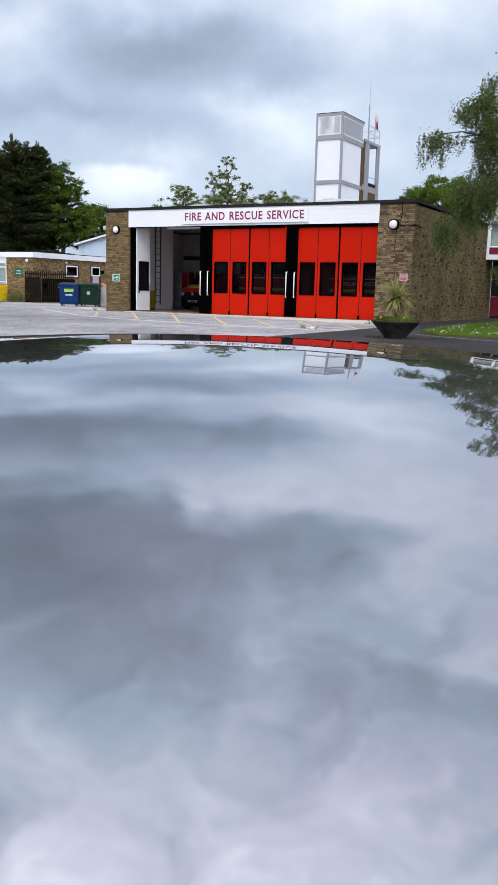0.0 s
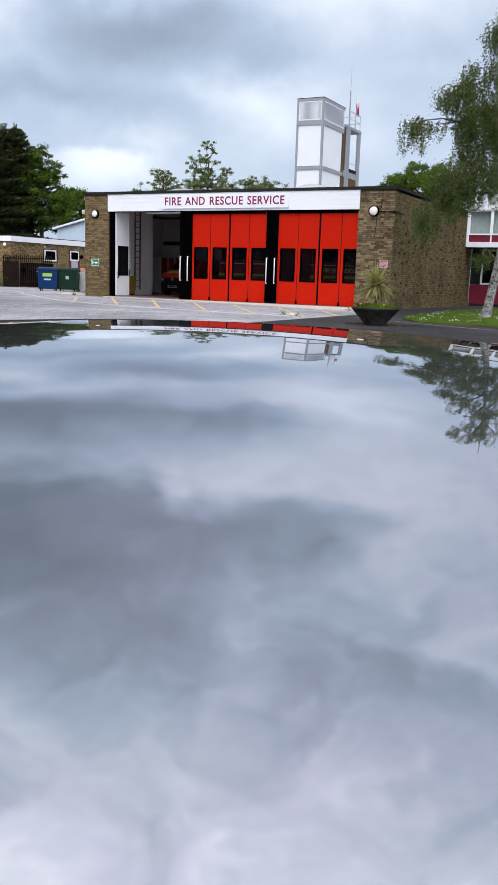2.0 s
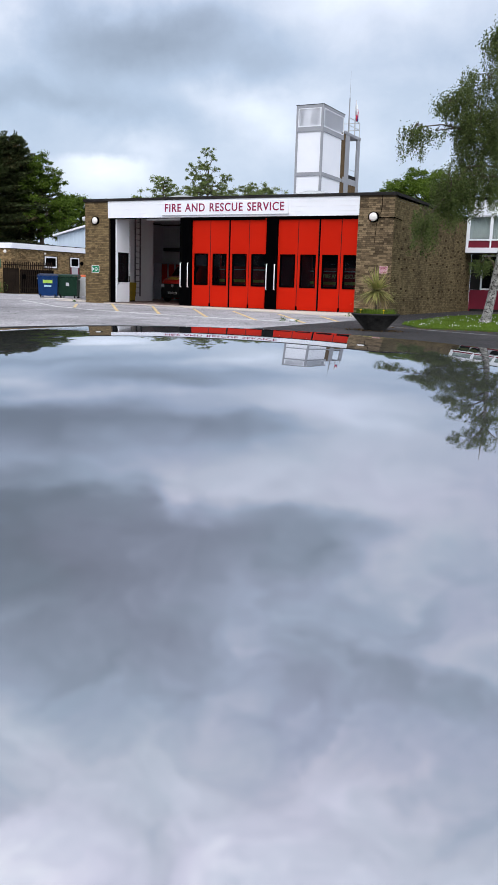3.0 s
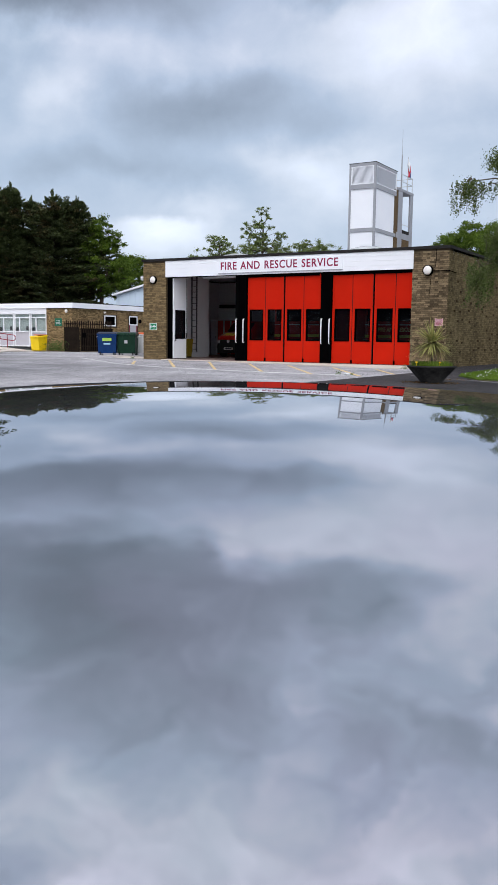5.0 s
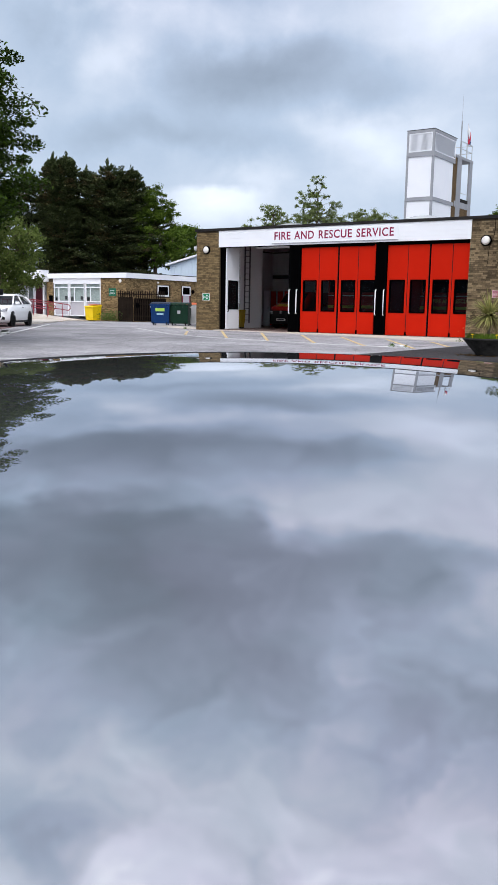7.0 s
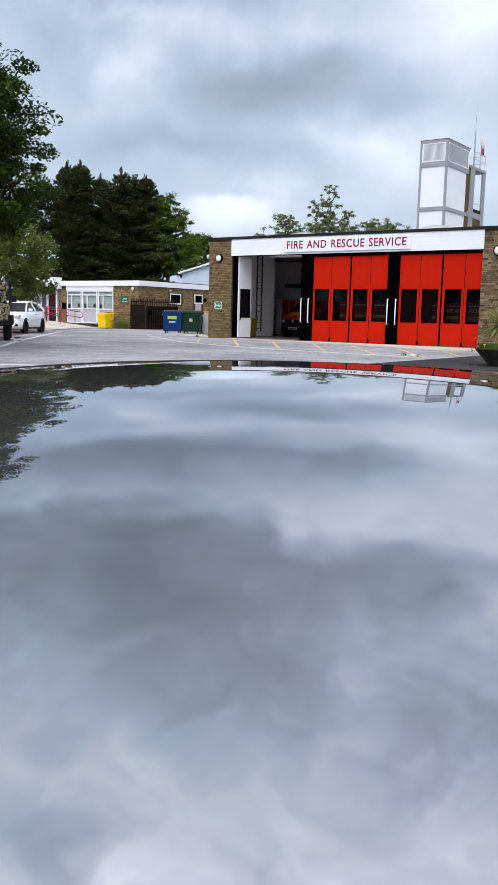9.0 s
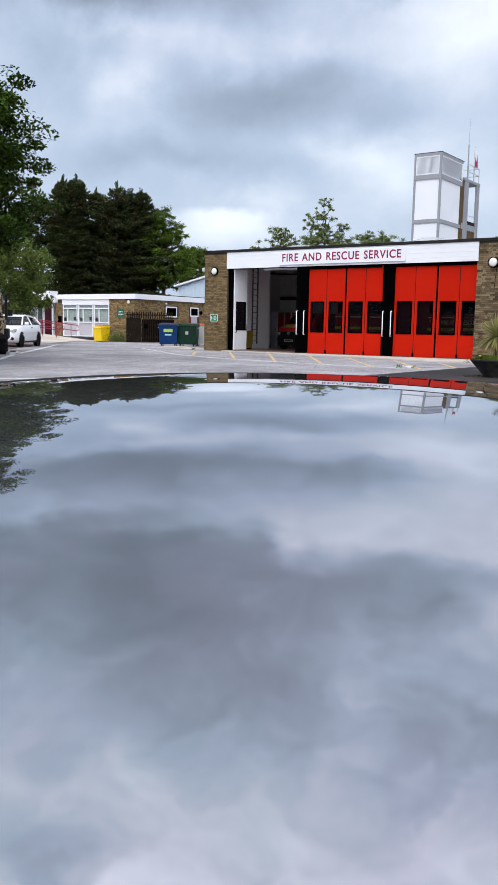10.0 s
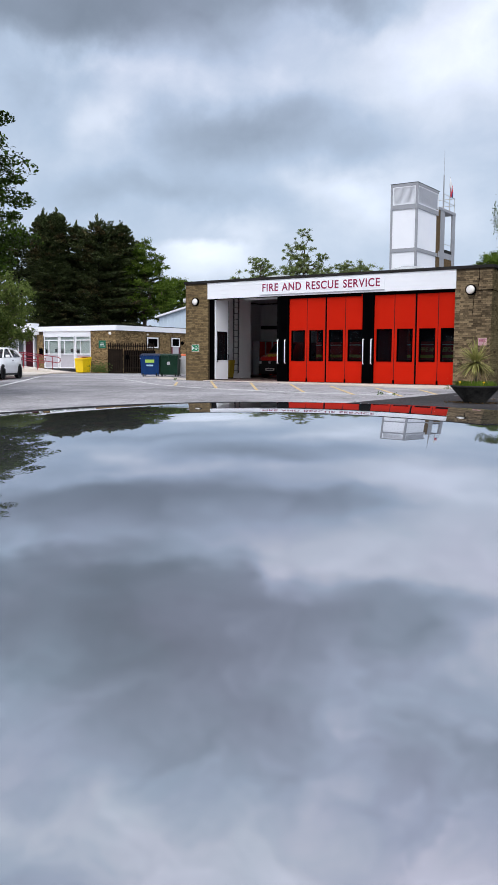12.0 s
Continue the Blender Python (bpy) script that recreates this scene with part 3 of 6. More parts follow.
def brick_face(parent, at, along, out, length, height, seed, picked=0, skip=None, material=BRICK):
    """Bricks on one face of a wall: up to `picked` as parts of their own, the rest joined."""
    rng = random.Random(seed)
    along, out, at = Vector(along), Vector(out), Vector(at)
    rows = [r for r in brick_points(length, height, rng) if not (skip and skip((r[0] + r[1]) / 2, r[2]))]
    turn = Matrix((along, -out, Vector((0, 0, 1)))).transposed().to_4x4()
    single = rows[:picked]
    if single:
        shared = {}
        for a, b, z, d in single:
            w = round(b - a, 3)
            if w not in shared:
                bm = bmesh.new()
                box(bm, 0, w, -0.012, 0.02, 0, 0.065)
                me = bpy.data.meshes.new("brick")
                bmesh.ops.recalc_face_normals(bm, faces=bm.faces)
                bm.to_mesh(me)
                bm.free()
                me.materials.append(material)
                shared[w] = me
            ob = new("brick", shared[w])
            ob.parent = parent
            ob.matrix_basis = Matrix.Translation(at + along * a + Vector((0, 0, z)) + out * (d - 0.008)) @ turn
    rest = []
    for a, b, z, d in rows[picked:]:
        p = [at + along * x + Vector((0, 0, h)) + out * e for x in (a, b) for h in (z, z + 0.065) for e in (-0.02, d)]
        for f in ((1, 5, 7, 3), (0, 1, 3, 2), (4, 6, 7, 5), (2, 3, 7, 6), (0, 4, 5, 1)):
            rest.append([p[i] for i in f])
    if rest:
        n = len(rest) // 5
        me = bpy.data.meshes.new("brickwork")
        verts, faces = [], []
        for k in range(n):
            base = len(verts)
            p = {}
            for f in rest[5 * k:5 * k + 5]:
                idx = []
                for v in f:
                    key = tuple(round(c, 5) for c in v)
                    if key not in p:
                        p[key] = len(verts)
                        verts.append(key)
                    idx.append(p[key])
                faces.append(idx)
        me.from_pydata(verts, [], faces)
        me.materials.append(material)
        ob = new("brickwork", me)
        ob.parent = parent
        tagged(ob, kind="stuff")


# ---- fire station ----
W, TOP, FASCIA_L, FASCIA_R, HEAD = 14.33, 4.42, 1.30, 12.92, 3.70
station = thing("fire_station", label="single-storey brown brick fire station with white fascia", category="building", kind="structure")


def wall(name, *b, material=MORTAR, label=""):
    return part(name, boxes(b), material, station, label)


pillar_left = wall("wall", 0.0, FASCIA_L, 0.0, 0.45, 0.0, TOP, label="brown brick pier")
pillar_right = wall("wall", FASCIA_R, W, 0.0, 0.45, 0.0, TOP, label="brown brick pier")
side_right = wall("wall", W - 0.3, W, 0.45, 12.9, 0.0, TOP, label="brown brick side wall with projecting dark headers")
wall("wall", 0.0, 0.3, 0.45, 4.6, 0.0, TOP)
wall("wall", -3.3, 0.3, 4.6, 4.9, 0.0, TOP)
wall("wall", -3.3, -3.0, 4.9, 11.0, 0.0, TOP)
wall("wall", -3.3, W - 0.3, 11.0, 11.3, 0.0, TOP)
# painted inner skins
wall("inner_wall", 0.302, 0.33, 0.45, 4.9, 0.06, 4.2, material=INNER_WALL)
wall("inner_wall", -3.0, 0.33, 4.902, 4.93, 0.06, 4.2, material=INNER_WALL)
wall("inner_wall", -3.0, W - 0.3, 10.97, 10.998, 0.06, 4.2, material=INNER_WALL)
wall("inner_wall", W - 0.33, W - 0.302, 0.45, 10.97, 0.06, 4.2, material=INNER_WALL)
wall("inner_wall", -2.998, -2.97, 4.94, 10.96, 0.06, 4.2, material=INNER_WALL)
part("bay_floor", boxes((0.3, W - 0.3, 0.0, 11.0, -0.1, 0.05), (-3.0, 0.299, 4.9, 11.0, -0.1, 0.05)), INNER_FLOOR, station, "red-brown painted bay floor")
HOLES = ((1.95, 3.35), (8.65, 10.05))


def with_holes(x0, x1, y0, y1, z0, z1):
    """A slab over the bays with square openings under the rooflights."""
    rows, last = [], x0
    for a, b in HOLES:
        rows += [(last, a, y0, y1, z0, z1), (a, b, y0, 3.3, z0, z1), (a, b, 4.7, y1, z0, z1)]
        last = b
    return rows + [(last, x1, y0, y1, z0, z1)]


part("ceiling", boxes(*with_holes(0.0, W, 0.42, 11.3, 4.26, 4.44), (-3.3, 0.0, 4.6, 11.3, 4.26, 4.44)), INNER_WALL, station, "white painted bay ceiling")
part("roof_edge", boxes((-0.06, W + 0.06, -0.07, 0.42, 4.42, 4.53), (W - 0.25, W + 0.06, 0.42, 11.28, 4.42, 4.53), (-0.06, 0.3, 0.42, 4.9, 4.42, 4.53)), ROOF_FELT, station, "black felt roof edge")
part("roof", boxes(*with_holes(0.3, W - 0.25, 0.42, 11.3, 4.445, 4.50), (-3.3, 0.3, 4.9, 11.3, 4.445, 4.50)), ROOF_FELT, station, "flat felt roof")
# fascia of three boards over the lintel
part("lintel", boxes((FASCIA_L, FASCIA_R, 0.02, 0.42, HEAD, 4.42)), BLACK_PAINT, station)
for i in range(4):
    z0 = HEAD + 0.003 + i * 0.179
    part("fascia_board", boxes((FASCIA_L - 0.03, FASCIA_R + 0.03, -0.035, 0.018, z0, z0 + 0.1765), bevel=0.0025), WHITE_PAINT, station, "white painted fascia board")
for x, y, h in ((2.65, 4.0, -0.05), (9.35, 4.0, 0.0)):
    bm = bmesh.new()
    lathe(bm, [(1.15, 0.0), (1.15, 0.14), (1.08, 0.28 + h), (0.86, 0.46 + h), (0.45, 0.57 + h), (0.05, 0.61 + h)], 16)
    d = part("rooflight", bm, SKYLIGHT, station, "white domed rooflight", True)
    d.matrix_basis = pose(x, y, 4.5, 0, 0, 45)

# name board and its letters
name_board = thing("station_sign", (4.14, -0.036, 3.79), 0, "white sign board with maroon fire and rescue lettering", "sign")
part("board", boxes((0, 5.88, -0.035, 0, 0, 0.54), bevel=0.006), WHITE_PAINT, name_board)
part("lower_edge", boxes((0, 5.88, -0.04, -0.002, -0.022, -0.002)), GREY_FRAME, name_board)
lettering("FIRE AND RESCUE SERVICE", 0.45, (0.13, -0.038, 0.13), 0, MAROON_LETTER, name_board, 0.006, wide=5.56, tall=0.335, bold=0.007, space=1.12, gap=1.25)

# ---- bay posts and folding doors ----
for x0 in (4.97, 9.04):
    post = thing("bay_post", (x0, 0.0, 0.035), 0, "black painted steel bay post with white grab handles", "post", "bay posts")
    part("casing", boxes((0, 0.53 if x0 < 6 else 0.48, 0.03, 0.32, 0, HEAD - 0.04), bevel=0.008), BLACK_PAINT, post)
    for dx in (0.08, 0.44):
        bm = bmesh.new()
        tube(bm, [(dx, 0.03, 0.80), (dx, -0.05, 0.80), (dx, -0.05, 1.80), (dx, 0.03, 1.80)], 0.022, 8)
        part("grab_handle", bm, WHITE_HANDLE, post, "white vertical grab handle", True)
part_y = 0.14


def door_leaf(parent, x0, width, material=RED_PAINT, glazing=DOOR_GLASS):
    """One leaf of a folding door: a sheeted panel with a glazed opening."""
    h0, h1, wz0, wz1 = 0.06, HEAD - 0.05, 0.97, 2.20
    a, b = x0 + 0.14, x0 + width - 0.12
    bm = boxes((x0, a, 0, 0.06, h0, h1), (b, x0 + width, 0, 0.06, h0, h1), (a, b, 0, 0.06, h0, wz0), (a, b, 0, 0.06, wz1, h1))
    leaf = part("leaf", bm, material, parent)
    bm = bmesh.new()
    frame_ring(bm, a - 0.035, b + 0.035, wz0 - 0.035, wz1 + 0.035, 0.045, -0.014, 0.074)
    part("window_frame", bm, BLACK_PAINT, leaf)
    part("pane", boxes((a, b, 0.026, 0.034, wz0, wz1)), glazing, leaf).visible_shadow = False
    part("edge_seal", boxes((x0 + width + 0.001, x0 + width + 0.024, 0.006, 0.05, h0, h1)), RUBBER, leaf)
    part("bottom_seal", boxes((x0, x0 + width, 0.012, 0.05, 0.036, h0 - 0.001)), RUBBER, leaf)
    return leaf


for k, x0 in enumerate((5.53, 9.53)):
    door = thing("folding_door", (x0, part_y, 0), 0, "closed red four-leaf folding bay door with dark windows", "door", "bay doors", "structure")
    for i, dx in enumerate((0.0, 0.885, 1.82, 2.705)):
        door_leaf(door, dx, 0.855)
        if i in (1, 3):
            part("hinge_block", boxes((dx - 0.045, dx + 0.03, -0.03, -0.001, 0.05, 0.20), bevel=0.006), BLACK_PAINT, door)
    part("centre_seal", boxes((1.765, 1.818, 0.0, 0.05, 0.04, HEAD - 0.05)), BLACK_PAINT, door)
    # Track, plus a black front strip painting the shadow line under the fascia.
    part("head_track_and_shade", boxes((-0.02, 3.58, 0.0, 0.12, HEAD - 0.045, HEAD - 0.002), (-0.02, 3.40, -0.05, -0.002, HEAD - 0.12, HEAD - 0.002)), BLACK_PAINT, door)

open_door = thing("folding_door", (1.62, 0.12, 0), 0, "open folding bay door showing its white inner leaf", "door", "bay doors", "structure")
leaf = door_leaf(open_door, 0.0, 0.90, WHITE_PAINT, CAR_GLASS)
leaf.matrix_basis = pose(-0.01, 0.02, 0.02, 0, 0, 86)
part("jamb", boxes((-0.30, -0.085, -0.04, 0.3, 0.035, HEAD - 0.01)), BLACK_PAINT, open_door)
bm = bmesh.new()
tube(bm, [(0.06, 0.82, 0.98), (0.13, 0.82, 0.98), (0.13, 0.82, 1.22), (0.06, 0.82, 1.22)], 0.02, 6)
tube(bm, [(0.01, 0.08, 0.86), (0.07, 0.08, 0.86), (0.07, 0.08, 1.10), (0.01, 0.08, 1.10)], 0.02, 6)
part("pull_handle", bm, BLACK_PAINT, open_door, "black pull handle")

# ---- low offices ----
DARK_MAROON = surface("dark_maroon_door_paint", (0.035, 0.006, 0.010), (0.055, 0.009, 0.015), 1.0, 0.5, 0.04, 60, spec=0.1)
KX, KY, OT = -14.6, 11.0, 3.24
offices = thing("office_building", label="low brown brick office block with white fascia", category="building", kind="structure")
corner_wall = part("wall", boxes((-16.9, KX, KY, KY + 0.3, 0, 2.9)), MORTAR, offices, "brown brick wall")
strip_wall = part("wall", boxes((-22.25, -21.55, KY, KY + 0.3, 0, 2.9)), MORTAR, offices, "brown brick wall")
flank_wall = part("wall", boxes((KX - 0.3, KX, KY + 0.3, KY + 16, 0, 2.9)), MORTAR, offices, "brown brick wall")
part("back_wall", boxes((-34, KX, KY + 16, KY + 16.3, 0, 2.9), (-34, -33.7, KY, KY + 16, 0, 2.9)), MORTAR, offices)
part("roof", boxes((-34, KX + 0.1, KY - 0.05, KY + 16.3, 3.16, 3.27)), ROOF_FELT, offices, "flat dark felt roof")
part("fascia", boxes((-22.0, KX + 0.14, KY - 0.12, KY - 0.052, 2.88, 3.22), (KX + 0.101, KX + 0.16, KY - 0.052, KY + 16.3, 2.88, 3.22)), WHITE_PAINT, offices, "white painted fascia")
part("canopy", boxes((-27.5, -22.0, KY - 0.7, KY - 0.002, 2.66, 3.46)), WHITE_PAINT, offices, "white entrance canopy")
part("soffit", boxes((-21.55, -16.9, KY - 0.02, KY + 0.3, 2.56, 2.88)), WHITE_PAINT, offices)
part("inner_back", boxes((-33.6, -15.0, KY + 3.0, KY + 3.1, 0, 3.1)), INNER_WALL, offices)
part("spandrel", boxes((-21.5, -16.92, KY + 0.06, KY + 0.14, 0.3, 1.28)), GREY_PANEL, offices, "pale grey panels under the windows")
for x0, x1 in ((-21.5, -20.02), (-19.94, -18.46), (-18.38, -16.92)):
    bm = bmesh.new()
    frame_ring(bm, x0, x1, 0.3, 2.56, 0.07, KY - 0.01, KY + 0.055)
    box(bm, x0 + 0.07, x1 - 0.07, KY - 0.008, KY + 0.055, 1.26, 1.33)
    box(bm, x0 + 0.07, x1 - 0.07, KY - 0.008, KY + 0.055, 2.22, 2.29)
    box(bm, x0 + 0.45, x0 + 0.51, KY - 0.009, KY + 0.055, 1.33, 2.22)
    w = part("window", bm, WHITE_PAINT, offices, "white framed window")
    part("pane", boxes((x0 + 0.07, x1 - 0.07, KY + 0.06, KY + 0.068, 1.33, 2.5)), WINDOW_GLASS, w).visible_shadow = False
    part("blind", boxes((x0 + 0.40, x1 - 0.07, KY + 0.08, KY + 0.10, 1.30, 2.54), (x0 + 0.07, x0 + 0.36, KY + 0.08, KY + 0.10, 1.62, 2.54)), CURTAIN, w, "pale window blind")
for x in (-20.25, -18.7):
    part("notice", boxes((x - 0.10, x + 0.10, KY - 0.03, KY - 0.012, 1.42, 1.66)), GREY_BAR, offices, "small dark notice")
part("entrance_wall", boxes((-34, -24.25, KY, KY + 0.3, 0, 1.40), (-34, -24.25, KY, KY + 0.3, 2.3, 2.66), (-23.55, -23.42, KY, KY + 0.3, 0, 2.66)), GREY_PANEL, offices, "pale grey wall panels")
bm = bmesh.new()
frame_ring(bm, -24.25, -23.55, 1.36, 2.36, 0.07, KY - 0.02, KY + 0.05)
w = part("window", bm, WHITE_PAINT, offices, "white framed window")
part("pane", boxes((-24.18, -23.62, KY + 0.01, KY + 0.018, 1.43, 2.29)), WINDOW_GLASS, w).visible_shadow = False
part("door", boxes((-23.42, -22.62, KY + 0.02, KY + 0.08, 0.3, 2.64)), DARK_MAROON, offices, "dark maroon entrance door")
part("door_post", boxes((-22.62, -22.50, KY - 0.04, KY + 0.1, 0.1, 2.64)), WHITE_PAINT, offices)
# flank windows, framed in the wall facing the station
for y0, y1, z0, z1, mat in ((14.2, 15.4, 1.75, 2.5, WHITE_PAINT), (16.9, 17.8, 0.1, 2.5, MAROON)):
    bm = bmesh.new()
    frame_ring(bm, y0, y1, z0, z1, 0.09, -0.03, 0.012)
    w = part("window" if z0 > 1 else "side_door", bm, WHITE_PAINT if z0 > 1 else MAROON, offices, "white framed window" if z0 > 1 else "maroon framed door")
    w.matrix_basis = pose(KX, 0, 0, 0, 0, 90)
    part("pane", boxes((y0 + 0.09, y1 - 0.09, -0.012, -0.002, z0 + 0.09, z1 - 0.09)), BLACK_PAINT if z0 > 1 else GREY_PANEL, w)
    if z0 < 1:
        bm = bmesh.new()
        frame_ring(bm, y0 - 0.02, y1 + 0.02, 1.86, z1 + 0.02, 0.08, -0.045, -0.0125)
        part("toplight", bm, WHITE_PAINT, w, "white framed toplight")
        part("pane", boxes((y0 + 0.06, y1 - 0.06, -0.034, -0.0135, 1.94, z1 - 0.06)), BLACK_PAINT, w)

# shed with pale cladding behind the bins
shed = thing("clad_shed", (-26.7, 30.0, 0), 0, "pale blue profiled metal shed with sloping roof", "shed", kind="structure")
bm = bmesh.new()
prism(bm, [(0, 0), (10.0, 0), (10.0, 7.08), (0, 4.84)], 0, 8)
part("wall", bm, SHED_BLUE, shed)
for i in range(24):
    x = 0.05 + i * 0.42
    part("cladding_rib", boxes((x, x + 0.09, -0.035, -0.001, 0.0, 4.80 + x * 0.224)), SHED_BLUE, shed)
bm = bmesh.new()
prism(bm, [(-0.3, 4.78), (10.1, 7.11), (10.1, 7.27), (-0.3, 4.94)], -0.3, 8.2)
part("roof", bm, WHITE_PAINT, shed, "pale roof verge")

# ---- two-storey wing beyond the side wall ----
wing = thing("two_storey_wing", label="two-storey wing with white windows and maroon panels", category="building", kind="structure")
part("lower_panel", boxes((14.34, 30, 12.92, 13.1, 0.0, 1.08)), MAROON, wing, "maroon panel")
UY = 11.4     # front of the overhanging upper floor
part("upper_floor", boxes((14.345, 30, UY, 22, 2.86, 3.10)), WHITE_PAINT, wing, "white overhanging floor edge")
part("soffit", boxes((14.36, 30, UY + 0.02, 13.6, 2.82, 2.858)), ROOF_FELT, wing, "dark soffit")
part("upper_panel", boxes((14.42, 30, UY + 0.1, UY + 0.2, 3.10, 3.46)), MAROON, wing, "maroon panel")
part("upper_fascia", boxes((14.345, 30, UY, UY + 0.2, 4.62, 5.35)), WHITE_PAINT, wing, "white fascia")
part("end_wall", boxes((14.345, 14.42, UY, 22, 3.10, 5.35)), WHITE_PAINT, wing)
part("upper_ceiling", boxes((14.5, 29.8, UY + 0.22, 21.8, 5.2, 5.3)), INNER_WALL, wing)
part("roof", boxes((14.2, 30.1, UY - 0.1, 22.1, 5.35, 5.47)), ROOF_FELT, wing)
part("inner_wall", boxes((14.5, 29.7, 17.0, 17.2, 3.15, 5.19)), INNER_WALL, wing)
# Added dark sheet close behind the lower windows, painting their unlit rooms.
part("dark_room_sheet", boxes((14.5, 29.7, 13.6, 13.7, 0, 2.81)), GREY_BAR, wing)
part("back_wall", boxes((14.4, 30, 21.8, 22, 0, 5.3), (29.8, 30, 13.1, 21.8, 0, 5.3)), MORTAR, wing)
# Dark box whose colour gives the shade under the overhang beside the windows.
part("end_shade_panel", boxes((14.345, 14.855, 12.9, 13.1, 1.085, 2.81)), ROOF_FELT, wing, "dark panel painting the shade beside the windows")
part("base_course", boxes((14.42, 30, 12.86, 12.918, 0.0, 0.12)), ROOF_FELT, wing, "dark base course")
for i in range(9):
    x0 = 14.42 + i * 1.10
    bm = bmesh.new()
    frame_ring(bm, x0, x0 + 1.10, 3.44, 4.62, 0.07, UY + 0.06, UY + 0.16)
    w = part("window", bm, WHITE_PAINT, wing, "white framed upper window")
    part("pane", boxes((x0 + 0.07, x0 + 1.03, UY + 0.10, UY + 0.11, 3.51, 4.55)), WINDOW_GLASS, w).visible_shadow = False
    bm = bmesh.new()
    for k in range(12):
        a = x0 + 0.04 + k * 0.085
        prism(bm, [(a, UY + 0.32), (a + 0.042, UY + 0.29), (a + 0.085, UY + 0.32), (a + 0.085, UY + 0.33), (a + 0.042, UY + 0.30), (a, UY + 0.33)], 0, 1)
    for v in bm.verts:
        v.co = Vector((v.co.x, v.co.z, 3.46 + 1.14 * v.co.y))
    bmesh.ops.recalc_face_normals(bm, faces=bm.faces)
    part("curtain", bm, CURTAIN, w, "pale pleated curtain")
    part("mullion_strip", boxes((x0 - 0.035, x0 + 0.035, UY + 0.05, UY + 0.099, 3.101, 3.439)), WHITE_PAINT, w)
    x1 = 14.86 + i * 1.04
    bm = bmesh.new()
    frame_ring(bm, x1, x1 + 1.04, 1.08, 2.81, 0.08, 12.9, 13.0)
    w = part("window", bm, WHITE_PAINT, wing, "white framed lower window")
    part("pane", boxes((x1 + 0.08, x1 + 0.96, 12.94, 12.95, 1.16, 2.73)), DOOR_GLASS, w).visible_shadow = False

# ---- drill tower ----
TX, TY = 1.71, 22.77
DARK_BRICK = surface("dark_brown_brickwork", (0.06, 0.04, 0.022), (0.17, 0.115, 0.06), 7.0, 0.9, 0.6, 18, spread=0.7, spec=0.1)
tower = thing("drill_tower", (TX, TY, 0), 0, "white panelled drill tower with grey frame and louvred top", "tower", kind="structure")
for x, y in ((-1.94, 0), (-0.14, 0), (-1.94, 3.78)):
    part("post", boxes((x, x + 0.14, y, y + 0.14, 0, 12.8)), GREY_FRAME, tower, "grey frame post")
for z0, z1 in ((5.0, 5.2), (8.29, 8.53), (11.12, 11.42), (12.62, 12.8)):
    part("beam", boxes((-1.80, -0.14, -0.01, 0.13, z0, z1), (-0.13, 0.01, 0.14, 3.78, z0, z1), (-1.95, -1.81, 0.14, 3.78, z0, z1)), GREY_FRAME, tower, "grey frame beam")
for z0, z1 in ((0.0, 5.0), (5.2, 8.29), (8.53, 11.12)):
    part("panel", boxes((-1.80, -0.14, 0.05, 0.09, z0, z1)), WHITE_PANEL, tower, "white infill panel")
    part("panel", boxes((-0.09, -0.05, 0.14, 3.54, z0, z1)), WHITE_PANEL, tower, "white infill panel")
    part("panel", boxes((-1.89, -1.85, 0.14, 3.78, z0, z1)), WHITE_PANEL, tower)
part("brick_strip", boxes((-1.79, -0.03, 3.55, 4.24, 0, 11.59)), DARK_BRICK, tower, "brown brick back wall")
# louvres on two faces
part("louvre_backing", boxes((-1.80, -0.14, 0.10, 0.12, 11.42, 12.62), (-0.12, -0.10, 0.14, 3.78, 11.42, 12.62), (-1.89, -1.87, 0.14, 3.78, 11.42, 12.62)), WHITE_PANEL, tower)
bm = bmesh.new()
frame_ring(bm, -1.79, -0.15, 11.43, 12.61, 0.06, 0.0, 0.06)
part("louvre_frame", bm, WHITE_PANEL, tower)
bm = bmesh.new()
frame_ring(bm, 0.15, 3.77, 11.43, 12.61, 0.06, 0.0, 0.06)
f = part("louvre_frame", bm, WHITE_PANEL, tower)
f.matrix_basis = pose(0.0, 0, 0, 0, 0, 90)
for i in range(17):
    z = 11.50 + i * 0.0625
    bm = bmesh.new()
    prism(bm, [(0.015, 0.0), (0.03, 0.0), (0.085, 0.048), (0.07, 0.048)], -1.73, -0.21)
    s = part("louvre_slat", bm, WHITE_PANEL, tower)
    s.matrix_basis = Matrix.Translation((0, 0, z)) @ Matrix(((0, 1, 0, 0), (1, 0, 0, 0), (0, 0, 1, 0), (0, 0, 0, 1)))
    bm = bmesh.new()
    prism(bm, [(-0.015, 0.0), (-0.03, 0.0), (-0.085, 0.048), (-0.07, 0.048)], 0.21, 3.71)
    s = part("louvre_slat", bm, WHITE_PANEL, tower)
    s.matrix_basis = Matrix.Translation((0, 0, z))
part("roof", boxes((-1.96, 0.02, -0.02, 3.94, 12.8, 12.835)), ROOF_FELT, tower)
beacon = thing("roof_cowl", (TX - 0.55, TY + 1.3, 12.835), 0, "small faded red cowl on the tower roof", "cowl")
bm = bmesh.new()
lathe(bm, [(0.16, 0.0), (0.16, 0.10), (0.20, 0.12), (0.12, 0.24), (0.02, 0.27)], 12)
part("cap", bm, RED_RAIL, beacon, "", True)
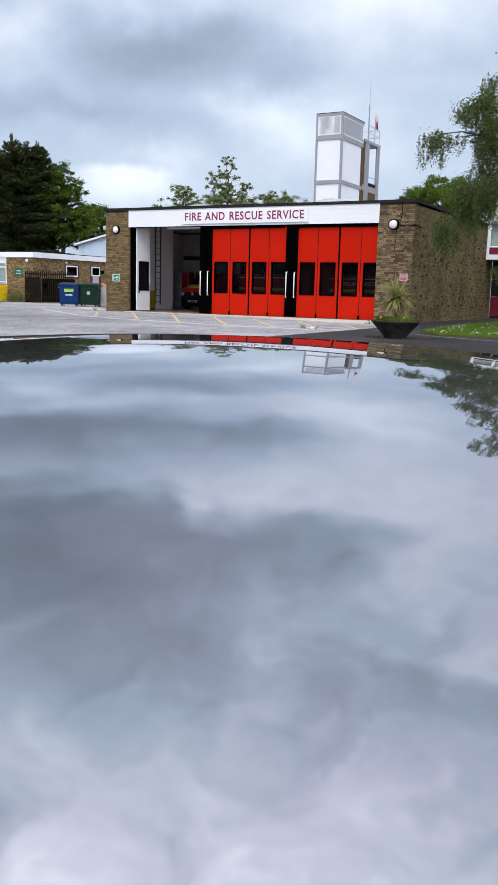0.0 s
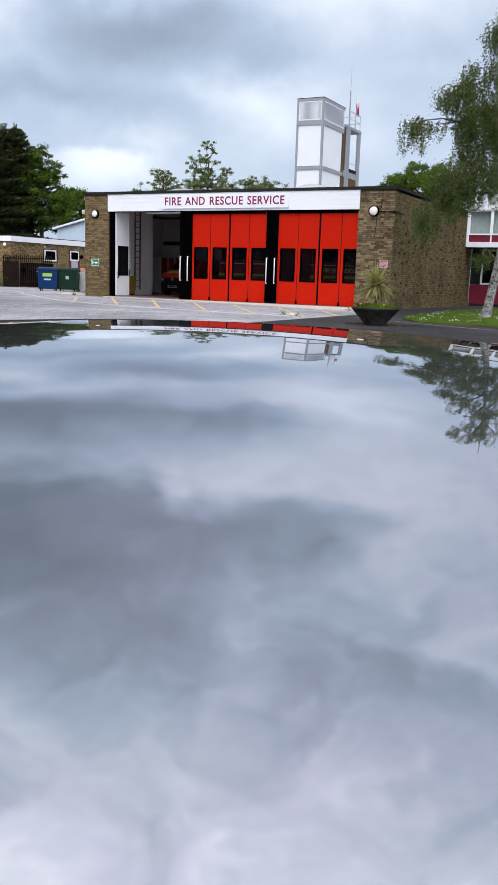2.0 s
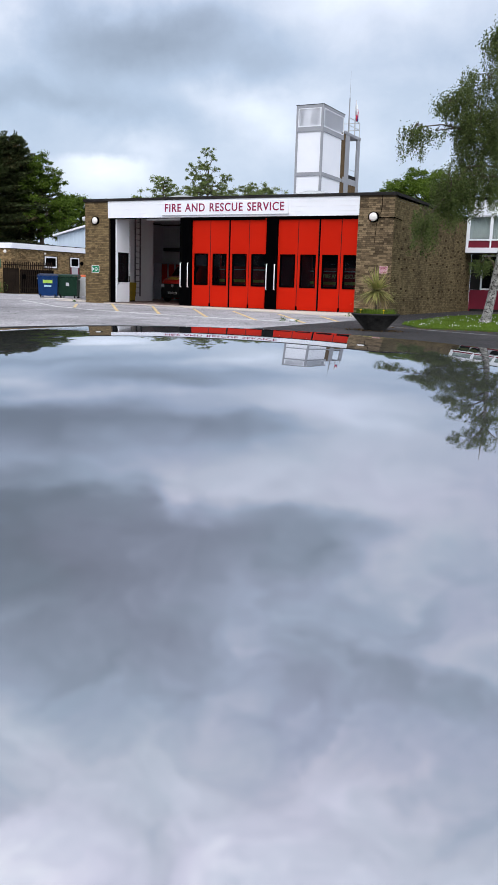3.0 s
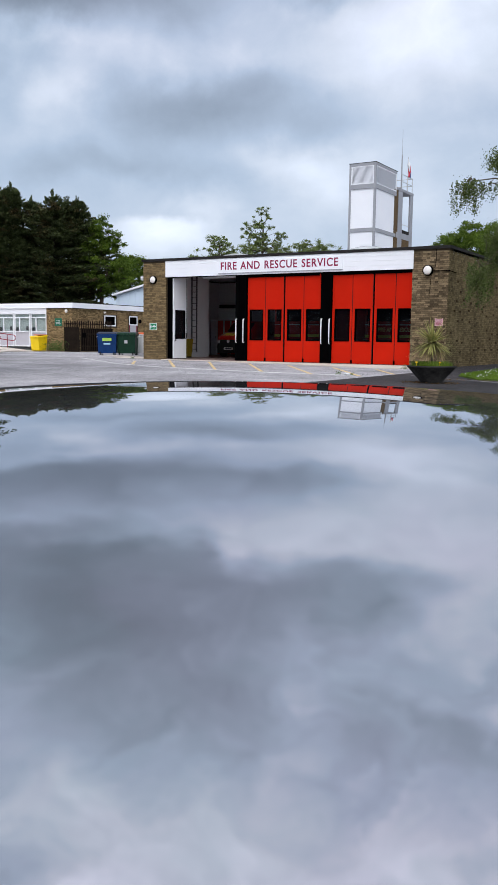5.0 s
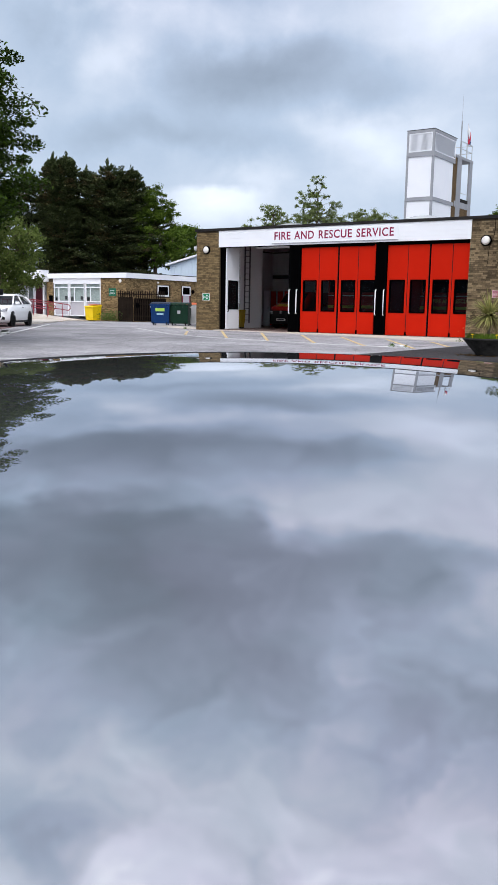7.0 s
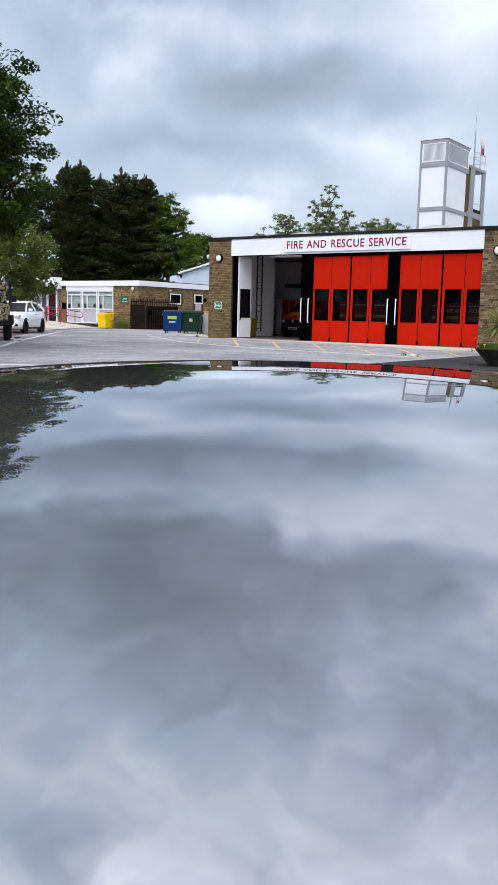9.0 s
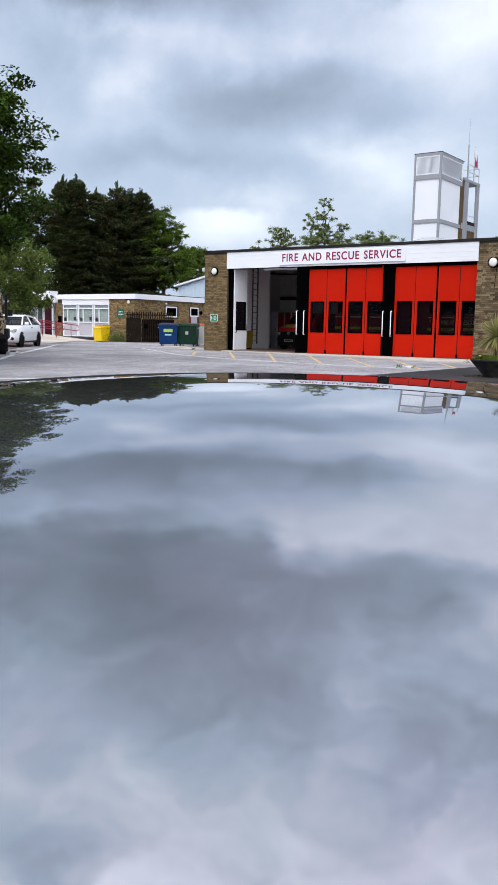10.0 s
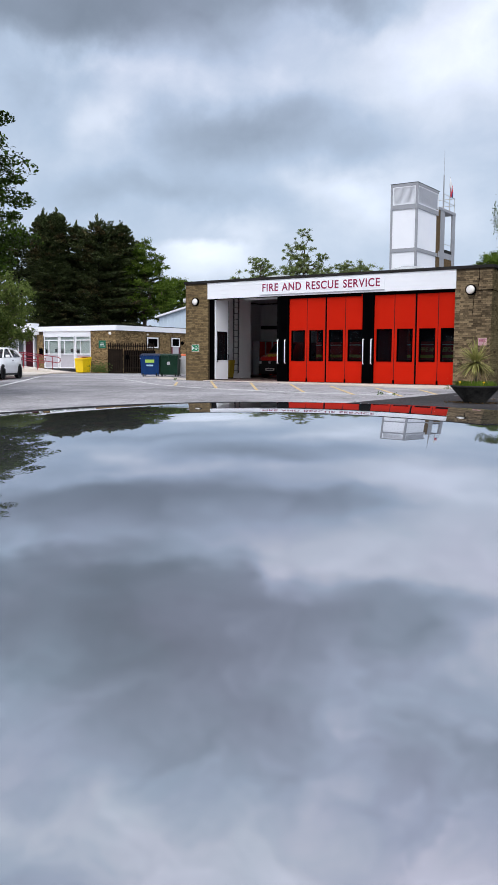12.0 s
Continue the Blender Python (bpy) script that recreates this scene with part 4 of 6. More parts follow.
# open lookout bays behind
part("post", boxes((-0.25, 0.0, 4.25, 5.05, 0, 11.6)), GREY_FRAME, tower, "grey frame post")
part("post", boxes((-0.12, 0.0, 6.6, 7.15, 0, 11.6)), GREY_FRAME, tower, "grey frame post")
part("post", boxes((-1.9, -1.7, 6.9, 7.15, 0, 11.6)), GREY_FRAME, tower, "grey frame post")
part("deck", boxes((-1.95, 0.02, 3.96, 7.17, 11.601, 11.78)), GREY_FRAME, tower, "grey concrete lookout deck")
part("deck", boxes((-1.93, -0.015, 3.96, 7.13, 8.3, 8.7)), GREY_FRAME, tower, "grey concrete lookout deck")
part("brick_panel", boxes((-1.9, -0.03, 5.06, 6.59, 0, 8.295)), DARK_BRICK, tower, "brown brick infill")
part("brick_upstand", boxes((-0.12, -0.04, 5.05, 6.6, 8.7, 8.95)), ROOF_FELT, tower)
for y in (4.86, 5.9, 6.95):
    bm = bmesh.new()
    tube(bm, [(-0.03, y, 11.78), (-0.03, y, 12.8)], 0.028, 6)
    tube(bm, [(-1.9, y, 11.78), (-1.9, y, 12.8)], 0.028, 6)
    part("rail_post", bm, STEEL, tower)
bm = bmesh.new()
for z in (12.3, 12.8):
    tube(bm, [(-0.03, 4.86, z), (-0.03, 6.95, z), (-1.9, 6.95, z), (-1.9, 4.86, z)], 0.026, 6)
part("guard_rail", bm, STEEL, tower, "thin steel guard rail")
bm = bmesh.new()
tube(bm, [(-0.1, 5.2, 9.35), (-0.1, 6.6, 9.35)], 0.02, 6)
part("inner_rail", bm, STEEL, tower)
aerial = thing("aerial_mast", (TX - 0.05, TY + 4.80, 11.78), 0, "thin grey aerial mast on the tower", "aerial")
bm = bmesh.new()
tube(bm, [(0, 0, 0), (0, 0, 1.3), (0, 0.0, 2.35)], [0.05, 0.045, 0.04], 6)
part("mast", bm, GREY_FRAME, aerial)
bm = bmesh.new()
tube(bm, [(0, 0, 2.3505), (0, 0.0, 3.2), (0, 0, 4.1)], [0.013, 0.010, 0.006], 6)
part("whip", bm, GREY_FRAME, aerial, "thin grey whip")
flag = thing("flag", (TX - 0.2, TY + 6.45, 11.78), 0, "furled red and white flag on a short pole", "flag")
bm = bmesh.new()
tube(bm, [(0, 0, 0), (0, 0, 2.5)], 0.025, 6)
part("pole", bm, STEEL, flag)
FLAG_RED = surface("flag_red_cloth", (0.42, 0.02, 0.04), (0.55, 0.05, 0.08), 5.0, 0.8, 0.1, 60)
FLAG_BLUE = surface("flag_blue_cloth", (0.012, 0.02, 0.09), (0.03, 0.04, 0.15), 5.0, 0.8, 0.1, 60)
rng = random.Random(29)
# limp folds of the cloth, hanging beside the pole
for dx, dy, z0, z1, m in ((0.05, 0.03, 1.15, 2.30, FLAG_RED), (0.10, -0.02, 1.45, 2.15, WHITE_BIN), (0.13, 0.05, 1.05, 1.90, FLAG_RED), (0.17, 0.0, 1.0, 1.40, FLAG_BLUE), (0.09, -0.05, 1.0, 1.45, FLAG_RED), (0.02, -0.05, 1.7, 2.40, WHITE_BIN)):
    bm = bmesh.new()
    pts = [(dx + rng.uniform(-0.025, 0.025), dy + rng.uniform(-0.02, 0.02), z0 + (z1 - z0) * k / 5) for k in range(6)]
    tube(bm, pts, [0.03, 0.06, 0.07, 0.06, 0.045, 0.015], 7)
    part("cloth_fold", bm, m, flag, "", True)

# ---- the parked car whose roof the camera looks along ----
S = 0.35


def roof_z(x, y):
    """Height of the car's roof skin below the eye, in the car's own axes."""
    u, v = x / S, y / S
    return S * (-0.2 - (v - 3.785) ** 2 / 56.67 - (u - 0.013) ** 2 / 29.87 - 0.001628 * (v - 3.785) ** 4)


parked = thing("parked_car", (EYE.x, EYE.y, DIP), 31.0, "parked car with mirror-glossy dark roof", "car")
BASE = EYE.z - DIP          # eye over the car's ground
bm = bmesh.new()
NX, NY, HALF, Y0, Y1 = 110, 150, 0.60, -0.22, 1.40
grid = []
for j in range(NY + 1):
    y = Y0 + (Y1 - Y0) * j / NY
    grid.append([bm.verts.new((HALF * (2 * i / NX - 1), y, BASE + roof_z(HALF * (2 * i / NX - 1), y))) for i in range(NX + 1)])
# folded front edge
grid.append([bm.verts.new((v.co.x, Y1 + 0.004, v.co.z - 0.05)) for v in grid[NY]])
for a, b in zip(grid, grid[1:]):
    for i in range(NX):
        bm.faces.new((a[i], a[i + 1], b[i + 1], b[i]))
roof_skin = part("roof", bm, CAR_PAINT, parked, "mirror-glossy roof skin", True)
roof_skin.data.polygons.foreach_set("use_smooth", [i < NX * NY for i in range(NX * (NY + 1))])
# rubber seal that stands a little proud of the roof's front edge on one side
bm = bmesh.new()
tube(bm, [(x, Y1 + 0.006, BASE + roof_z(x, Y1) - 0.005 + 0.0025 * min(max(0.15 - x, 0.0) / 0.5, 1.0)) for x in [-0.6 + 0.04 * i for i in range(31)]], 0.0045, 6)
part("edge_seal", bm, DARK_TRIM, parked, "dark rubber edge seal", True)


def loft(bm, sections):
    rings = [[bm.verts.new(p) for p in s] for s in sections]
    n = len(rings[0])
    for a, b in zip(rings, rings[1:]):
        for k in range(n):
            bm.faces.new((a[k], a[(k + 1) % n], b[(k + 1) % n], b[k]))
    bm.faces.new(rings[0][::-1])
    bm.faces.new(rings[-1])
    return bm


def body_ring(y, half, z0, z1, shoulder=0.06):
    """A cross-section of a car's lower body."""
    h, m = half, (z0 + z1) / 2
    return [(-h + 0.08, y, z0), (h - 0.08, y, z0), (h - 0.01, y, z0 + 0.12), (h, y, m), (h - shoulder, y, z1 - 0.04), (h - shoulder - 0.06, y, z1), (-h + shoulder + 0.06, y, z1), (-h + shoulder, y, z1 - 0.04), (-h, y, m), (-h + 0.01, y, z0 + 0.12)]


bm = bmesh.new()
loft(bm, [body_ring(-0.85, 0.76, 0.35, 0.72), body_ring(-0.60, 0.84, 0.22, 0.86), body_ring(0.4, 0.88, 0.18, 0.90), body_ring(1.8, 0.88, 0.18, 0.93), body_ring(2.6, 0.86, 0.2, 0.84), body_ring(3.1, 0.80, 0.22, 0.72), body_ring(3.3, 0.70, 0.28, 0.55)])
part("body", bm, CAR_PAINT, parked, "dark glossy lower body", True)
# glasshouse below the roof skin
for sx in (-1, 1):
    bm = bmesh.new()
    ya = [-0.20, 0.1, 0.4, 0.7, 1.0, 1.3]
    up = [bm.verts.new((sx * 0.598, y, BASE + roof_z(0.6, y) - 0.004)) for y in ya]
    lo = [bm.verts.new((sx * 0.80, y + (0.35 if y > 1.2 else 0), 0.89)) for y in ya]
    for i in range(5):
        bm.faces.new((up[i], up[i + 1], lo[i + 1], lo[i]))
    bmesh.ops.solidify(bm, geom=list(bm.faces), thickness=0.01)
    part("side_window", bm, CAR_GLASS, parked)
bm = bmesh.new()
zf = BASE + roof_z(0.6, 1.4) - 0.05
v = [bm.verts.new(p) for p in ((-0.58, 1.44, zf), (0.58, 1.44, zf), (0.74, 2.05, 0.93), (-0.74, 2.05, 0.93))]
bm.faces.new(v)
bmesh.ops.solidify(bm, geom=list(bm.faces), thickness=0.01)
part("windscreen", bm, CAR_GLASS, parked)
bm = bmesh.new()
zr = BASE + roof_z(0.6, -0.22) - 0.01
v = [bm.verts.new(p) for p in ((-0.58, -0.225, zr), (0.58, -0.225, zr), (0.72, -0.62, 0.84), (-0.72, -0.62, 0.84))]
bm.faces.new(v)
bmesh.ops.solidify(bm, geom=list(bm.faces), thickness=0.01)
part("rear_window", bm, CAR_GLASS, parked)


def wheel(parent, at, radius, width, axis="X"):
    """A tyre with a rim as its sub-part."""
    bm = bmesh.new()
    r, w = radius, width / 2
    lathe(bm, [(r * 0.62, -w), (r * 0.94, -w), (r, -w * 0.7), (r, w * 0.7), (r * 0.94, w), (r * 0.62, w)], 24, axis, at)
    t = part("wheel", bm, RUBBER, parent, "black tyre", True)
    bm = bmesh.new()
    lathe(bm, [(r * 0.2, -w * 0.92), (r * 0.61, -w * 0.8), (r * 0.61, w * 0.8), (r * 0.2, w * 0.92)], 20, axis, at)
    part("rim", bm, STEEL, t, "silver rim", True)
    return t


for x in (-0.78, 0.78):
    for y in (-0.2, 2.45):
        wheel(parked, (x, y, 0.31), 0.31, 0.20)

# ---- white hatchback ----
car = thing("hatchback", (-5.95, -4.65, 0.011), 0, "white five-door hatchback parked in a bay", "car")


def hatchback(parent, paint):
    """Front towards -y, centred on x; about 4.3 m long."""
    bm = bmesh.new()
    loft(bm, [body_ring(-2.15, 0.62, 0.30, 0.62), body_ring(-2.05, 0.80, 0.22, 0.74), body_ring(-1.6, 0.90, 0.18, 0.88), body_ring(-0.95, 0.91, 0.18, 1.00), body_ring(0.6, 0.91, 0.18, 1.02), body_ring(1.7, 0.90, 0.2, 1.04), body_ring(2.1, 0.80, 0.3, 0.98), body_ring(2.15, 0.70, 0.4, 0.9)])
    part("body", bm, paint, parent, "", True)
    # roof with pillars
    bm = bmesh.new()
    loft(bm, [[(-0.60, -0.30, 1.36), (0.60, -0.30, 1.36), (0.58, -0.28, 1.42), (-0.58, -0.28, 1.42)], [(-0.64, 0.2, 1.40), (0.64, 0.2, 1.40), (0.60, 0.2, 1.48), (-0.60, 0.2, 1.48)], [(-0.64, 1.0, 1.38), (0.64, 1.0, 1.38), (0.60, 1.0, 1.46), (-0.60, 1.0, 1.46)], [(-0.58, 1.75, 1.28), (0.58, 1.75, 1.28), (0.54, 1.78, 1.34), (-0.54, 1.78, 1.34)]])
    part("roof", bm, paint, parent, "", True)
    for s in (-1, 1):
        for p, q, r in (((s * 0.82, -1.10, 0.98), (s * 0.62, -0.28, 1.40), 0.035), ((s * 0.84, 0.35, 1.0), (s * 0.65, 0.30, 1.40), 0.04), ((s * 0.82, 1.75, 1.02), (s * 0.60, 1.55, 1.34), 0.09)):
            bm = bmesh.new()
            tube(bm, [p, q], r, 6)
            part("pillar", bm, paint, parent)
    bm = bmesh.new()
    v = [bm.verts.new(p) for p in ((-0.80, -1.12, 0.985), (0.80, -1.12, 0.985), (0.60, -0.30, 1.38), (-0.60, -0.30, 1.38))]
    bm.faces.new(v)
    bmesh.ops.solidify(bm, geom=list(bm.faces), thickness=0.01)
    part("windscreen", bm, CAR_GLASS, parent)
    for s in (-1, 1):
        bm = bmesh.new()
        v = [bm.verts.new(p) for p in ((s * 0.825, -1.0, 1.0), (s * 0.83, 1.7, 1.03), (s * 0.60, 1.5, 1.34), (s * 0.635, 0.2, 1.41), (s * 0.615, -0.25, 1.38))]
        bm.faces.new(v)
        bmesh.ops.solidify(bm, geom=list(bm.faces), thickness=0.01)
        part("side_window", bm, CAR_GLASS, parent)
        bm = boxes((s * 0.98 - 0.09, s * 0.98 + 0.09, -0.95, -0.82, 1.0, 1.13), bevel=0.03)
        part("door_mirror", bm, paint, parent)
        bm = bmesh.new()
        prism(bm, [(s * 0.46, 0.64), (s * 0.79, 0.68), (s * 0.83, 0.82), (s * 0.60, 0.76)], -2.10, -1.86)
        part("headlamp", bm, LAMP_CHROME, parent, "clear headlamp")
        bm = bmesh.new()
        prism(bm, [(s * 0.50, 0.32), (s * 0.76, 0.32), (s * 0.74, 0.42), (s * 0.54, 0.52)], -2.13, -1.9)
        part("fog_lamp", bm, DARK_TRIM, parent, "black fog lamp surround")
        part("door_handle", boxes((s * 0.905 - 0.015, s * 0.905 + 0.015, 0.12, 0.32, 0.86, 0.89)), DARK_TRIM, parent)
        part("sill", boxes((s * 0.88 - 0.02, s * 0.88 + 0.02, -0.95, 0.90, 0.19, 0.27)), DARK_TRIM, parent)
        for y in (-1.35, 1.30):
            wheel(parent, (s * 0.80, y, 0.32), 0.32, 0.21)
            bm = bmesh.new()
            lathe(bm, [(0.37, -0.01), (0.37, 0.01)], 20, "X", (s * 0.895, y, 0.33))
            part("wheel_arch", bm, DARK_TRIM, parent)
    bm = bmesh.new()
    prism(bm, [(-0.42, 0.30), (0.42, 0.30), (0.30, 0.50), (-0.30, 0.50)], -2.17, -2.0)
    part("grille", bm, DARK_TRIM, parent, "black lower grille")
    part("upper_grille", boxes((-0.40, 0.40, -2.165, -2.0, 0.60, 0.635)), DARK_TRIM, parent)
    part("number_plate", boxes((-0.26, 0.26, -2.19, -2.165, 0.50, 0.60)), PLATE, parent)


hatchback(car, WHITE_CAR)
car.matrix_world = pose(-7.85, -4.72, 0.011, 0, 0, 33)

# ---- sand-coloured off-roader ----
jeep = thing("off_roader", (0, 0, 0), 0, "sand and dark camouflage off-road vehicle with black arches", "car")
bm = boxes((-0.80, 0.80, -2.0, 2.1, 0.55, 1.18), bevel=0.03)
part("body", bm, CAMO, jeep)
bm = bmesh.new()
loft(bm, [[(-0.76, -0.55, 1.18), (0.76, -0.55, 1.18), (0.76, 2.08, 1.18), (-0.76, 2.08, 1.18)], [(-0.68, -0.30, 1.72), (0.68, -0.30, 1.72), (0.68, 2.03, 1.72), (-0.68, 2.03, 1.72)]])
part("cab", bm, CAMO, jeep)
part("cab_roof", boxes((-0.72, 0.72, -0.42, 2.06, 1.721, 1.99), bevel=0.05), CAMO, jeep)
part("bonnet", boxes((-0.62, 0.62, -1.95, -0.6, 1.181, 1.25), bevel=0.02), CAMO, jeep)
bm = bmesh.new()
v = [bm.verts.new(p) for p in ((-0.70, -0.56, 1.24), (0.70, -0.56, 1.24), (0.62, -0.345, 1.69), (-0.62, -0.345, 1.69))]
bm.faces.new(v)
bmesh.ops.solidify(bm, geom=list(bm.faces), thickness=-0.012)
part("windscreen", bm, CAR_GLASS, jeep)
for s in (-1, 1):
    for y0, y1 in ((-0.30, 0.50), (0.62, 1.90)):
        part("side_window", boxes((s * 0.735 - 0.012, s * 0.735 + 0.012, y0, y1, 1.25, 1.66)), CAR_GLASS, jeep)
    for y in (-1.35, 1.35):
        wheel(jeep, (s * 0.74, y, 0.38), 0.38, 0.22)
        bm = bmesh.new()
        box(bm, s * 0.84 - 0.09, s * 0.84 + 0.09, y - 0.50, y + 0.50, 0.76, 0.86, bevel=0.03)
        box(bm, s * 0.84 - 0.09, s * 0.84 + 0.09, y - 0.54, y - 0.40, 0.50, 0.80, bevel=0.03)
        box(bm, s * 0.84 - 0.09, s * 0.84 + 0.09, y + 0.40, y + 0.54, 0.50, 0.80, bevel=0.03)
        part("wheel_arch", bm, DARK_TRIM, jeep, "black wheel arch")
    part("door_mirror", boxes((s * 0.98 - 0.09, s * 0.98 + 0.09, -0.62, -0.56, 1.30, 1.52), bevel=0.02), DARK_TRIM, jeep)
    bm = bmesh.new()
    tube(bm, [(s * 0.72, -0.56, 1.25), (s * 0.98, -0.59, 1.35)], 0.015, 6)
    part("mirror_arm", bm, DARK_TRIM, jeep)
    bm = bmesh.new()
    lathe(bm, [(0.09, -0.02), (0.09, 0.02)], 16, "Y", (s * 0.5, -2.01, 0.95))
    part("headlamp", bm, LAMP_CHROME, jeep)
part("bumper", boxes((-0.85, 0.85, -2.18, -2.03, 0.52, 0.68), bevel=0.02), DARK_TRIM, jeep)
bm = bmesh.new()
tube(bm, [(0.86, -1.0, 1.22), (0.86, -0.98, 2.02), (0.86, -0.9, 2.05)], 0.05, 8)
part("air_snorkel", bm, DARK_TRIM, jeep, "black raised air intake")
jeep.matrix_world = pose(-0.53, -12.03, 0.006, 0, 0, 50)

# ---- wheeled bins ----


def wheeled_bin(name, at, turn, paint, lid_paint, label, sign=None):
    b = thing(name, at, turn, label, "bin", "wheeled bins")
    b.scale = (0.84, 0.84, 0.97)
    bm = bmesh.new()
    loft(bm, [[(-0.58, -0.42, 0.11), (0.58, -0.42, 0.11), (0.58, 0.42, 0.11), (-0.58, 0.42, 0.11)], [(-0.63, -0.48, 1.15), (0.63, -0.48, 1.15), (0.63, 0.48, 1.15), (-0.63, 0.48, 1.15)]])
    part("body", bm, paint, b)
    part("rim", boxes((-0.67, 0.67, -0.52, 0.52, 1.151, 1.21), bevel=0.012), paint, b)
    bm = bmesh.new()
    loft(bm, [[(-0.66, -0.52, 1.215), (0.66, -0.52, 1.215), (0.66, 0.52, 1.215), (-0.66, 0.52, 1.215)], [(-0.62, -0.50, 1.27), (0.62, -0.50, 1.27), (0.62, 0.50, 1.33), (-0.62, 0.50, 1.33)]])
    part("lid", bm, lid_paint, b)
    for i in range(5):
        x = -0.48 + i * 0.24
        part("rib", boxes((x - 0.02, x + 0.02, -0.50, -0.455, 1.0, 1.15)), paint, b)
    for x in (-0.45, 0.45):
        for y in (-0.32, 0.32):
            wheel(b, (x, y * 1.3, 0.10), 0.10, 0.06)
            part("castor_fork", boxes((x - 0.05, x + 0.05, y - 0.05, y + 0.05, 0.07, 0.109)), STEEL, b)
    for s in (-1, 1):
        bm = bmesh.new()
        tube(bm, [(s * 0.60, 0, 1.05), (s * 0.74, 0, 1.05)], 0.03, 8)
        part("trunnion", bm, STEEL, b)
    if sign:
        for z0, z1, w, m in sign:
            part("sticker", boxes((-w, w, -0.426 - 0.058 * (z1 - 0.11) - 0.006, -0.40, z0, z1)), m, b)
    return b


LIME = surface("lime_sticker", (0.28, 0.50, 0.06), (0.42, 0.62, 0.12), 8.0, 0.5, 0.0, 60)
PALE_BLUE = surface("pale_blue_sticker", (0.20, 0.45, 0.62), (0.50, 0.65, 0.72), 8.0, 0.5, 0.0, 60)
NAVY_LID = surface("navy_lid_plastic", (0.004, 0.012, 0.04), (0.008, 0.022, 0.065), 2.0, 0.5, 0.05, 60)
wheeled_bin("wheeled_bin", (-6.76, 5.4, 0), 32, BLUE_BIN, NAVY_LID, "large blue wheeled bin with lime sticker", [(0.80, 0.98, 0.30, LIME), (0.86, 0.92, 0.18, WHITE_BIN), (0.60, 0.69, 0.22, PALE_BLUE)])
wheeled_bin("wheeled_bin", (-5.93, 6.1, 0), 26, GREEN_BIN, GREEN_BIN, "large dark green wheeled bin with closed lid", [(0.68, 0.86, 0.10, GREY_PANEL)])
wheeled_bin("wheeled_bin", (-5.85, 7.45, 0), 32, WHITE_BIN, ORANGE, "white wheeled bin with orange lid")
grit = thing("grit_bin", (-16.55, 9.9, 0.06), 0, "bright yellow grit bin standing by the wall", "bin")
grit.scale = (0.72, 0.9, 1.0)
bm = bmesh.new()
loft(bm, [[(-0.46, -0.38, 0.0), (0.46, -0.38, 0.0), (0.46, 0.38, 0.0), (-0.46, 0.38, 0.0)], [(-0.52, -0.46, 0.86), (0.52, -0.46, 0.86), (0.52, 0.46, 0.94), (-0.52, 0.46, 0.94)]])
part("body", bm, YELLOW_BIN, grit)
bm = bmesh.new()
loft(bm, [[(-0.56, -0.52, 0.865), (0.56, -0.52, 0.865), (0.56, 0.50, 0.945), (-0.56, 0.50, 0.945)], [(-0.52, -0.46, 0.93), (0.52, -0.46, 0.93), (0.52, 0.44, 1.03), (-0.52, 0.44, 1.03)]])
part("lid", bm, YELLOW_BIN, grit, "yellow lid")
part("lid_label", boxes((-0.40, 0.50, -0.2, 0.42, 1.032, 1.06)), ORANGE, grit, "orange strip on the lid")

# ---- fence and gate by the offices ----
fence = thing("palisade_fence", (-15.1, 10.75, 0), 24, "dark weathered slatted fence and gate", "fence", kind="structure")
for i in range(7):
    part("board", boxes((i * 0.15, i * 0.15 + 0.143, 0.0 if i % 2 else 0.006, 0.075, 0.02, 1.62), bevel=0.004), FENCE_BROWN, fence, "dark weathered board")
for i in range(26):
    x = 0.04 + i * 0.125
    h = 2.02 if i % 2 else 1.97
    bm = bmesh.new()
    prism(bm, [(x, 0.05 if i > 8 else 1.621), (x + 0.062, 0.05 if i > 8 else 1.621), (x + 0.062, h), (x + 0.031, h + 0.06), (x, h)], -0.015, 0.012)
    part("pale", bm, FENCE_BROWN, fence)
for z in (0.35, 1.15, 1.80):
    part("rail", boxes((1.06 if z < 1.6 else 0.0, 3.3, 0.013, 0.055, z, z + 0.07)), FENCE_BROWN, fence)
# Black sheet added behind the see-through pales to paint their gaps dark.
part("gate_gap_sheet", boxes((1.1, 3.3, 0.056, 0.07, 0.05, 1.55)), BLACK_PAINT, fence, "added black sheet that darkens the gaps of the gate")
part("gate_lock", boxes((1.25, 1.5, -0.06, -0.016, 0.95, 1.25)), BLACK_PAINT, fence)

# ---- ramp with red handrails ----
ramp_thing = thing("access_ramp", (-23.6, 8.2, 0.0), 0, "concrete access ramp with red tubular handrails", "ramp", kind="structure")
bm = bmesh.new()
prism(bm, [(-3.0, 0.0), (6.2, 0.0), (6.2, 0.08), (1.6, 0.42), (-3.0, 0.42)], 0, 1.5)
part("slope", bm, CONCRETE, ramp_thing)
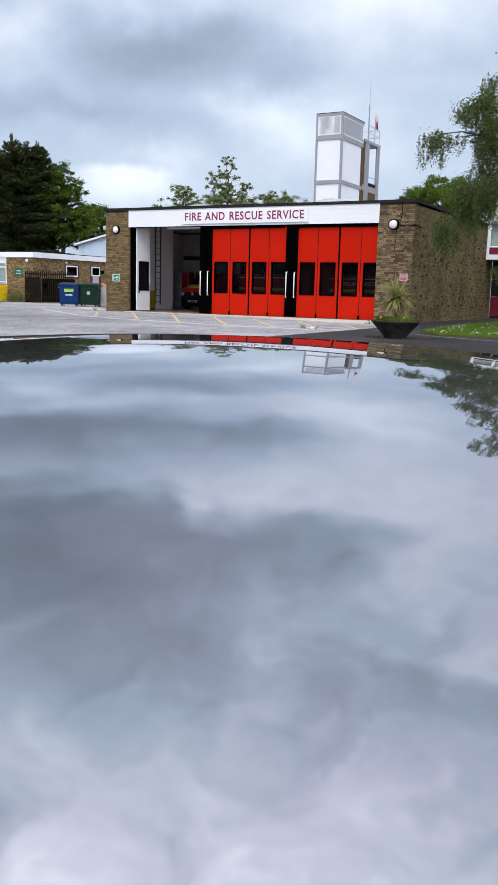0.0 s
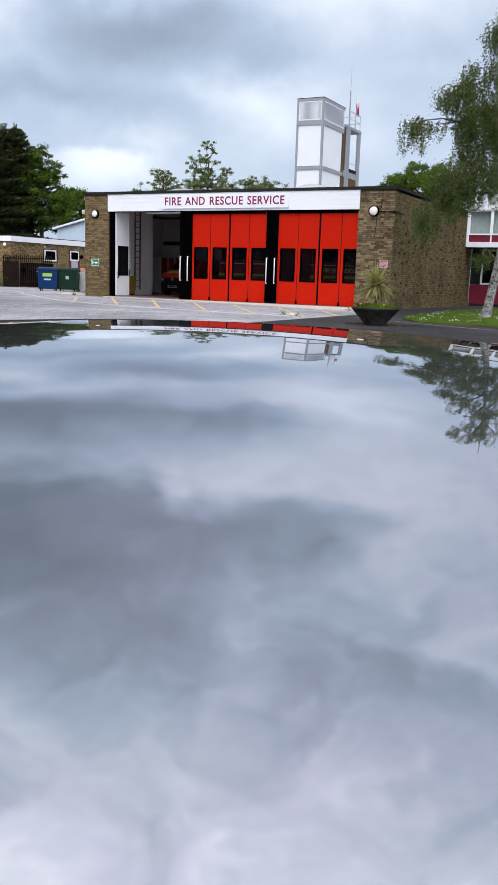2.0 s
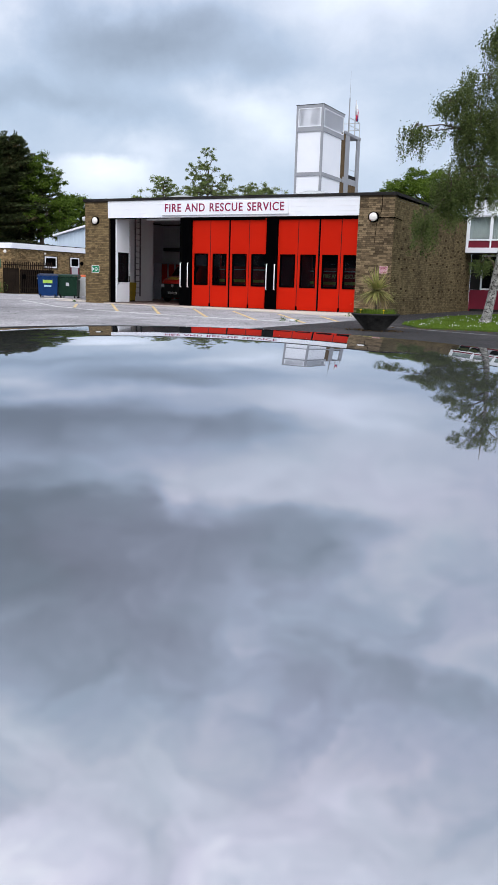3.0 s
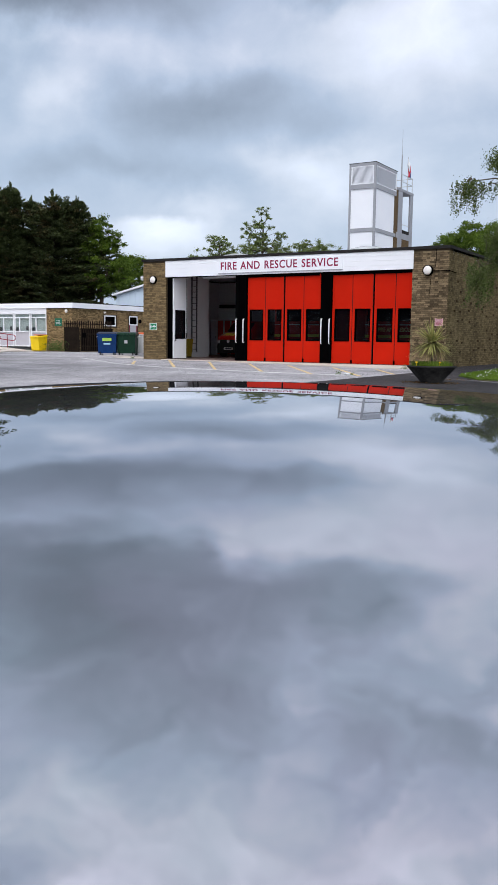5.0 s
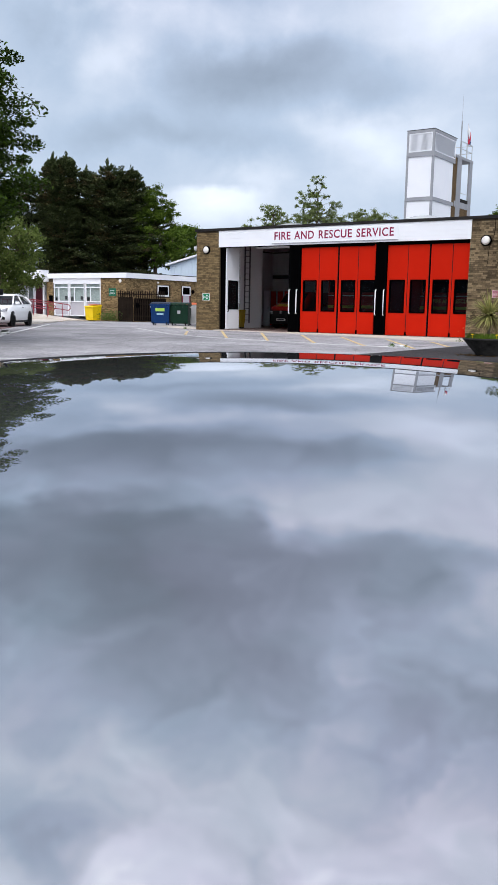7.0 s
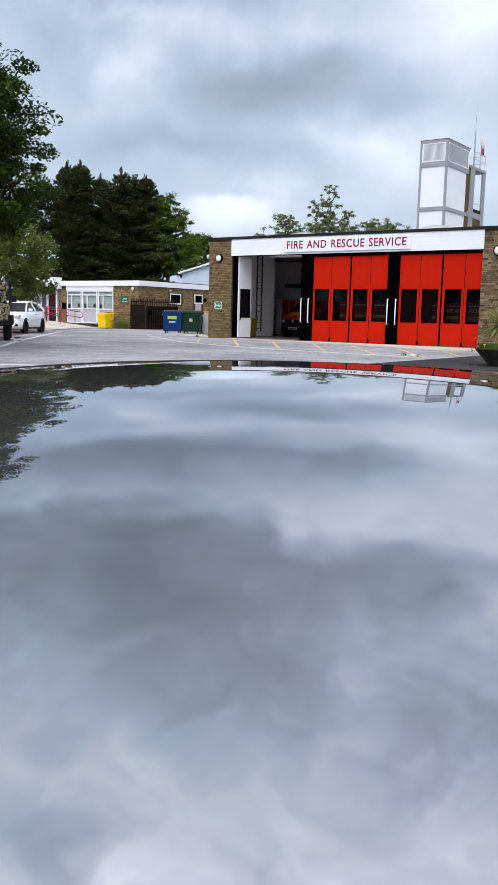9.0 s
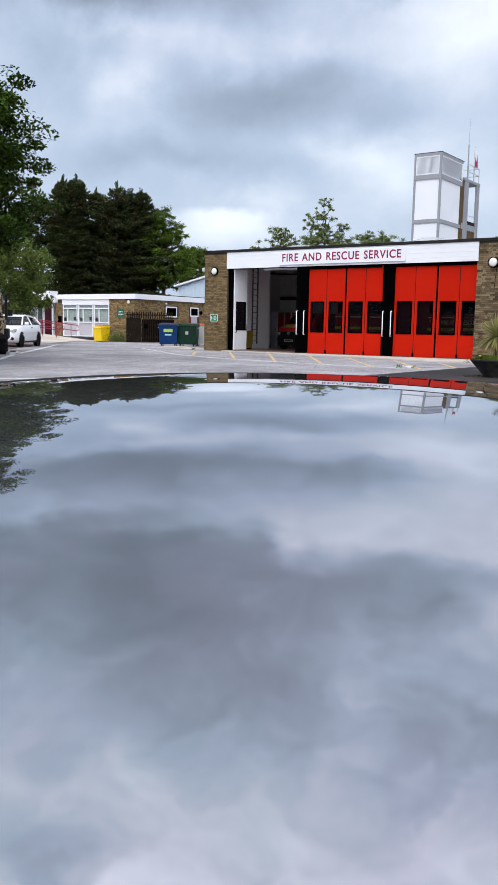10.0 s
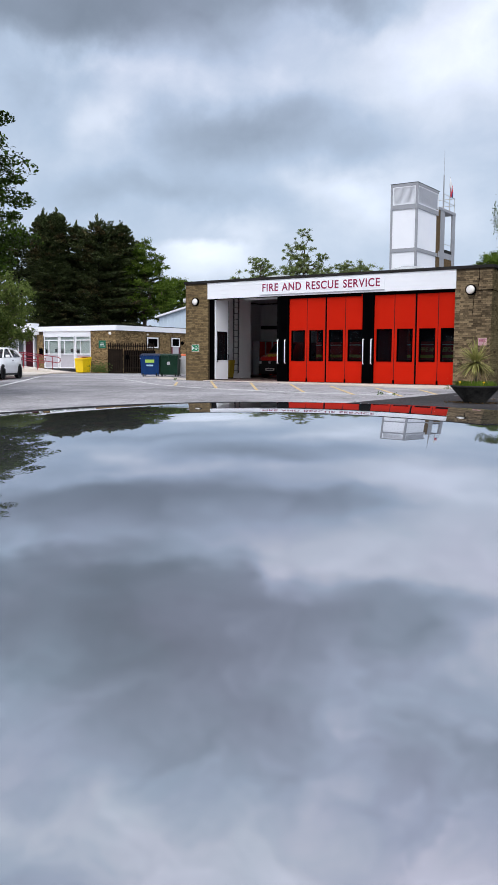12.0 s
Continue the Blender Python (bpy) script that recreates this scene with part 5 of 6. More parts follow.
for y in (0.08, 1.42):
    bm = bmesh.new()
    tube(bm, [(-3.0, y, 1.38), (1.6, y, 1.38), (5.0, y, 1.06), (5.18, y, 0.95), (5.18, y, 0.80), (5.0, y, 0.68), (1.6, y, 1.0), (-3.0, y, 1.0)], 0.028, 8)
    part("handrail", bm, RED_RAIL, ramp_thing, "red tubular handrail", True)
    for x in (-2.9, -1.8, -0.7, 0.4, 1.5, 3.0, 4.4):
        bm = bmesh.new()
        top = 1.38 if x < 1.6 else 1.38 - (x - 1.6) * 0.094
        tube(bm, [(x, y, 0.08), (x, y, top)], 0.024, 6)
        part("rail_post", bm, RED_RAIL, ramp_thing)

# ---- lamps and notices on the walls ----
for x, y, z, r in ((0.60, 0.0, 3.60, 0.15), (13.54, 0.0, 3.63, 0.165)):
    l = thing("bulkhead_lamp", (x, y, z), 0, "round white bulkhead lamp with black rim", "wall lamp", "bulkhead lamps")
    bm = bmesh.new()
    lathe(bm, [(r + 0.035, -0.10), (r + 0.035, -0.012)], 28, "Y")
    part("rim", bm, BLACK_PAINT, l)
    bm = bmesh.new()
    lathe(bm, [(0.02, -0.165), (r * 0.55, -0.155), (r * 0.85, -0.135), (r, -0.102)], 28, "Y")
    part("cover", bm, LAMP_GLASS, l, "white opal cover", True)
conduit = thing("cable_conduit", (13.54, 0, 3.63), 0, "thin dark cable clipped to the brick pier", "cable")
bm = bmesh.new()
tube(bm, [(0.19, -0.03, -0.02), (0.82, -0.03, -0.03)], 0.016, 6)
tube(bm, [(0.82, -0.03, -0.03), (0.825, 0.02, -0.03), (0.825, 0.85, -0.06)], 0.016, 6)
part("conduit", bm, BLACK_PAINT, conduit)
bm = bmesh.new()
tube(bm, [(0.18, -0.022, -0.10), (0.12, -0.022, -0.22), (0.10, -0.022, -0.55), (0.07, -0.022, -0.95)], 0.009, 5)
part("loose_cable", bm, BLACK_PAINT, conduit)
bm = bmesh.new()
tube(bm, [(0.30, -0.024, 0.78), (0.31, -0.024, 0.45), (0.27, -0.026, 0.12), (0.17, -0.03, 0.03)], 0.011, 5)
part("drop_cable", bm, BLACK_PAINT, conduit)
part("junction_box", boxes((0.785, 0.84, -0.06, -0.016, -0.065, 0.005), bevel=0.006), BLACK_PAINT, conduit, "small black junction box")
cctv = thing("security_camera", (0.0, 0.12, 3.80), 0, "small grey security camera on the brick pier", "camera")
part("bracket", boxes((-0.14, -0.001, -0.025, 0.025, -0.02, 0.02)), GREY_FRAME, cctv)
bm = bmesh.new()
lathe(bm, [(0.03, -0.20), (0.075, -0.17), (0.085, -0.10), (0.085, -0.021), (0.05, -0.02)], 14, "Z", (-0.16, 0.0, 0.0))
part("housing", bm, WHITE_BIN, cctv, "pale rounded housing", True)
l = thing("bulkhead_lamp", (-15.09, KY, 2.68), 0, "round white bulkhead lamp", "wall lamp", "bulkhead lamps")
bm = bmesh.new()
lathe(bm, [(0.02, -0.11), (0.07, -0.10), (0.115, -0.05), (0.115, -0.012)], 20, "Y")
part("cover", bm, LAMP_GLASS, l)
for y, z, r, m in ((14.2, 2.68, 0.065, LAMP_GLASS), (18.1, 2.15, 0.14, BLACK_PAINT)):
    l = thing("bulkhead_lamp", (KX, y, z), 0, "small round wall lamp", "wall lamp", "bulkhead lamps")
    bm = bmesh.new()
    lathe(bm, [(r, 0.012), (r, 0.06), (r * 0.7, 0.12), (0.02, 0.14)], 16, "X")
    part("cover", bm, m, l)


def notice(name, at, turn, w, h, paint, label, bars=(), bar_paint=WHITE_PAINT, border=None):
    n = thing(name, at, turn, label, "sign")
    part("plate", boxes((-w / 2, w / 2, -0.018, -0.0145, -h / 2, h / 2)), border or paint, n)
    part("face", boxes((-w / 2 + 0.02, w / 2 - 0.02, -0.024, -0.0185, -h / 2 + 0.02, h / 2 - 0.02)), paint, n)
    for x0, x1, z0, z1 in bars:
        part("text_bar", boxes((x0 * w, x1 * w, -0.028, -0.0245, z0 * h, z1 * h)), bar_paint, n)
    return n


notice("safety_sign", (0.565, 0, 1.50), 0, 0.42, 0.31, GREEN_SIGN, "green and white safety sign on the brick pier", [(-0.40, -0.34, -0.3, 0.3), (-0.3, -0.22, -0.15, 0.15), (0.0, 0.25, 0.14, 0.22), (-0.1, 0.36, -0.06, 0.04), (0.02, 0.25, -0.25, -0.16)], border=WHITE_PAINT)
notice("wall_notice", (14.03, 0, 1.70), 0, 0.32, 0.28, PINK_SIGN, "small faded pink notice on the brick pier", [(-0.4, 0.4, 0.28, 0.34), (-0.4, 0.35, 0.12, 0.18), (-0.4, 0.4, -0.04, 0.02), (-0.4, 0.3, -0.2, -0.14), (-0.4, 0.4, -0.36, -0.3)], MAROON_LETTER)
notice("office_sign", (-15.82, KY, 1.95), 0, 0.66, 0.52, DARK_GREEN_SIGN, "dark green office sign with white lines", [(-0.26, 0.26, 0.15, 0.20), (-0.30, 0.26, -0.03, 0.02), (-0.36, 0.36, -0.24, -0.19)])
notice("letter_box", (-21.8, KY, 1.45), 0, 0.4, 0.5, BLACK_PAINT, "black wall box beside the windows")

# ---- planter with cordyline ----
planter = thing("planter", (17.83, -11.78, 0.008), 0, "dark weathered conical planter with grass and a spiky plant", "planter")
bm = bmesh.new()
lathe(bm, [(0.245, 0.0), (0.25, 0.02), (0.555, 0.36), (0.575, 0.375), (0.575, 0.405), (0.53, 0.408), (0.49, 0.36), (0.2, 0.34)], 36)
part("bowl", bm, PLANTER_GREY, planter, "", True)
rng = np.random.default_rng(5)
n = 3200
a, r = rng.uniform(0, 2 * np.pi, n), 0.49 * np.sqrt(rng.uniform(0, 1, n))
p = np.stack([r * np.cos(a), r * np.sin(a), np.full(n, 0.36)], 1)
tip = p + np.stack([rng.normal(0, 0.05, n), rng.normal(0, 0.05, n), rng.uniform(0.05, 0.20, n) ** 1.1], 1)
side = np.stack([np.cos(a + 1.3), np.sin(a + 1.3), np.zeros(n)], 1) * 0.006
tagged(quads("low_growth", np.stack([p - side, p + side, tip + side * 0.2, tip - side * 0.2], 1), GRASS, planter, "short green growth"), kind="stuff")
for x, y in ((0.30, -0.32), (-0.24, -0.38)):
    bm = bmesh.new()
    lathe(bm, [(0.005, 0.36), (0.006, 0.47), (0.028, 0.48), (0.028, 0.50), (0.005, 0.505)], 8, at=(x, y, 0))
    part("yellow_flower", bm, YELLOW_BIN, planter)
cord = thing("cordyline", (17.83, -11.78, 0.368), 0, "spiky green and straw-coloured cordyline plant", "plant")
bm = bmesh.new()
tube(bm, [(0, 0, 0), (0.01, 0, 0.3), (0, 0.01, 0.62)], [0.05, 0.045, 0.04], 8)
part("stem", bm, BARK, cord)
DRY_BLADE = foliage("dry_straw_blades", (0.22, 0.16, 0.07), (0.48, 0.38, 0.19), 0.1)
rng = random.Random(12)
bm = bmesh.new()
for i in range(34):
    a, o = rng.uniform(0, 6.28), rng.uniform(0.10, 0.30)
    top = rng.uniform(0.40, 0.60)
    tube(bm, [(0.03 * math.cos(a), 0.03 * math.sin(a), top), (o * 0.7 * math.cos(a), o * 0.7 * math.sin(a), top - 0.10), (o * math.cos(a), o * math.sin(a), rng.uniform(0.02, 0.22))], [0.012, 0.010, 0.002], 4)
tagged(part("dry_skirt", bm, DRY_BLADE, cord, "dry straw-coloured hanging blades"), kind="stuff")
blades = []
rng = np.random.default_rng(8)
for i in range(170):
    az, lift = rng.uniform(0, 2 * np.pi), np.arcsin(rng.uniform(-0.45, 0.98))
    L = rng.uniform(0.52, 0.76)
    d = np.array([np.cos(az), np.sin(az), 0.0])
    s = np.array([-np.sin(az), np.cos(az), 0.0])
    pts = []
    for k in range(5):
        f = k / 4
        pts.append(np.array([0, 0, 0.58]) + d * L * f * np.cos(lift) + np.array([0, 0, 1.0]) * (L * f * np.sin(lift) - 0.16 * L * f * f * 1.6 * np.cos(lift)))
    w = [0.013, 0.019, 0.016, 0.010, 0.001]
    for k in range(4):
        blades.append([pts[k] - s * w[k], pts[k] + s * w[k], pts[k + 1] + s * w[k + 1], pts[k + 1] - s * w[k + 1]])
tagged(quads("foliage", np.array(blades), CORDYLINE, cord, "narrow pointed blades"), kind="stuff")

# ---- lawn with daisies ----
LAWN = [(17.2, -7.6), (18.3, -9.6), (19.6, -9.4), (27.0, -9.4), (27.0, 7.0), (17.3, 6.2), (16.6, -0.3)]
bm = bmesh.new()
slab(bm, LAWN, -0.03, 0.045)
tagged(part("lawn", bm, SOIL), "daisy-covered green lawn under the birch", "lawn", kind="structure")
bm = bmesh.new()
edge = [(16.0, -8.2), (17.71, -9.55), (18.45, -10.15), (19.14, -10.55), (19.78, -10.9), (20.66, -11.25), (24.0, -12.2)]
for (xa, ya), (xb, yb) in zip(edge, edge[1:]):
    slab(bm, [(xa, ya), (xb, yb), (xb, yb + 0.10), (xa, ya + 0.10)], -0.03, 0.014)
EDGING = surface("worn_kerb_concrete", (0.09, 0.088, 0.09), (0.26, 0.25, 0.255), 1.2, 0.85, 0.4, 25, spread=0.7, contrast=2.4)
tagged(part("path_edging", bm, EDGING), "worn pale edging strip in the dark tarmac", "edging", kind="structure")


def inside(px, py, poly):
    hit = np.zeros(len(px), bool)
    for (xa, ya), (xb, yb) in zip(poly, poly[1:] + poly[:1]):
        cross = ((ya > py) != (yb > py)) & (px < (xb - xa) * (py - ya) / (yb - ya + 1e-12) + xa)
        hit ^= cross
    return hit


rng = np.random.default_rng(11)
gx, gy = rng.uniform(16.5, 25.0, 100000), rng.uniform(-9.7, 7.0, 100000)
k = inside(gx, gy, LAWN)
gx, gy = gx[k], gy[k]
n = len(gx)
a = rng.uniform(0, 2 * np.pi, n)
p = np.stack([gx, gy, np.full(n, 0.04)], 1)
h = rng.uniform(0.02, 0.07, n)
tip = p + np.stack([rng.normal(0, 0.03, n), rng.normal(0, 0.03, n), h], 1)
side = np.stack([np.cos(a), np.sin(a), np.zeros(n)], 1) * 0.012
tagged(quads("lawn_grass", np.stack([p - side, p + side, tip + side * 0.2, tip - side * 0.2], 1), GRASS), "short green lawn grass", "grass", kind="stuff")
k = rng.random(n) < 0.010 * (0.3 + np.clip(np.sin(gx * 1.7) + np.sin(gy * 1.1 + gx), 0, 2))
p = p[k] + np.array([0, 0, 0.07])
s = 0.0105
sq = np.array([[-s, -s, 0.004], [s, -s, 0], [s, s, 0.004], [-s, s, 0]])
up = np.array([[-s, 0, -s], [s, 0, -s], [s, 0, s], [-s, 0, s]])
tagged(quads("daisies", np.concatenate([p[:, None] + sq, p[:, None] + up]), DAISY), "scattered white daisies in the lawn", "flowers", kind="stuff")

# ---- inside the bays ----
van = thing("fire_van", (1.28, 5.3, 0.05), 0, "small fire service van, red above and black below", "van")
bm = bmesh.new()


def nose(y, half, z0, z1):
    return [(-half, y, z0), (half, y, z0), (half + 0.03, y, (z0 + z1) / 2), (half - 0.05, y, z1), (-half + 0.05, y, z1), (-half - 0.03, y, (z0 + z1) / 2)]


loft(bm, [nose(0.0, 0.50, 0.30, 0.84), nose(0.06, 0.66, 0.22, 0.88), nose(0.22, 0.80, 0.20, 0.90), nose(0.5, 0.84, 0.20, 0.92), nose(3.9, 0.84, 0.22, 0.92)])
part("lower_body", bm, DARK_TRIM, van, "black lower body and bumper", True)
bm = bmesh.new()
loft(bm, [nose(0.10, 0.58, 0.885, 0.99), nose(0.28, 0.76, 0.905, 1.10), nose(0.9, 0.80, 0.925, 1.28), nose(0.98, 0.80, 0.925, 1.29)])
part("bonnet", bm, VAN_RED, van, "red bonnet", True)
bm = bmesh.new()
loft(bm, [nose(1.0, 0.80, 0.925, 1.27), nose(1.55, 0.78, 0.925, 1.78), nose(1.9, 0.78, 0.925, 1.86), nose(3.9, 0.78, 0.925, 1.86)])
part("upper_body", bm, VAN_RED, van, "", True)
bm = bmesh.new()
v = [bm.verts.new(p) for p in ((-0.70, 0.97, 1.30), (0.70, 0.97, 1.30), (0.64, 1.52, 1.78), (-0.64, 1.52, 1.78))]
bm.faces.new(v)
bmesh.ops.solidify(bm, geom=list(bm.faces), thickness=-0.012)
part("windscreen", bm, CAR_GLASS, van)
for s in (-1, 1):
    part("headlamp", boxes((s * 0.60 - 0.10, s * 0.60 + 0.10, 0.02, 0.2, 0.70, 0.86), bevel=0.03), LAMP_CHROME, van, "clear headlamp")
    for y in (0.75, 3.2):
        wheel(van, (s * 0.76, y, 0.31), 0.31, 0.19)
bm = bmesh.new()
lathe(bm, [(0.085, -0.02), (0.085, 0.02)], 16, "Y", (0.0, -0.01, 0.80))
part("badge", bm, LAMP_CHROME, van)
part("number_plate", boxes((-0.26, 0.26, -0.03, -0.005, 0.38, 0.49)), PLATE, van)
part("plate_bar", boxes((-0.21, 0.21, -0.036, -0.031, 0.405, 0.465)), GREY_BAR, van)
lettering("FIRE", 0.2, (-0.46, 0.24, 1.10), -70, YELLOW_STRIPE, van, 0.006, 0.62, 0.34, 0.004)

beam = thing("track_beam", (2.2, 1.6, 3.72), 0, "white painted steel beam behind the door head", "beam", kind="structure")
part("web", boxes((0, 2.75, 0, 0.10, 0, 0.16)), WHITE_PAINT, beam)
LADDER_GREY = surface("dull_ladder_metal", (0.09, 0.09, 0.095), (0.16, 0.16, 0.165), 3.0, 0.6, 0.05, 60)
ladder = thing("wall_ladder", (0.36, 3.32, 0.30), 0, "dark grey metal ladder fixed to the inner wall", "ladder")
for y in (0.0, 0.42):
    part("rail", boxes((0.0, 0.06, y - 0.02, y + 0.02, 0.0, 3.75)), LADDER_GREY, ladder)
for i in range(13):
    bm = bmesh.new()
    tube(bm, [(0.03, 0.02, 0.15 + i * 0.28), (0.03, 0.40, 0.15 + i * 0.28)], 0.014, 6)
    part("rung", bm, LADDER_GREY, ladder)
MUSTARD = surface("dull_mustard_plastic", (0.28, 0.20, 0.02), (0.40, 0.29, 0.03), 3.0, 0.6, 0.05, 60)
tub = thing("yellow_tub", (0.44, 2.95, 0.05), 0, "yellow plastic tub by the inner wall", "tub")
bm = bmesh.new()
loft(bm, [[(-0.10, -0.14, 0.051), (0.10, -0.14, 0.051), (0.10, 0.14, 0.051), (-0.10, 0.14, 0.051)], [(-0.15, -0.2, 0.9), (0.15, -0.2, 0.9), (0.15, 0.2, 0.9), (-0.15, 0.2, 0.9)]])
part("body", bm, MUSTARD, tub)
part("stand", boxes((-0.10, 0.10, -0.14, 0.14, 0.0, 0.05)), DARK_TRIM, tub)
for i in range(5):
    lk = thing("locker", (-2.75 + i * 0.46, 9.7, 0.05), 0, "tall red metal locker with grey sides", "locker", "lockers")
    part("carcass", boxes((0, 0.44, 0.021, 0.5, 0, 2.0)), GREY_PANEL if i else WHITE_PAINT, lk)
    part("door", boxes((0.05, 0.39, 0.0, 0.02, 0.05, 1.95)), VAN_RED if i else WHITE_PAINT, lk, "red locker door" if i else "white locker door")
    part("handle", boxes((0.33, 0.355, -0.025, -0.001, 0.95, 1.08)), STEEL, lk)
shelf = thing("wall_shelf", (-2.6, 10.4, 2.75), 0, "dark shelf high on the back wall", "shelf")
part("board", boxes((0, 3.4, 0.0, 0.56, 0, 0.18)), GREY_BAR, shelf)
pipe = thing("ceiling_pipe", (0.34, 0.55, 4.02), 0, "dark pipe under the bay ceiling", "pipe")
bm = bmesh.new()
tube(bm, [(0, 0, 0), (2.2, 1.8, -0.03), (4.2, 3.4, -0.06)], 0.035, 8)
part("pipe", bm, GREY_BAR, pipe)
GOLD_FILM = surface("gold_reflective_film", (0.85, 0.66, 0.22), (0.95, 0.76, 0.30), 3.0, 0.5, 0.0, 60)
for x0 in (6.05, 10.35):
    eng = thing("fire_engine", (x0, 1.5, 0.05), 0, "red fire engine with yellow band parked in its bay", "fire engine", "fire engines")
    part("cab", boxes((0, 2.4, 0.05, 6.5, 0.55, 3.15), bevel=0.06), VAN_RED, eng)
    part("bumper", boxes((0.0, 2.4, -0.1, 0.049, 0.45, 0.95), bevel=0.03), DARK_TRIM, eng)
    part("windscreen", boxes((0.12, 2.28, 0.02, 0.06, 1.72, 2.75), bevel=0.01), CAR_GLASS, eng)
    part("yellow_band", boxes((0.02, 2.38, 0.03, 0.049, 1.05, 1.17)), YELLOW_STRIPE, eng)
    part("white_band", boxes((0.02, 2.38, 0.03, 0.049, 1.56, 1.60)), PLATE, eng)
    if x0 > 8:
        lettering("FIRE AND RESCUE", 0.2, (0.59, 0.045, 1.30), 0, GOLD_FILM, eng, 0.004, 1.5, 0.17, 0.004)
    for x in (0.2, 2.2):
        part("headlamp", boxes((x - 0.16, x + 0.16, -0.12, -0.101, 0.62, 0.82)), LAMP_CHROME, eng)
        for y in (1.2, 5.0):
            wheel(eng, (x, y, 0.48), 0.48, 0.30)

# ---- trees ----


def at_angle(az, far):
    return EYE.x - far * math.sin(radians(az)), EYE.y + far * math.cos(radians(az))


def grow(roots, ends, rng, thick, twig):
    """Branchwork that joins every end to the nearest wood already there; thicker where it carries more ends."""
    nodes, parent, load = [np.array(r, float) for r in roots], list(range(-1, len(roots) - 1)), [0] * len(roots)
    hub = nodes[-1]
    for e in sorted(ends, key=lambda p: np.linalg.norm((p - hub) * np.array([1, 1, 0.7]))):
        here = np.array(nodes)
        gap = here - e
        cost = np.linalg.norm(gap, axis=1) + 1.6 * np.maximum(here[:, 2] - e[2] + 0.15, 0)
        i = int(np.argmin(cost))
        start, far = nodes[i], float(np.linalg.norm(gap[i]))
        for f in (0.4, 0.75, 1.0):
            q = start * (1 - f) + e * f
            if f < 1:
                q = q + rng.normal(0, 0.06, 3) * far + np.array([0, 0, 0.07 * far])
            nodes.append(q)
            parent.append(i)
            load.append(0)
            i = len(nodes) - 1
        load[i] = 1
    for i in range(len(nodes) - 1, -1, -1):
        if parent[i] >= 0:
            load[parent[i]] += load[i]
    bm = bmesh.new()
    for i in range(len(roots), len(nodes)):
        p = parent[i]
        ra, rb = (min(thick, twig * math.sqrt(max(load[j], 1))) for j in (p, i))
        tube(bm, [nodes[p], nodes[i]], [min(ra, rb * 1.5), rb * (0.5 if load[i] == 1 else 1.0)], 5)
    return bm


def broadleaf(name, at, lobes, trunk, leaf, material, count, label, seed, clump=0.9, clumps=90, bark=BARK, droop=0.15, limbs=0, spread=0.5, flat=0.72, twig=0.016, level=0.8, dense=False):
    """A trunk, branchwork and leaf clumps at its ends. Lobes: centre and radii of the parts of the crown, from the foot of the tree."""
    rng = np.random.default_rng(seed)
    tree = thing(name, (at[0], at[1], 0), 0, label, "tree", "trees")
    weights = np.array([l[3] * l[4] * l[5] for l in lobes]) ** 0.8
    pick = rng.choice(len(lobes), clumps, p=weights / weights.sum())
    centres = []
    for i in pick:
        cx, cy, cz, rx, ry, rz = lobes[i]
        d = rng.normal(size=3)
        d /= np.linalg.norm(d)
        r = rng.uniform(0.25, 1.0) ** spread * rng.uniform(0.82, 1.08)
        centres.append((cx + d[0] * rx * r, cy + d[1] * ry * r, cz + d[2] * rz * r))
    centres = np.array(centres)
    per = max(count // clumps, 1)
    c = np.repeat(centres, per, 0)
    size = np.repeat(rng.uniform(0.45, 1.35, clumps), per)[:, None]
    d = rng.normal(size=c.shape)
    d /= np.linalg.norm(d, axis=1, keepdims=True)
    rad = rng.uniform(0.1, 1.0, (len(c), 1)) ** 0.45 if dense else np.minimum(np.abs(rng.normal(0.45, 0.30, (len(c), 1))), 1.1)
    pos = c + d * rad * size * clump * np.array([1.0, 1.0, flat])
    tagged(quads("crown", leaves(rng, pos, leaf, leaf * 0.62, droop, level), material, tree), kind="stuff")
    bm = bmesh.new()
    hub = np.array([trunk[2], trunk[3], trunk[1]])
    n = 6
    pts = [np.array([hub[0] * (k / n) ** 1.5, hub[1] * (k / n) ** 1.5, trunk[1] * k / n]) for k in range(n + 1)]
    tube(bm, pts, [trunk[0] * (1.25 if k == 0 else 1 - 0.55 * k / n) for k in range(n + 1)], 10)
    part("trunk", bm, bark, tree, "", True)
    ends = centres[rng.choice(clumps, limbs, replace=False)] if limbs else centres
    tagged(part("branchwork", grow(pts[2:], list(ends), rng, trunk[0] * 0.45, twig), bark, tree), kind="stuff")
    return tree


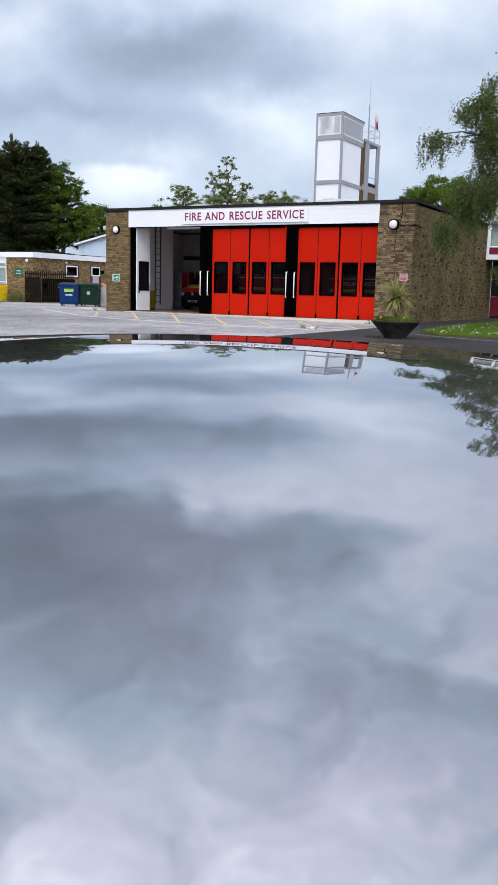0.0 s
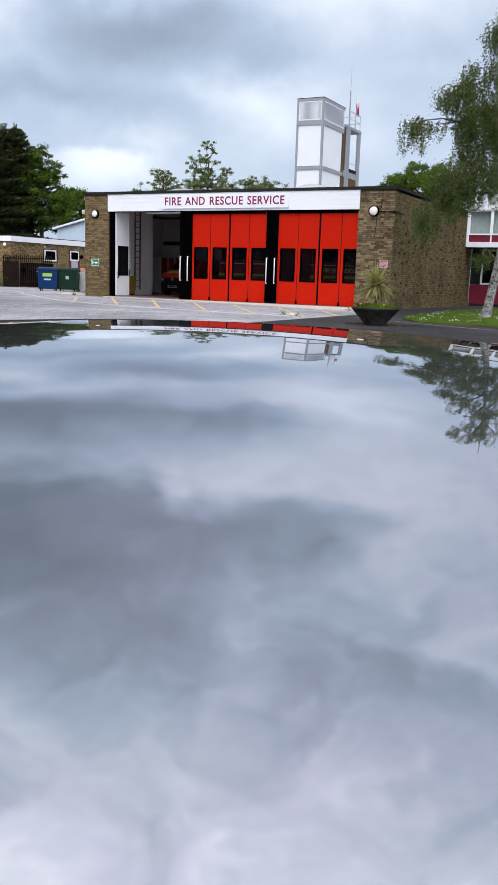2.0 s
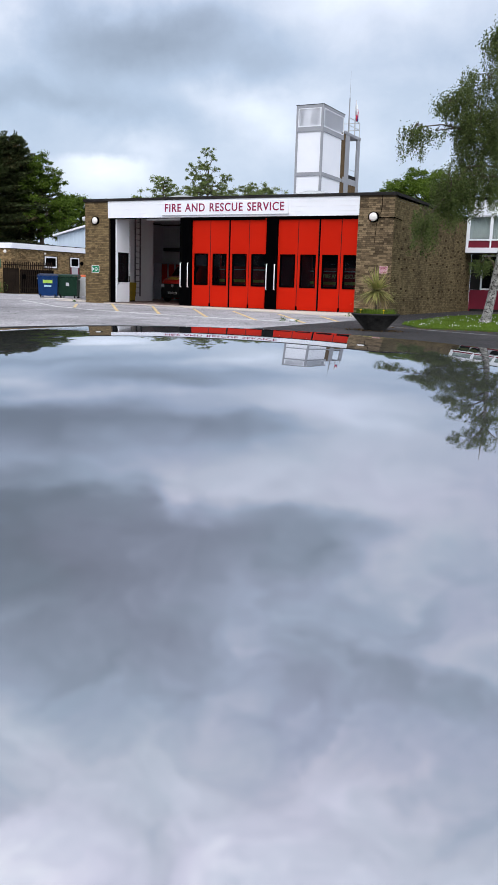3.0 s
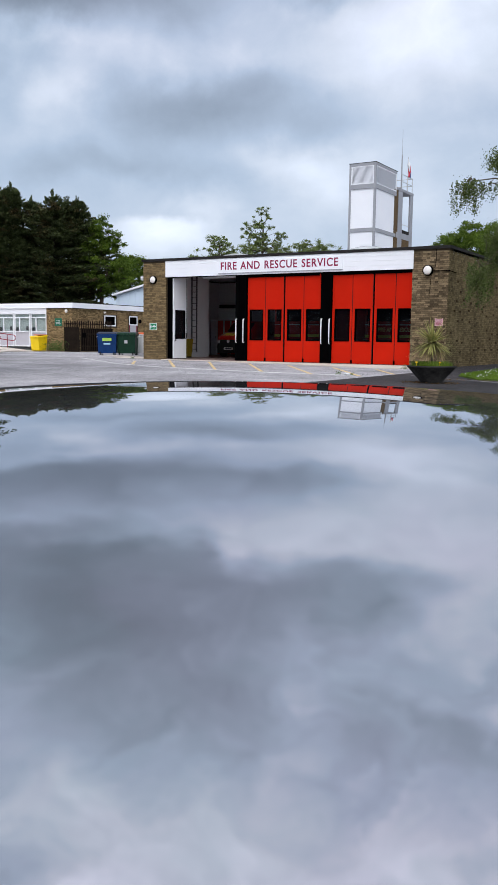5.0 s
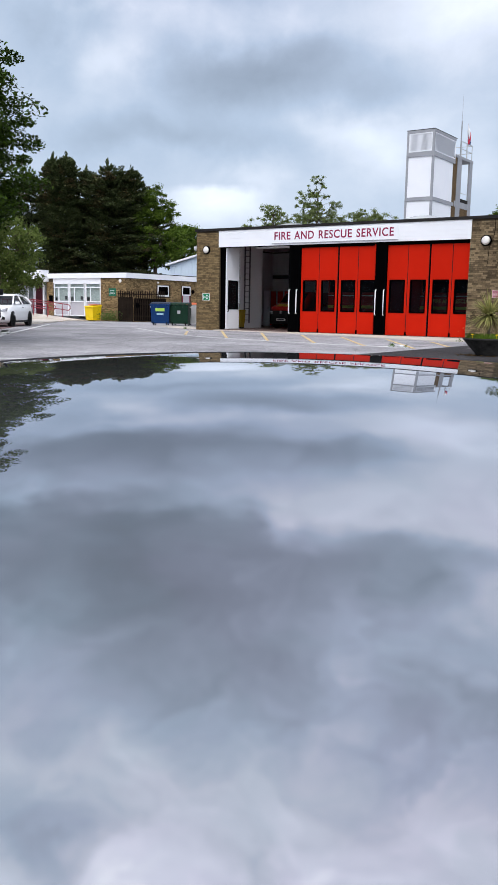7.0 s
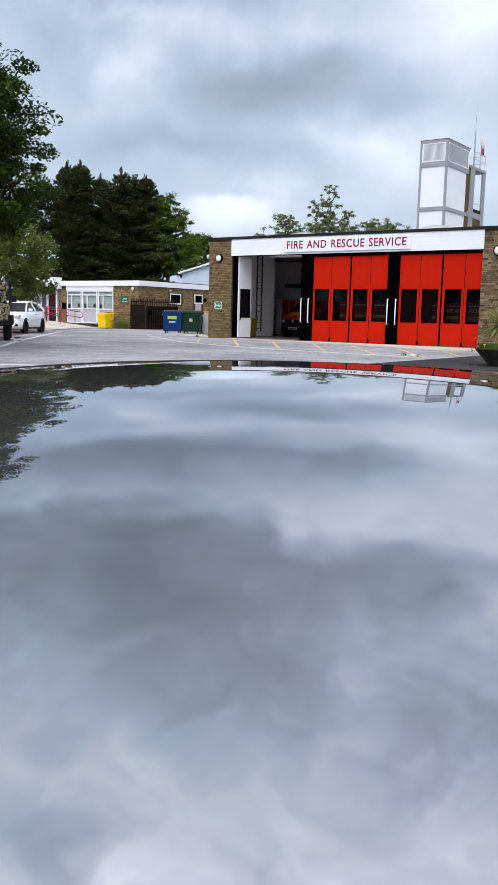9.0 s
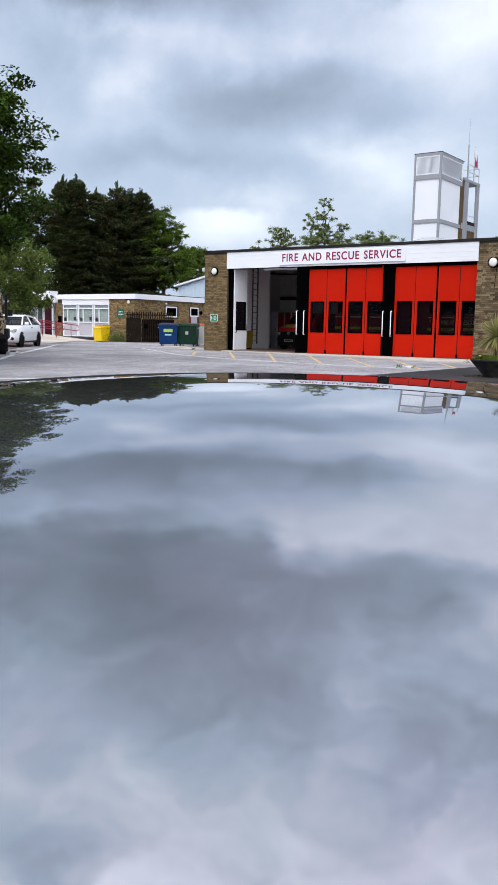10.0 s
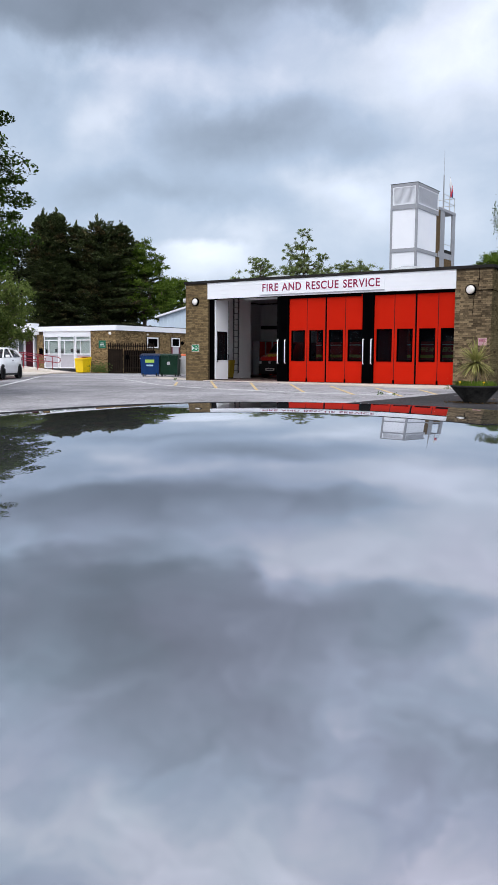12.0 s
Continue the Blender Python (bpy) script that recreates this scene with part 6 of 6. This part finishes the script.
def conifer(name, at, height, radius, label, seed, low=1.0, count=340, spires=1):
    """A dense conifer: tiers of drooping boughs that carry flat sprays."""
    rng = np.random.default_rng(seed)
    tree = thing(name, (at[0], at[1], 0), 0, label, "tree", "trees")
    bm = bmesh.new()
    tube(bm, [(0, 0, 0), (0, 0, height * 0.45), (0, 0, height * 0.8)], [0.30, 0.16, 0.02], 8)
    part("trunk", bm, DARK_BARK, tree)
    sprays = []
    bm = bmesh.new()

    def bough(root, tip, wide, m, lift):
        """A flat fan of feathery sprays that turn up at their ends."""
        d = (tip - root) / np.linalg.norm(tip - root)
        s = np.cross(d, np.array([0, 0, 1.0])) + 1e-6
        s /= np.linalg.norm(s)
        t = rng.uniform(0.08, 1.0, m) ** 0.8
        w = np.sin(np.clip(t, 0, 1) * 2.6 + 0.3) * wide
        c = root + (tip - root) * t[:, None] + s * (rng.uniform(-1, 1, m) * w)[:, None] + np.array([0, 0, 1.0]) * (rng.normal(0, 0.05, m) + lift * t * t)[:, None]
        dirs = d * rng.uniform(0.4, 1, (m, 1)) + s * rng.normal(0, 0.45, (m, 1)) + np.array([0, 0, 1.0]) * rng.normal(0.10 + 0.5 * lift, 0.22, (m, 1))
        dirs /= np.linalg.norm(dirs, axis=1, keepdims=True)
        side = np.cross(dirs, rng.normal(size=(m, 3)) * 0.55 + np.array([0, 0, 1.0]))
        side /= np.linalg.norm(side, axis=1, keepdims=True)
        L = rng.uniform(0.07, 0.19, (m, 1))
        sprays.append(np.stack([c - dirs * L, c + side * L * 0.34, c + dirs * L, c - side * L * 0.34], 1))

    for i in range(count):
        f = rng.uniform(0, 1) ** 0.9
        z = low + (height - low) * 0.94 * f
        reach = radius * (1 - f ** 3.2) ** 0.7 * rng.uniform(0.55, 1.1) + 0.35
        az = rng.uniform(0, 2 * np.pi)
        reach *= 0.95 + 0.6 * noise.noise((math.cos(az) * 1.5 + seed, math.sin(az) * 1.5, z * 0.45))
        d = np.array([np.cos(az), np.sin(az), 0])
        root = np.array([0, 0, z]) + d * reach * 0.1
        tip = d * reach + np.array([0, 0, z + reach * rng.uniform(-0.08, 0.14) + 0.5 * f])
        if i % 5 == 0:
            tube(bm, [root, (root + tip) / 2 + np.array([0, 0, 0.05]), tip], [0.06, 0.04, 0.012], 5)
        bough(root, tip, rng.uniform(0.45, 1.05), int(110 + 120 * reach / radius), rng.uniform(-0.10, 0.22))
    # upright feathery leaders along the top
    for i in range(spires):
        a, o = rng.uniform(0, 2 * np.pi), radius * 0.72 * rng.uniform(0, 1) ** 0.6 if i else 0.0
        base = np.array([np.cos(a) * o, np.sin(a) * o, height * rng.uniform(0.80, 0.88) - 0.35 * o])
        top = height - 0.6 * o * rng.uniform(0.7, 1.2) - (rng.uniform(0.5, 1.2) if i else 0.15)
        n = max(3, int((top - base[2]) / 0.13))
        for k in range(n):
            g = k / n
            b = base + np.array([0, 0, (top - base[2]) * g])
            e = rng.uniform(0, 2 * np.pi)
            r = (1.02 - g) ** 0.8 * 0.95 * rng.uniform(0.4, 1.1)
            bough(b, b + np.array([np.cos(e) * r, np.sin(e) * r, 0.25 + 0.25 * g]), 0.10, 26, 0.15)
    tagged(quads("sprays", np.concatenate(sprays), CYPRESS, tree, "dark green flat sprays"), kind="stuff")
    tagged(part("branchwork", bm, DARK_BARK, tree), kind="stuff")
    return tree


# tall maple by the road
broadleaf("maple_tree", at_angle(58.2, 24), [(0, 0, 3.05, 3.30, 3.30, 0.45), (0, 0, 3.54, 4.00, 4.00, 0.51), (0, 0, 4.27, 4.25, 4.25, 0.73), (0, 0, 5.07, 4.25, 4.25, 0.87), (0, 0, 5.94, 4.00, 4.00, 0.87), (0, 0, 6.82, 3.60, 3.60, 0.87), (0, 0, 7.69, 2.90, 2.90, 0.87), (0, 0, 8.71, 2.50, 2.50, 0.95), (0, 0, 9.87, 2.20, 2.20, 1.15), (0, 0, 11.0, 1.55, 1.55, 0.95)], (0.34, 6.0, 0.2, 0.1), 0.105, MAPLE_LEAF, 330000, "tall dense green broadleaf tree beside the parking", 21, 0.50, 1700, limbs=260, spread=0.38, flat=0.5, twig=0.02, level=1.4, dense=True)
# light willow-like shrub behind the cars
broadleaf("willow_shrub", at_angle(51.8, 47), [(0, 0, 3.1, 3.3, 3.3, 2.2), (0.5, 0.7, 4.3, 2.6, 2.6, 1.5)], (0.16, 2.6, 0.1, 0.0), 0.12, WILLOW_LEAF, 64000, "light grey-green willow shrub by the offices", 22, 0.56, 230, flat=0.85, level=0.4)
# conifers behind the offices
for az, far, h, r, sd in ((47.4, 84, 14.8, 1.9, 30), (46.6, 84, 15.0, 2.4, 31), (45.3, 88, 14.5, 4.0, 32), (43.9, 84, 14.5, 4.4, 33), (42.4, 85, 14.1, 3.3, 34), (48.8, 86, 13.3, 3.6, 35), (44.7, 91, 14.2, 4.2, 36), (43.0, 89, 14.4, 3.6, 37)):
    conifer("cypress_tree", at_angle(az, far), h, r, "dark dense conifer behind the offices", sd, count=340 if far < 86 else 230)
# broadleaf trees further back
broadleaf("oak_tree", at_angle(41.0, 84), [(-0.2, 0, 7.6, 2.3, 2.3, 3.2), (0.1, 0.1, 11.4, 1.2, 1.2, 1.2), (1.1, 0.6, 10.0, 1.2, 1.2, 1.1), (-0.9, -0.5, 10.4, 1.1, 1.1, 1.4), (2.0, 1.1, 7.4, 1.6, 1.6, 1.7)], (0.3, 6.5, 0.2, 0.2), 0.16, OAK_LEAF, 62000, "green oak tree behind the shed", 41, 0.60, 230, spread=0.6, flat=0.6, level=1.3)
broadleaf("oak_tree", at_angle(38.6, 92), [(0, 0, 6.8, 3.2, 3.2, 3.0), (1.8, 0.9, 8.0, 1.9, 1.9, 1.6), (-1.2, -0.6, 8.7, 1.5, 1.5, 1.3)], (0.3, 5.5, 0.2, 0.2), 0.16, OAK_LEAF, 72000, "green oak tree behind the shed", 42, 0.64, 260, spread=0.6, flat=0.6, level=1.3)
broadleaf("oak_tree", at_angle(36.6, 96), [(0, 0, 6.8, 2.6, 2.6, 2.6), (0.8, 0.4, 8.4, 1.5, 1.5, 1.2)], (0.3, 5.0, 0.2, 0.2), 0.16, OAK_LEAF, 44000, "green oak tree beyond the station roof", 43, 0.64, 160, spread=0.6, flat=0.6, level=1.3)
broadleaf("ash_tree", at_angle(33.2, 78), [(0, 0, 9.0, 1.35, 1.35, 1.6), (0.1, 0, 7.6, 1.6, 1.6, 1.2)], (0.11, 9.4, 0.1, 0.1), 0.105, ASH_LEAF, 19000, "thin open-crowned ash tree behind the station", 51, 0.32, 170, spread=0.7, flat=0.65, twig=0.011)
broadleaf("ash_tree", at_angle(30.3, 78), [(0, 0, 8.6, 2.6, 2.6, 1.5), (-0.3, -0.1, 10.6, 1.5, 1.5, 1.7), (0.1, 0.1, 12.0, 0.85, 0.85, 0.95), (1.5, 0.9, 10.3, 0.7, 0.7, 0.5), (-1.3, -0.8, 10.6, 0.5, 0.5, 1.0)], (0.15, 10.6, 0.1, 0.1), 0.105, ASH_LEAF, 30000, "thin open-crowned ash tree behind the station", 52, 0.32, 270, spread=0.7, flat=0.65, twig=0.013)
for az, h, sd in ((34.6, 9.2, 53), (28.9, 10.1, 54), (27.6, 10.4, 55), (26.5, 10.5, 56), (31.9, 9.6, 57), (25.3, 9.8, 58)):
    broadleaf("ash_tree", at_angle(az, 80), [(0, 0, h - 2.0, 1.6, 1.6, 1.9)], (0.12, h - 1.0, 0.0, 0.1), 0.105, ASH_LEAF, 16000, "low leafy ash tree behind the station", sd, 0.40, 120, spread=0.7, flat=0.65, twig=0.011)
broadleaf("oak_tree", at_angle(16.9, 74), [(0, 0, 7.0, 3.9, 3.9, 3.4), (0.7, 0.3, 9.0, 2.9, 2.9, 2.0)], (0.4, 6.0, 0.2, 0.2), 0.15, OAK_LEAF, 85000, "rounded green oak tree behind the station", 61, 0.68, 300, flat=0.6)


def birch(at, seed):
    """A weeping birch: a leaning pale trunk, arching limbs and hanging clumps of small leaves."""
    rng = np.random.default_rng(seed)
    tree = thing("birch_tree", (at[0], at[1], 0), 0, "weeping silver birch with pale bark on the lawn", "tree", "trees")
    tree.scale = (0.945, 0.945, 0.945)
    right = np.array([ASIDE.x, ASIDE.y, 0.0])
    away = np.array([AHEAD.x, AHEAD.y, 0.0])
    up = np.array([0, 0, 1.0])

    def spine(z):
        return right * (0.85 * (z / 6.0) ** 0.9) + up * z

    bm = bmesh.new()
    zs = (0.0, 0.12, 0.35, 1.2, 2.6, 4.5, 7.0, 9.5, 12.0, 14.0)
    tube(bm, [spine(z) for z in zs], [0.26, 0.19, 0.155, 0.135, 0.125, 0.11, 0.09, 0.06, 0.035, 0.012], 12)
    part("trunk", bm, BIRCH_BARK, tree, "pale flaking bark", True)
    # parts of the crown: across, away, up, radii, number of twigs, lowest leaf, longest hanging strand
    lobes = [(-1.45, -0.2, 4.3, 0.65, 0.8, 0.55, 20, 2.75, 1.3), (-2.15, -0.3, 3.35, 0.40, 0.5, 0.30, 10, 2.1, 1.2), (-0.1, 0.0, 8.5, 0.5, 0.5, 0.45, 10, 7.2, 0.8), (0.2, 0.0, 9.2, 0.5, 0.5, 0.4, 8, 7.6, 0.8), (-0.6, 0.0, 4.6, 1.0, 1.1, 0.8, 40, 3.3, 1.0),
             (-0.7, 0.0, 6.2, 0.85, 0.9, 0.7, 34, 4.6, 1.1), (-1.45, 0.0, 6.75, 0.6, 0.6, 0.42, 17, 6.1, 0.5), (0.7, 0.1, 6.2, 1.3, 1.4, 1.2, 52, 3.6, 1.2),
             (-0.45, 0.0, 7.5, 0.8, 0.8, 0.5, 16, 6.2, 0.9), (1.0, 0.0, 8.2, 1.2, 1.2, 0.9, 29, 4.5, 1.2), (1.6, 0.2, 9.8, 1.2, 1.3, 1.1, 16, 5.5, 1.2),
             (2.3, 0.0, 11.8, 1.2, 1.3, 1.5, 22, 6.5, 1.2), (0.8, 0.0, 10.5, 0.8, 0.8, 0.7, 9, 8.0, 1.0), (1.2, 0.0, 12.2, 0.9, 0.9, 0.9, 14, 9.0, 1.0), (2.9, 0.3, 6.0, 1.5, 1.6, 1.9, 66, 3.5, 1.3), (-0.2, 0.1, 1.95, 0.22, 0.25, 0.16, 5, 1.35, 0.4),
             (-2.75, -0.1, 5.95, 0.45, 0.25, 0.06, 9, 4.9, 1.0), (-2.05, 0.0, 5.9, 0.12, 0.12, 0.22, 2, 5.35, 0.45)]
    pos, limb = [], bmesh.new()
    for cx, cy, cz, rx, ry, rz, n, floor_z, hang in lobes:
        c = right * cx + away * cy + up * cz
        low = cz < 4.4 and cx < -1
        b = spine(4.4 if low else max(1.6, cz - (1.3 if cx > -2 else 0.4)))
        knee = (b + c) / 2 + up * (0.9 if low else 0.45 if cx > -2 else 0.25)
        tube(limb, [b, b * 0.4 + knee * 0.6, knee * 0.5 + c * 0.5 + up * 0.1, c], [0.045, 0.035, 0.022, 0.012], 6)
        for k in range(n):
            d = rng.normal(size=3)
            d *= rng.uniform(0.2, 1.0) ** 0.5 / np.linalg.norm(d)
            p = c + right * d[0] * rx + away * d[1] * ry + up * d[2] * rz
            p[2] = max(p[2], floor_z + 0.2)
            if k % 2 == 0:
                mid = (c + p) / 2 + up * 0.12 + right * rng.normal(0, 0.08)
                tube(limb, [c, mid, p], [0.016, 0.011, 0.004], 4)
            m = int(rng.uniform(60, 150) * (0.07 if cx < -1.9 else 1))
            pos.append(p + np.clip(rng.normal(0, 1, (m, 3)), -1.8, 1.8) * rng.uniform(0.10, 0.20) * np.array([1, 1, 0.8]))
            for strand in range(4):
                q = p + (right * rng.uniform(-1, 1) + away * rng.uniform(-1, 1)) * 0.26
                L = min(rng.uniform(0.3, 1.0) * hang, max(q[2] - floor_z, 0.15))
                bend = rng.normal(0, 0.10)
                m = int(120 * L + 6)
                f = rng.uniform(0, 1, m)[:, None] ** 0.9
                pos.append(q - up * L * f + right * bend * f * f + np.clip(rng.normal(0, 0.04, (m, 3)), -0.08, 0.08) * (0.6 + 0.9 * f))
                if strand < 2:
                    tube(limb, [q, q - up * L * 0.5 + right * bend * 0.25, q - up * L * 0.95 + right * bend * 0.9], [0.005, 0.004, 0.002], 3)
    pos = np.concatenate(pos)
    tagged(quads("crown", leaves(rng, pos, 0.054, 0.036, 0.7, 0.2), BIRCH_LEAF, tree, "hanging clumps of small leaves"), kind="stuff")
    tagged(part("branchwork", limb, BARK, tree), kind="stuff")


birch((18.92, -4.7), 71)

# weeds along joints and walls
rng = np.random.default_rng(81)
for x, y, z, n, s in ((14.2, -9.2, 0.0, 34, 0.085), (14.75, -9.4, 0.0, 22, 0.07), (-15.7, 10.3, 0.06, 500, 0.5), (-15.3, 10.5, 0.06, 300, 0.4), (-22.0, 8.0, 0.0, 120, 0.3), (-0.5, -0.2, 0.0, 60, 0.075), (14.0, -3.4, 0.0, 40, 0.09)):
    w = thing("weed_clump", (x, y, z), 0, "small green weeds at the edge of the paving", "weeds")
    c = np.abs(rng.normal(0, 1, (n, 3))) * np.array([1, 1, 1.3]) * s * 0.55
    c[:, :2] *= rng.choice([-1, 1], (n, 2))
    tagged(quads("leaves", leaves(rng, c + np.array([0, 0, 0.02]), 0.10 if s > 0.1 else 0.06, 0.04 if s > 0.1 else 0.022, -0.5), WEED, w), kind="stuff")

# dead leaves and soil that have gathered round the planter's foot and along the lawn
rng = np.random.default_rng(84)
a, r = rng.uniform(0, 2 * np.pi, 420), 0.26 + np.abs(rng.normal(0, 0.16, 420))
p = np.stack([17.83 + r * np.cos(a) * 1.3, -11.78 + r * np.sin(a), np.full(420, 0.018)], 1)
f = rng.uniform(0, 1, 260)
q = np.stack([17.4 + 4.0 * f, -9.75 - 0.15 * f + rng.normal(0, 0.25, 260), np.full(260, 0.018)], 1)
DEAD_LEAF = foliage("dead_brown_leaves", (0.03, 0.02, 0.010), (0.16, 0.10, 0.045), 0.05)
tagged(quads("leaf_litter", leaves(rng, np.concatenate([p, q]), 0.05, 0.03, 0.0, 4.0), DEAD_LEAF), "dead brown leaves round the planter and lawn edge", "leaf litter", kind="stuff")

litter = thing("paper_litter", (14.5, -9.25, 0.008), 20, "crumpled white paper scrap on the tarmac", "litter")
rng = random.Random(83)
bm = bmesh.new()
bmesh.ops.create_icosphere(bm, subdivisions=2, radius=0.075)
for v in bm.verts:
    v.co = Vector((v.co.x * 1.3, v.co.y * 0.9, v.co.z * 0.55 + 0.035)) * rng.uniform(0.75, 1.15)
    v.co.z = max(v.co.z, 0.0)
part("paper", bm, WHITE_BIN, litter)

# ---- brick courses of the station and the offices ----
brick_face(pillar_right, (FASCIA_R, 0, 0), (1, 0, 0), (0, -1, 0), W - FASCIA_R, TOP, 91, picked=300)
brick_face(side_right, (W, 0, 0), (0, 1, 0), (1, 0, 0), 12.9, TOP, 92, material=SIDE_BRICK)
# darker header bricks that stand out of the side wall
rng = random.Random(97)
shared = None
for j in range(9):
    for i in range(13):
        y, z = 0.6 + i * 0.95 + (0.45 if j % 2 else 0.0) + rng.uniform(-0.22, 0.22), 0.53 + 0.075 * (j * 5 + rng.choice((0, 1, 1, 2)))
        if y > 12.4 or z > 4.1 or rng.random() < (0.2 if j < 6 else 0.5):
            continue
        if shared is None:
            bm = bmesh.new()
            box(bm, -0.02, 0.055, -0.052, 0.052, 0, 0.075)
            bmesh.ops.recalc_face_normals(bm, faces=bm.faces)
            shared = bpy.data.meshes.new("header_brick")
            bm.to_mesh(shared)
            bm.free()
            shared.materials.append(DARK_HEADER)
        ob = new("header_brick", shared)
        ob.parent = side_right
        ob.location = (W, y, z)
brick_face(pillar_left, (0, 0, 0), (1, 0, 0), (0, -1, 0), FASCIA_L, TOP, 93, picked=120, material=PIER_BRICK)
brick_face(corner_wall, (-16.9, KY, 0), (1, 0, 0), (0, -1, 0), 2.3, 2.88, 94, material=OFFICE_BRICK)
brick_face(strip_wall, (-22.25, KY, 0), (1, 0, 0), (0, -1, 0), 0.7, 2.66, 95, material=OFFICE_BRICK)
brick_face(flank_wall, (KX, KY, 0), (0, 1, 0), (1, 0, 0), 9.0, 2.88, 96, material=OFFICE_BRICK, skip=lambda u, z: (3.1 < u < 4.5 and 1.65 < z < 2.5) or (5.8 < u < 6.9 and z < 2.5))
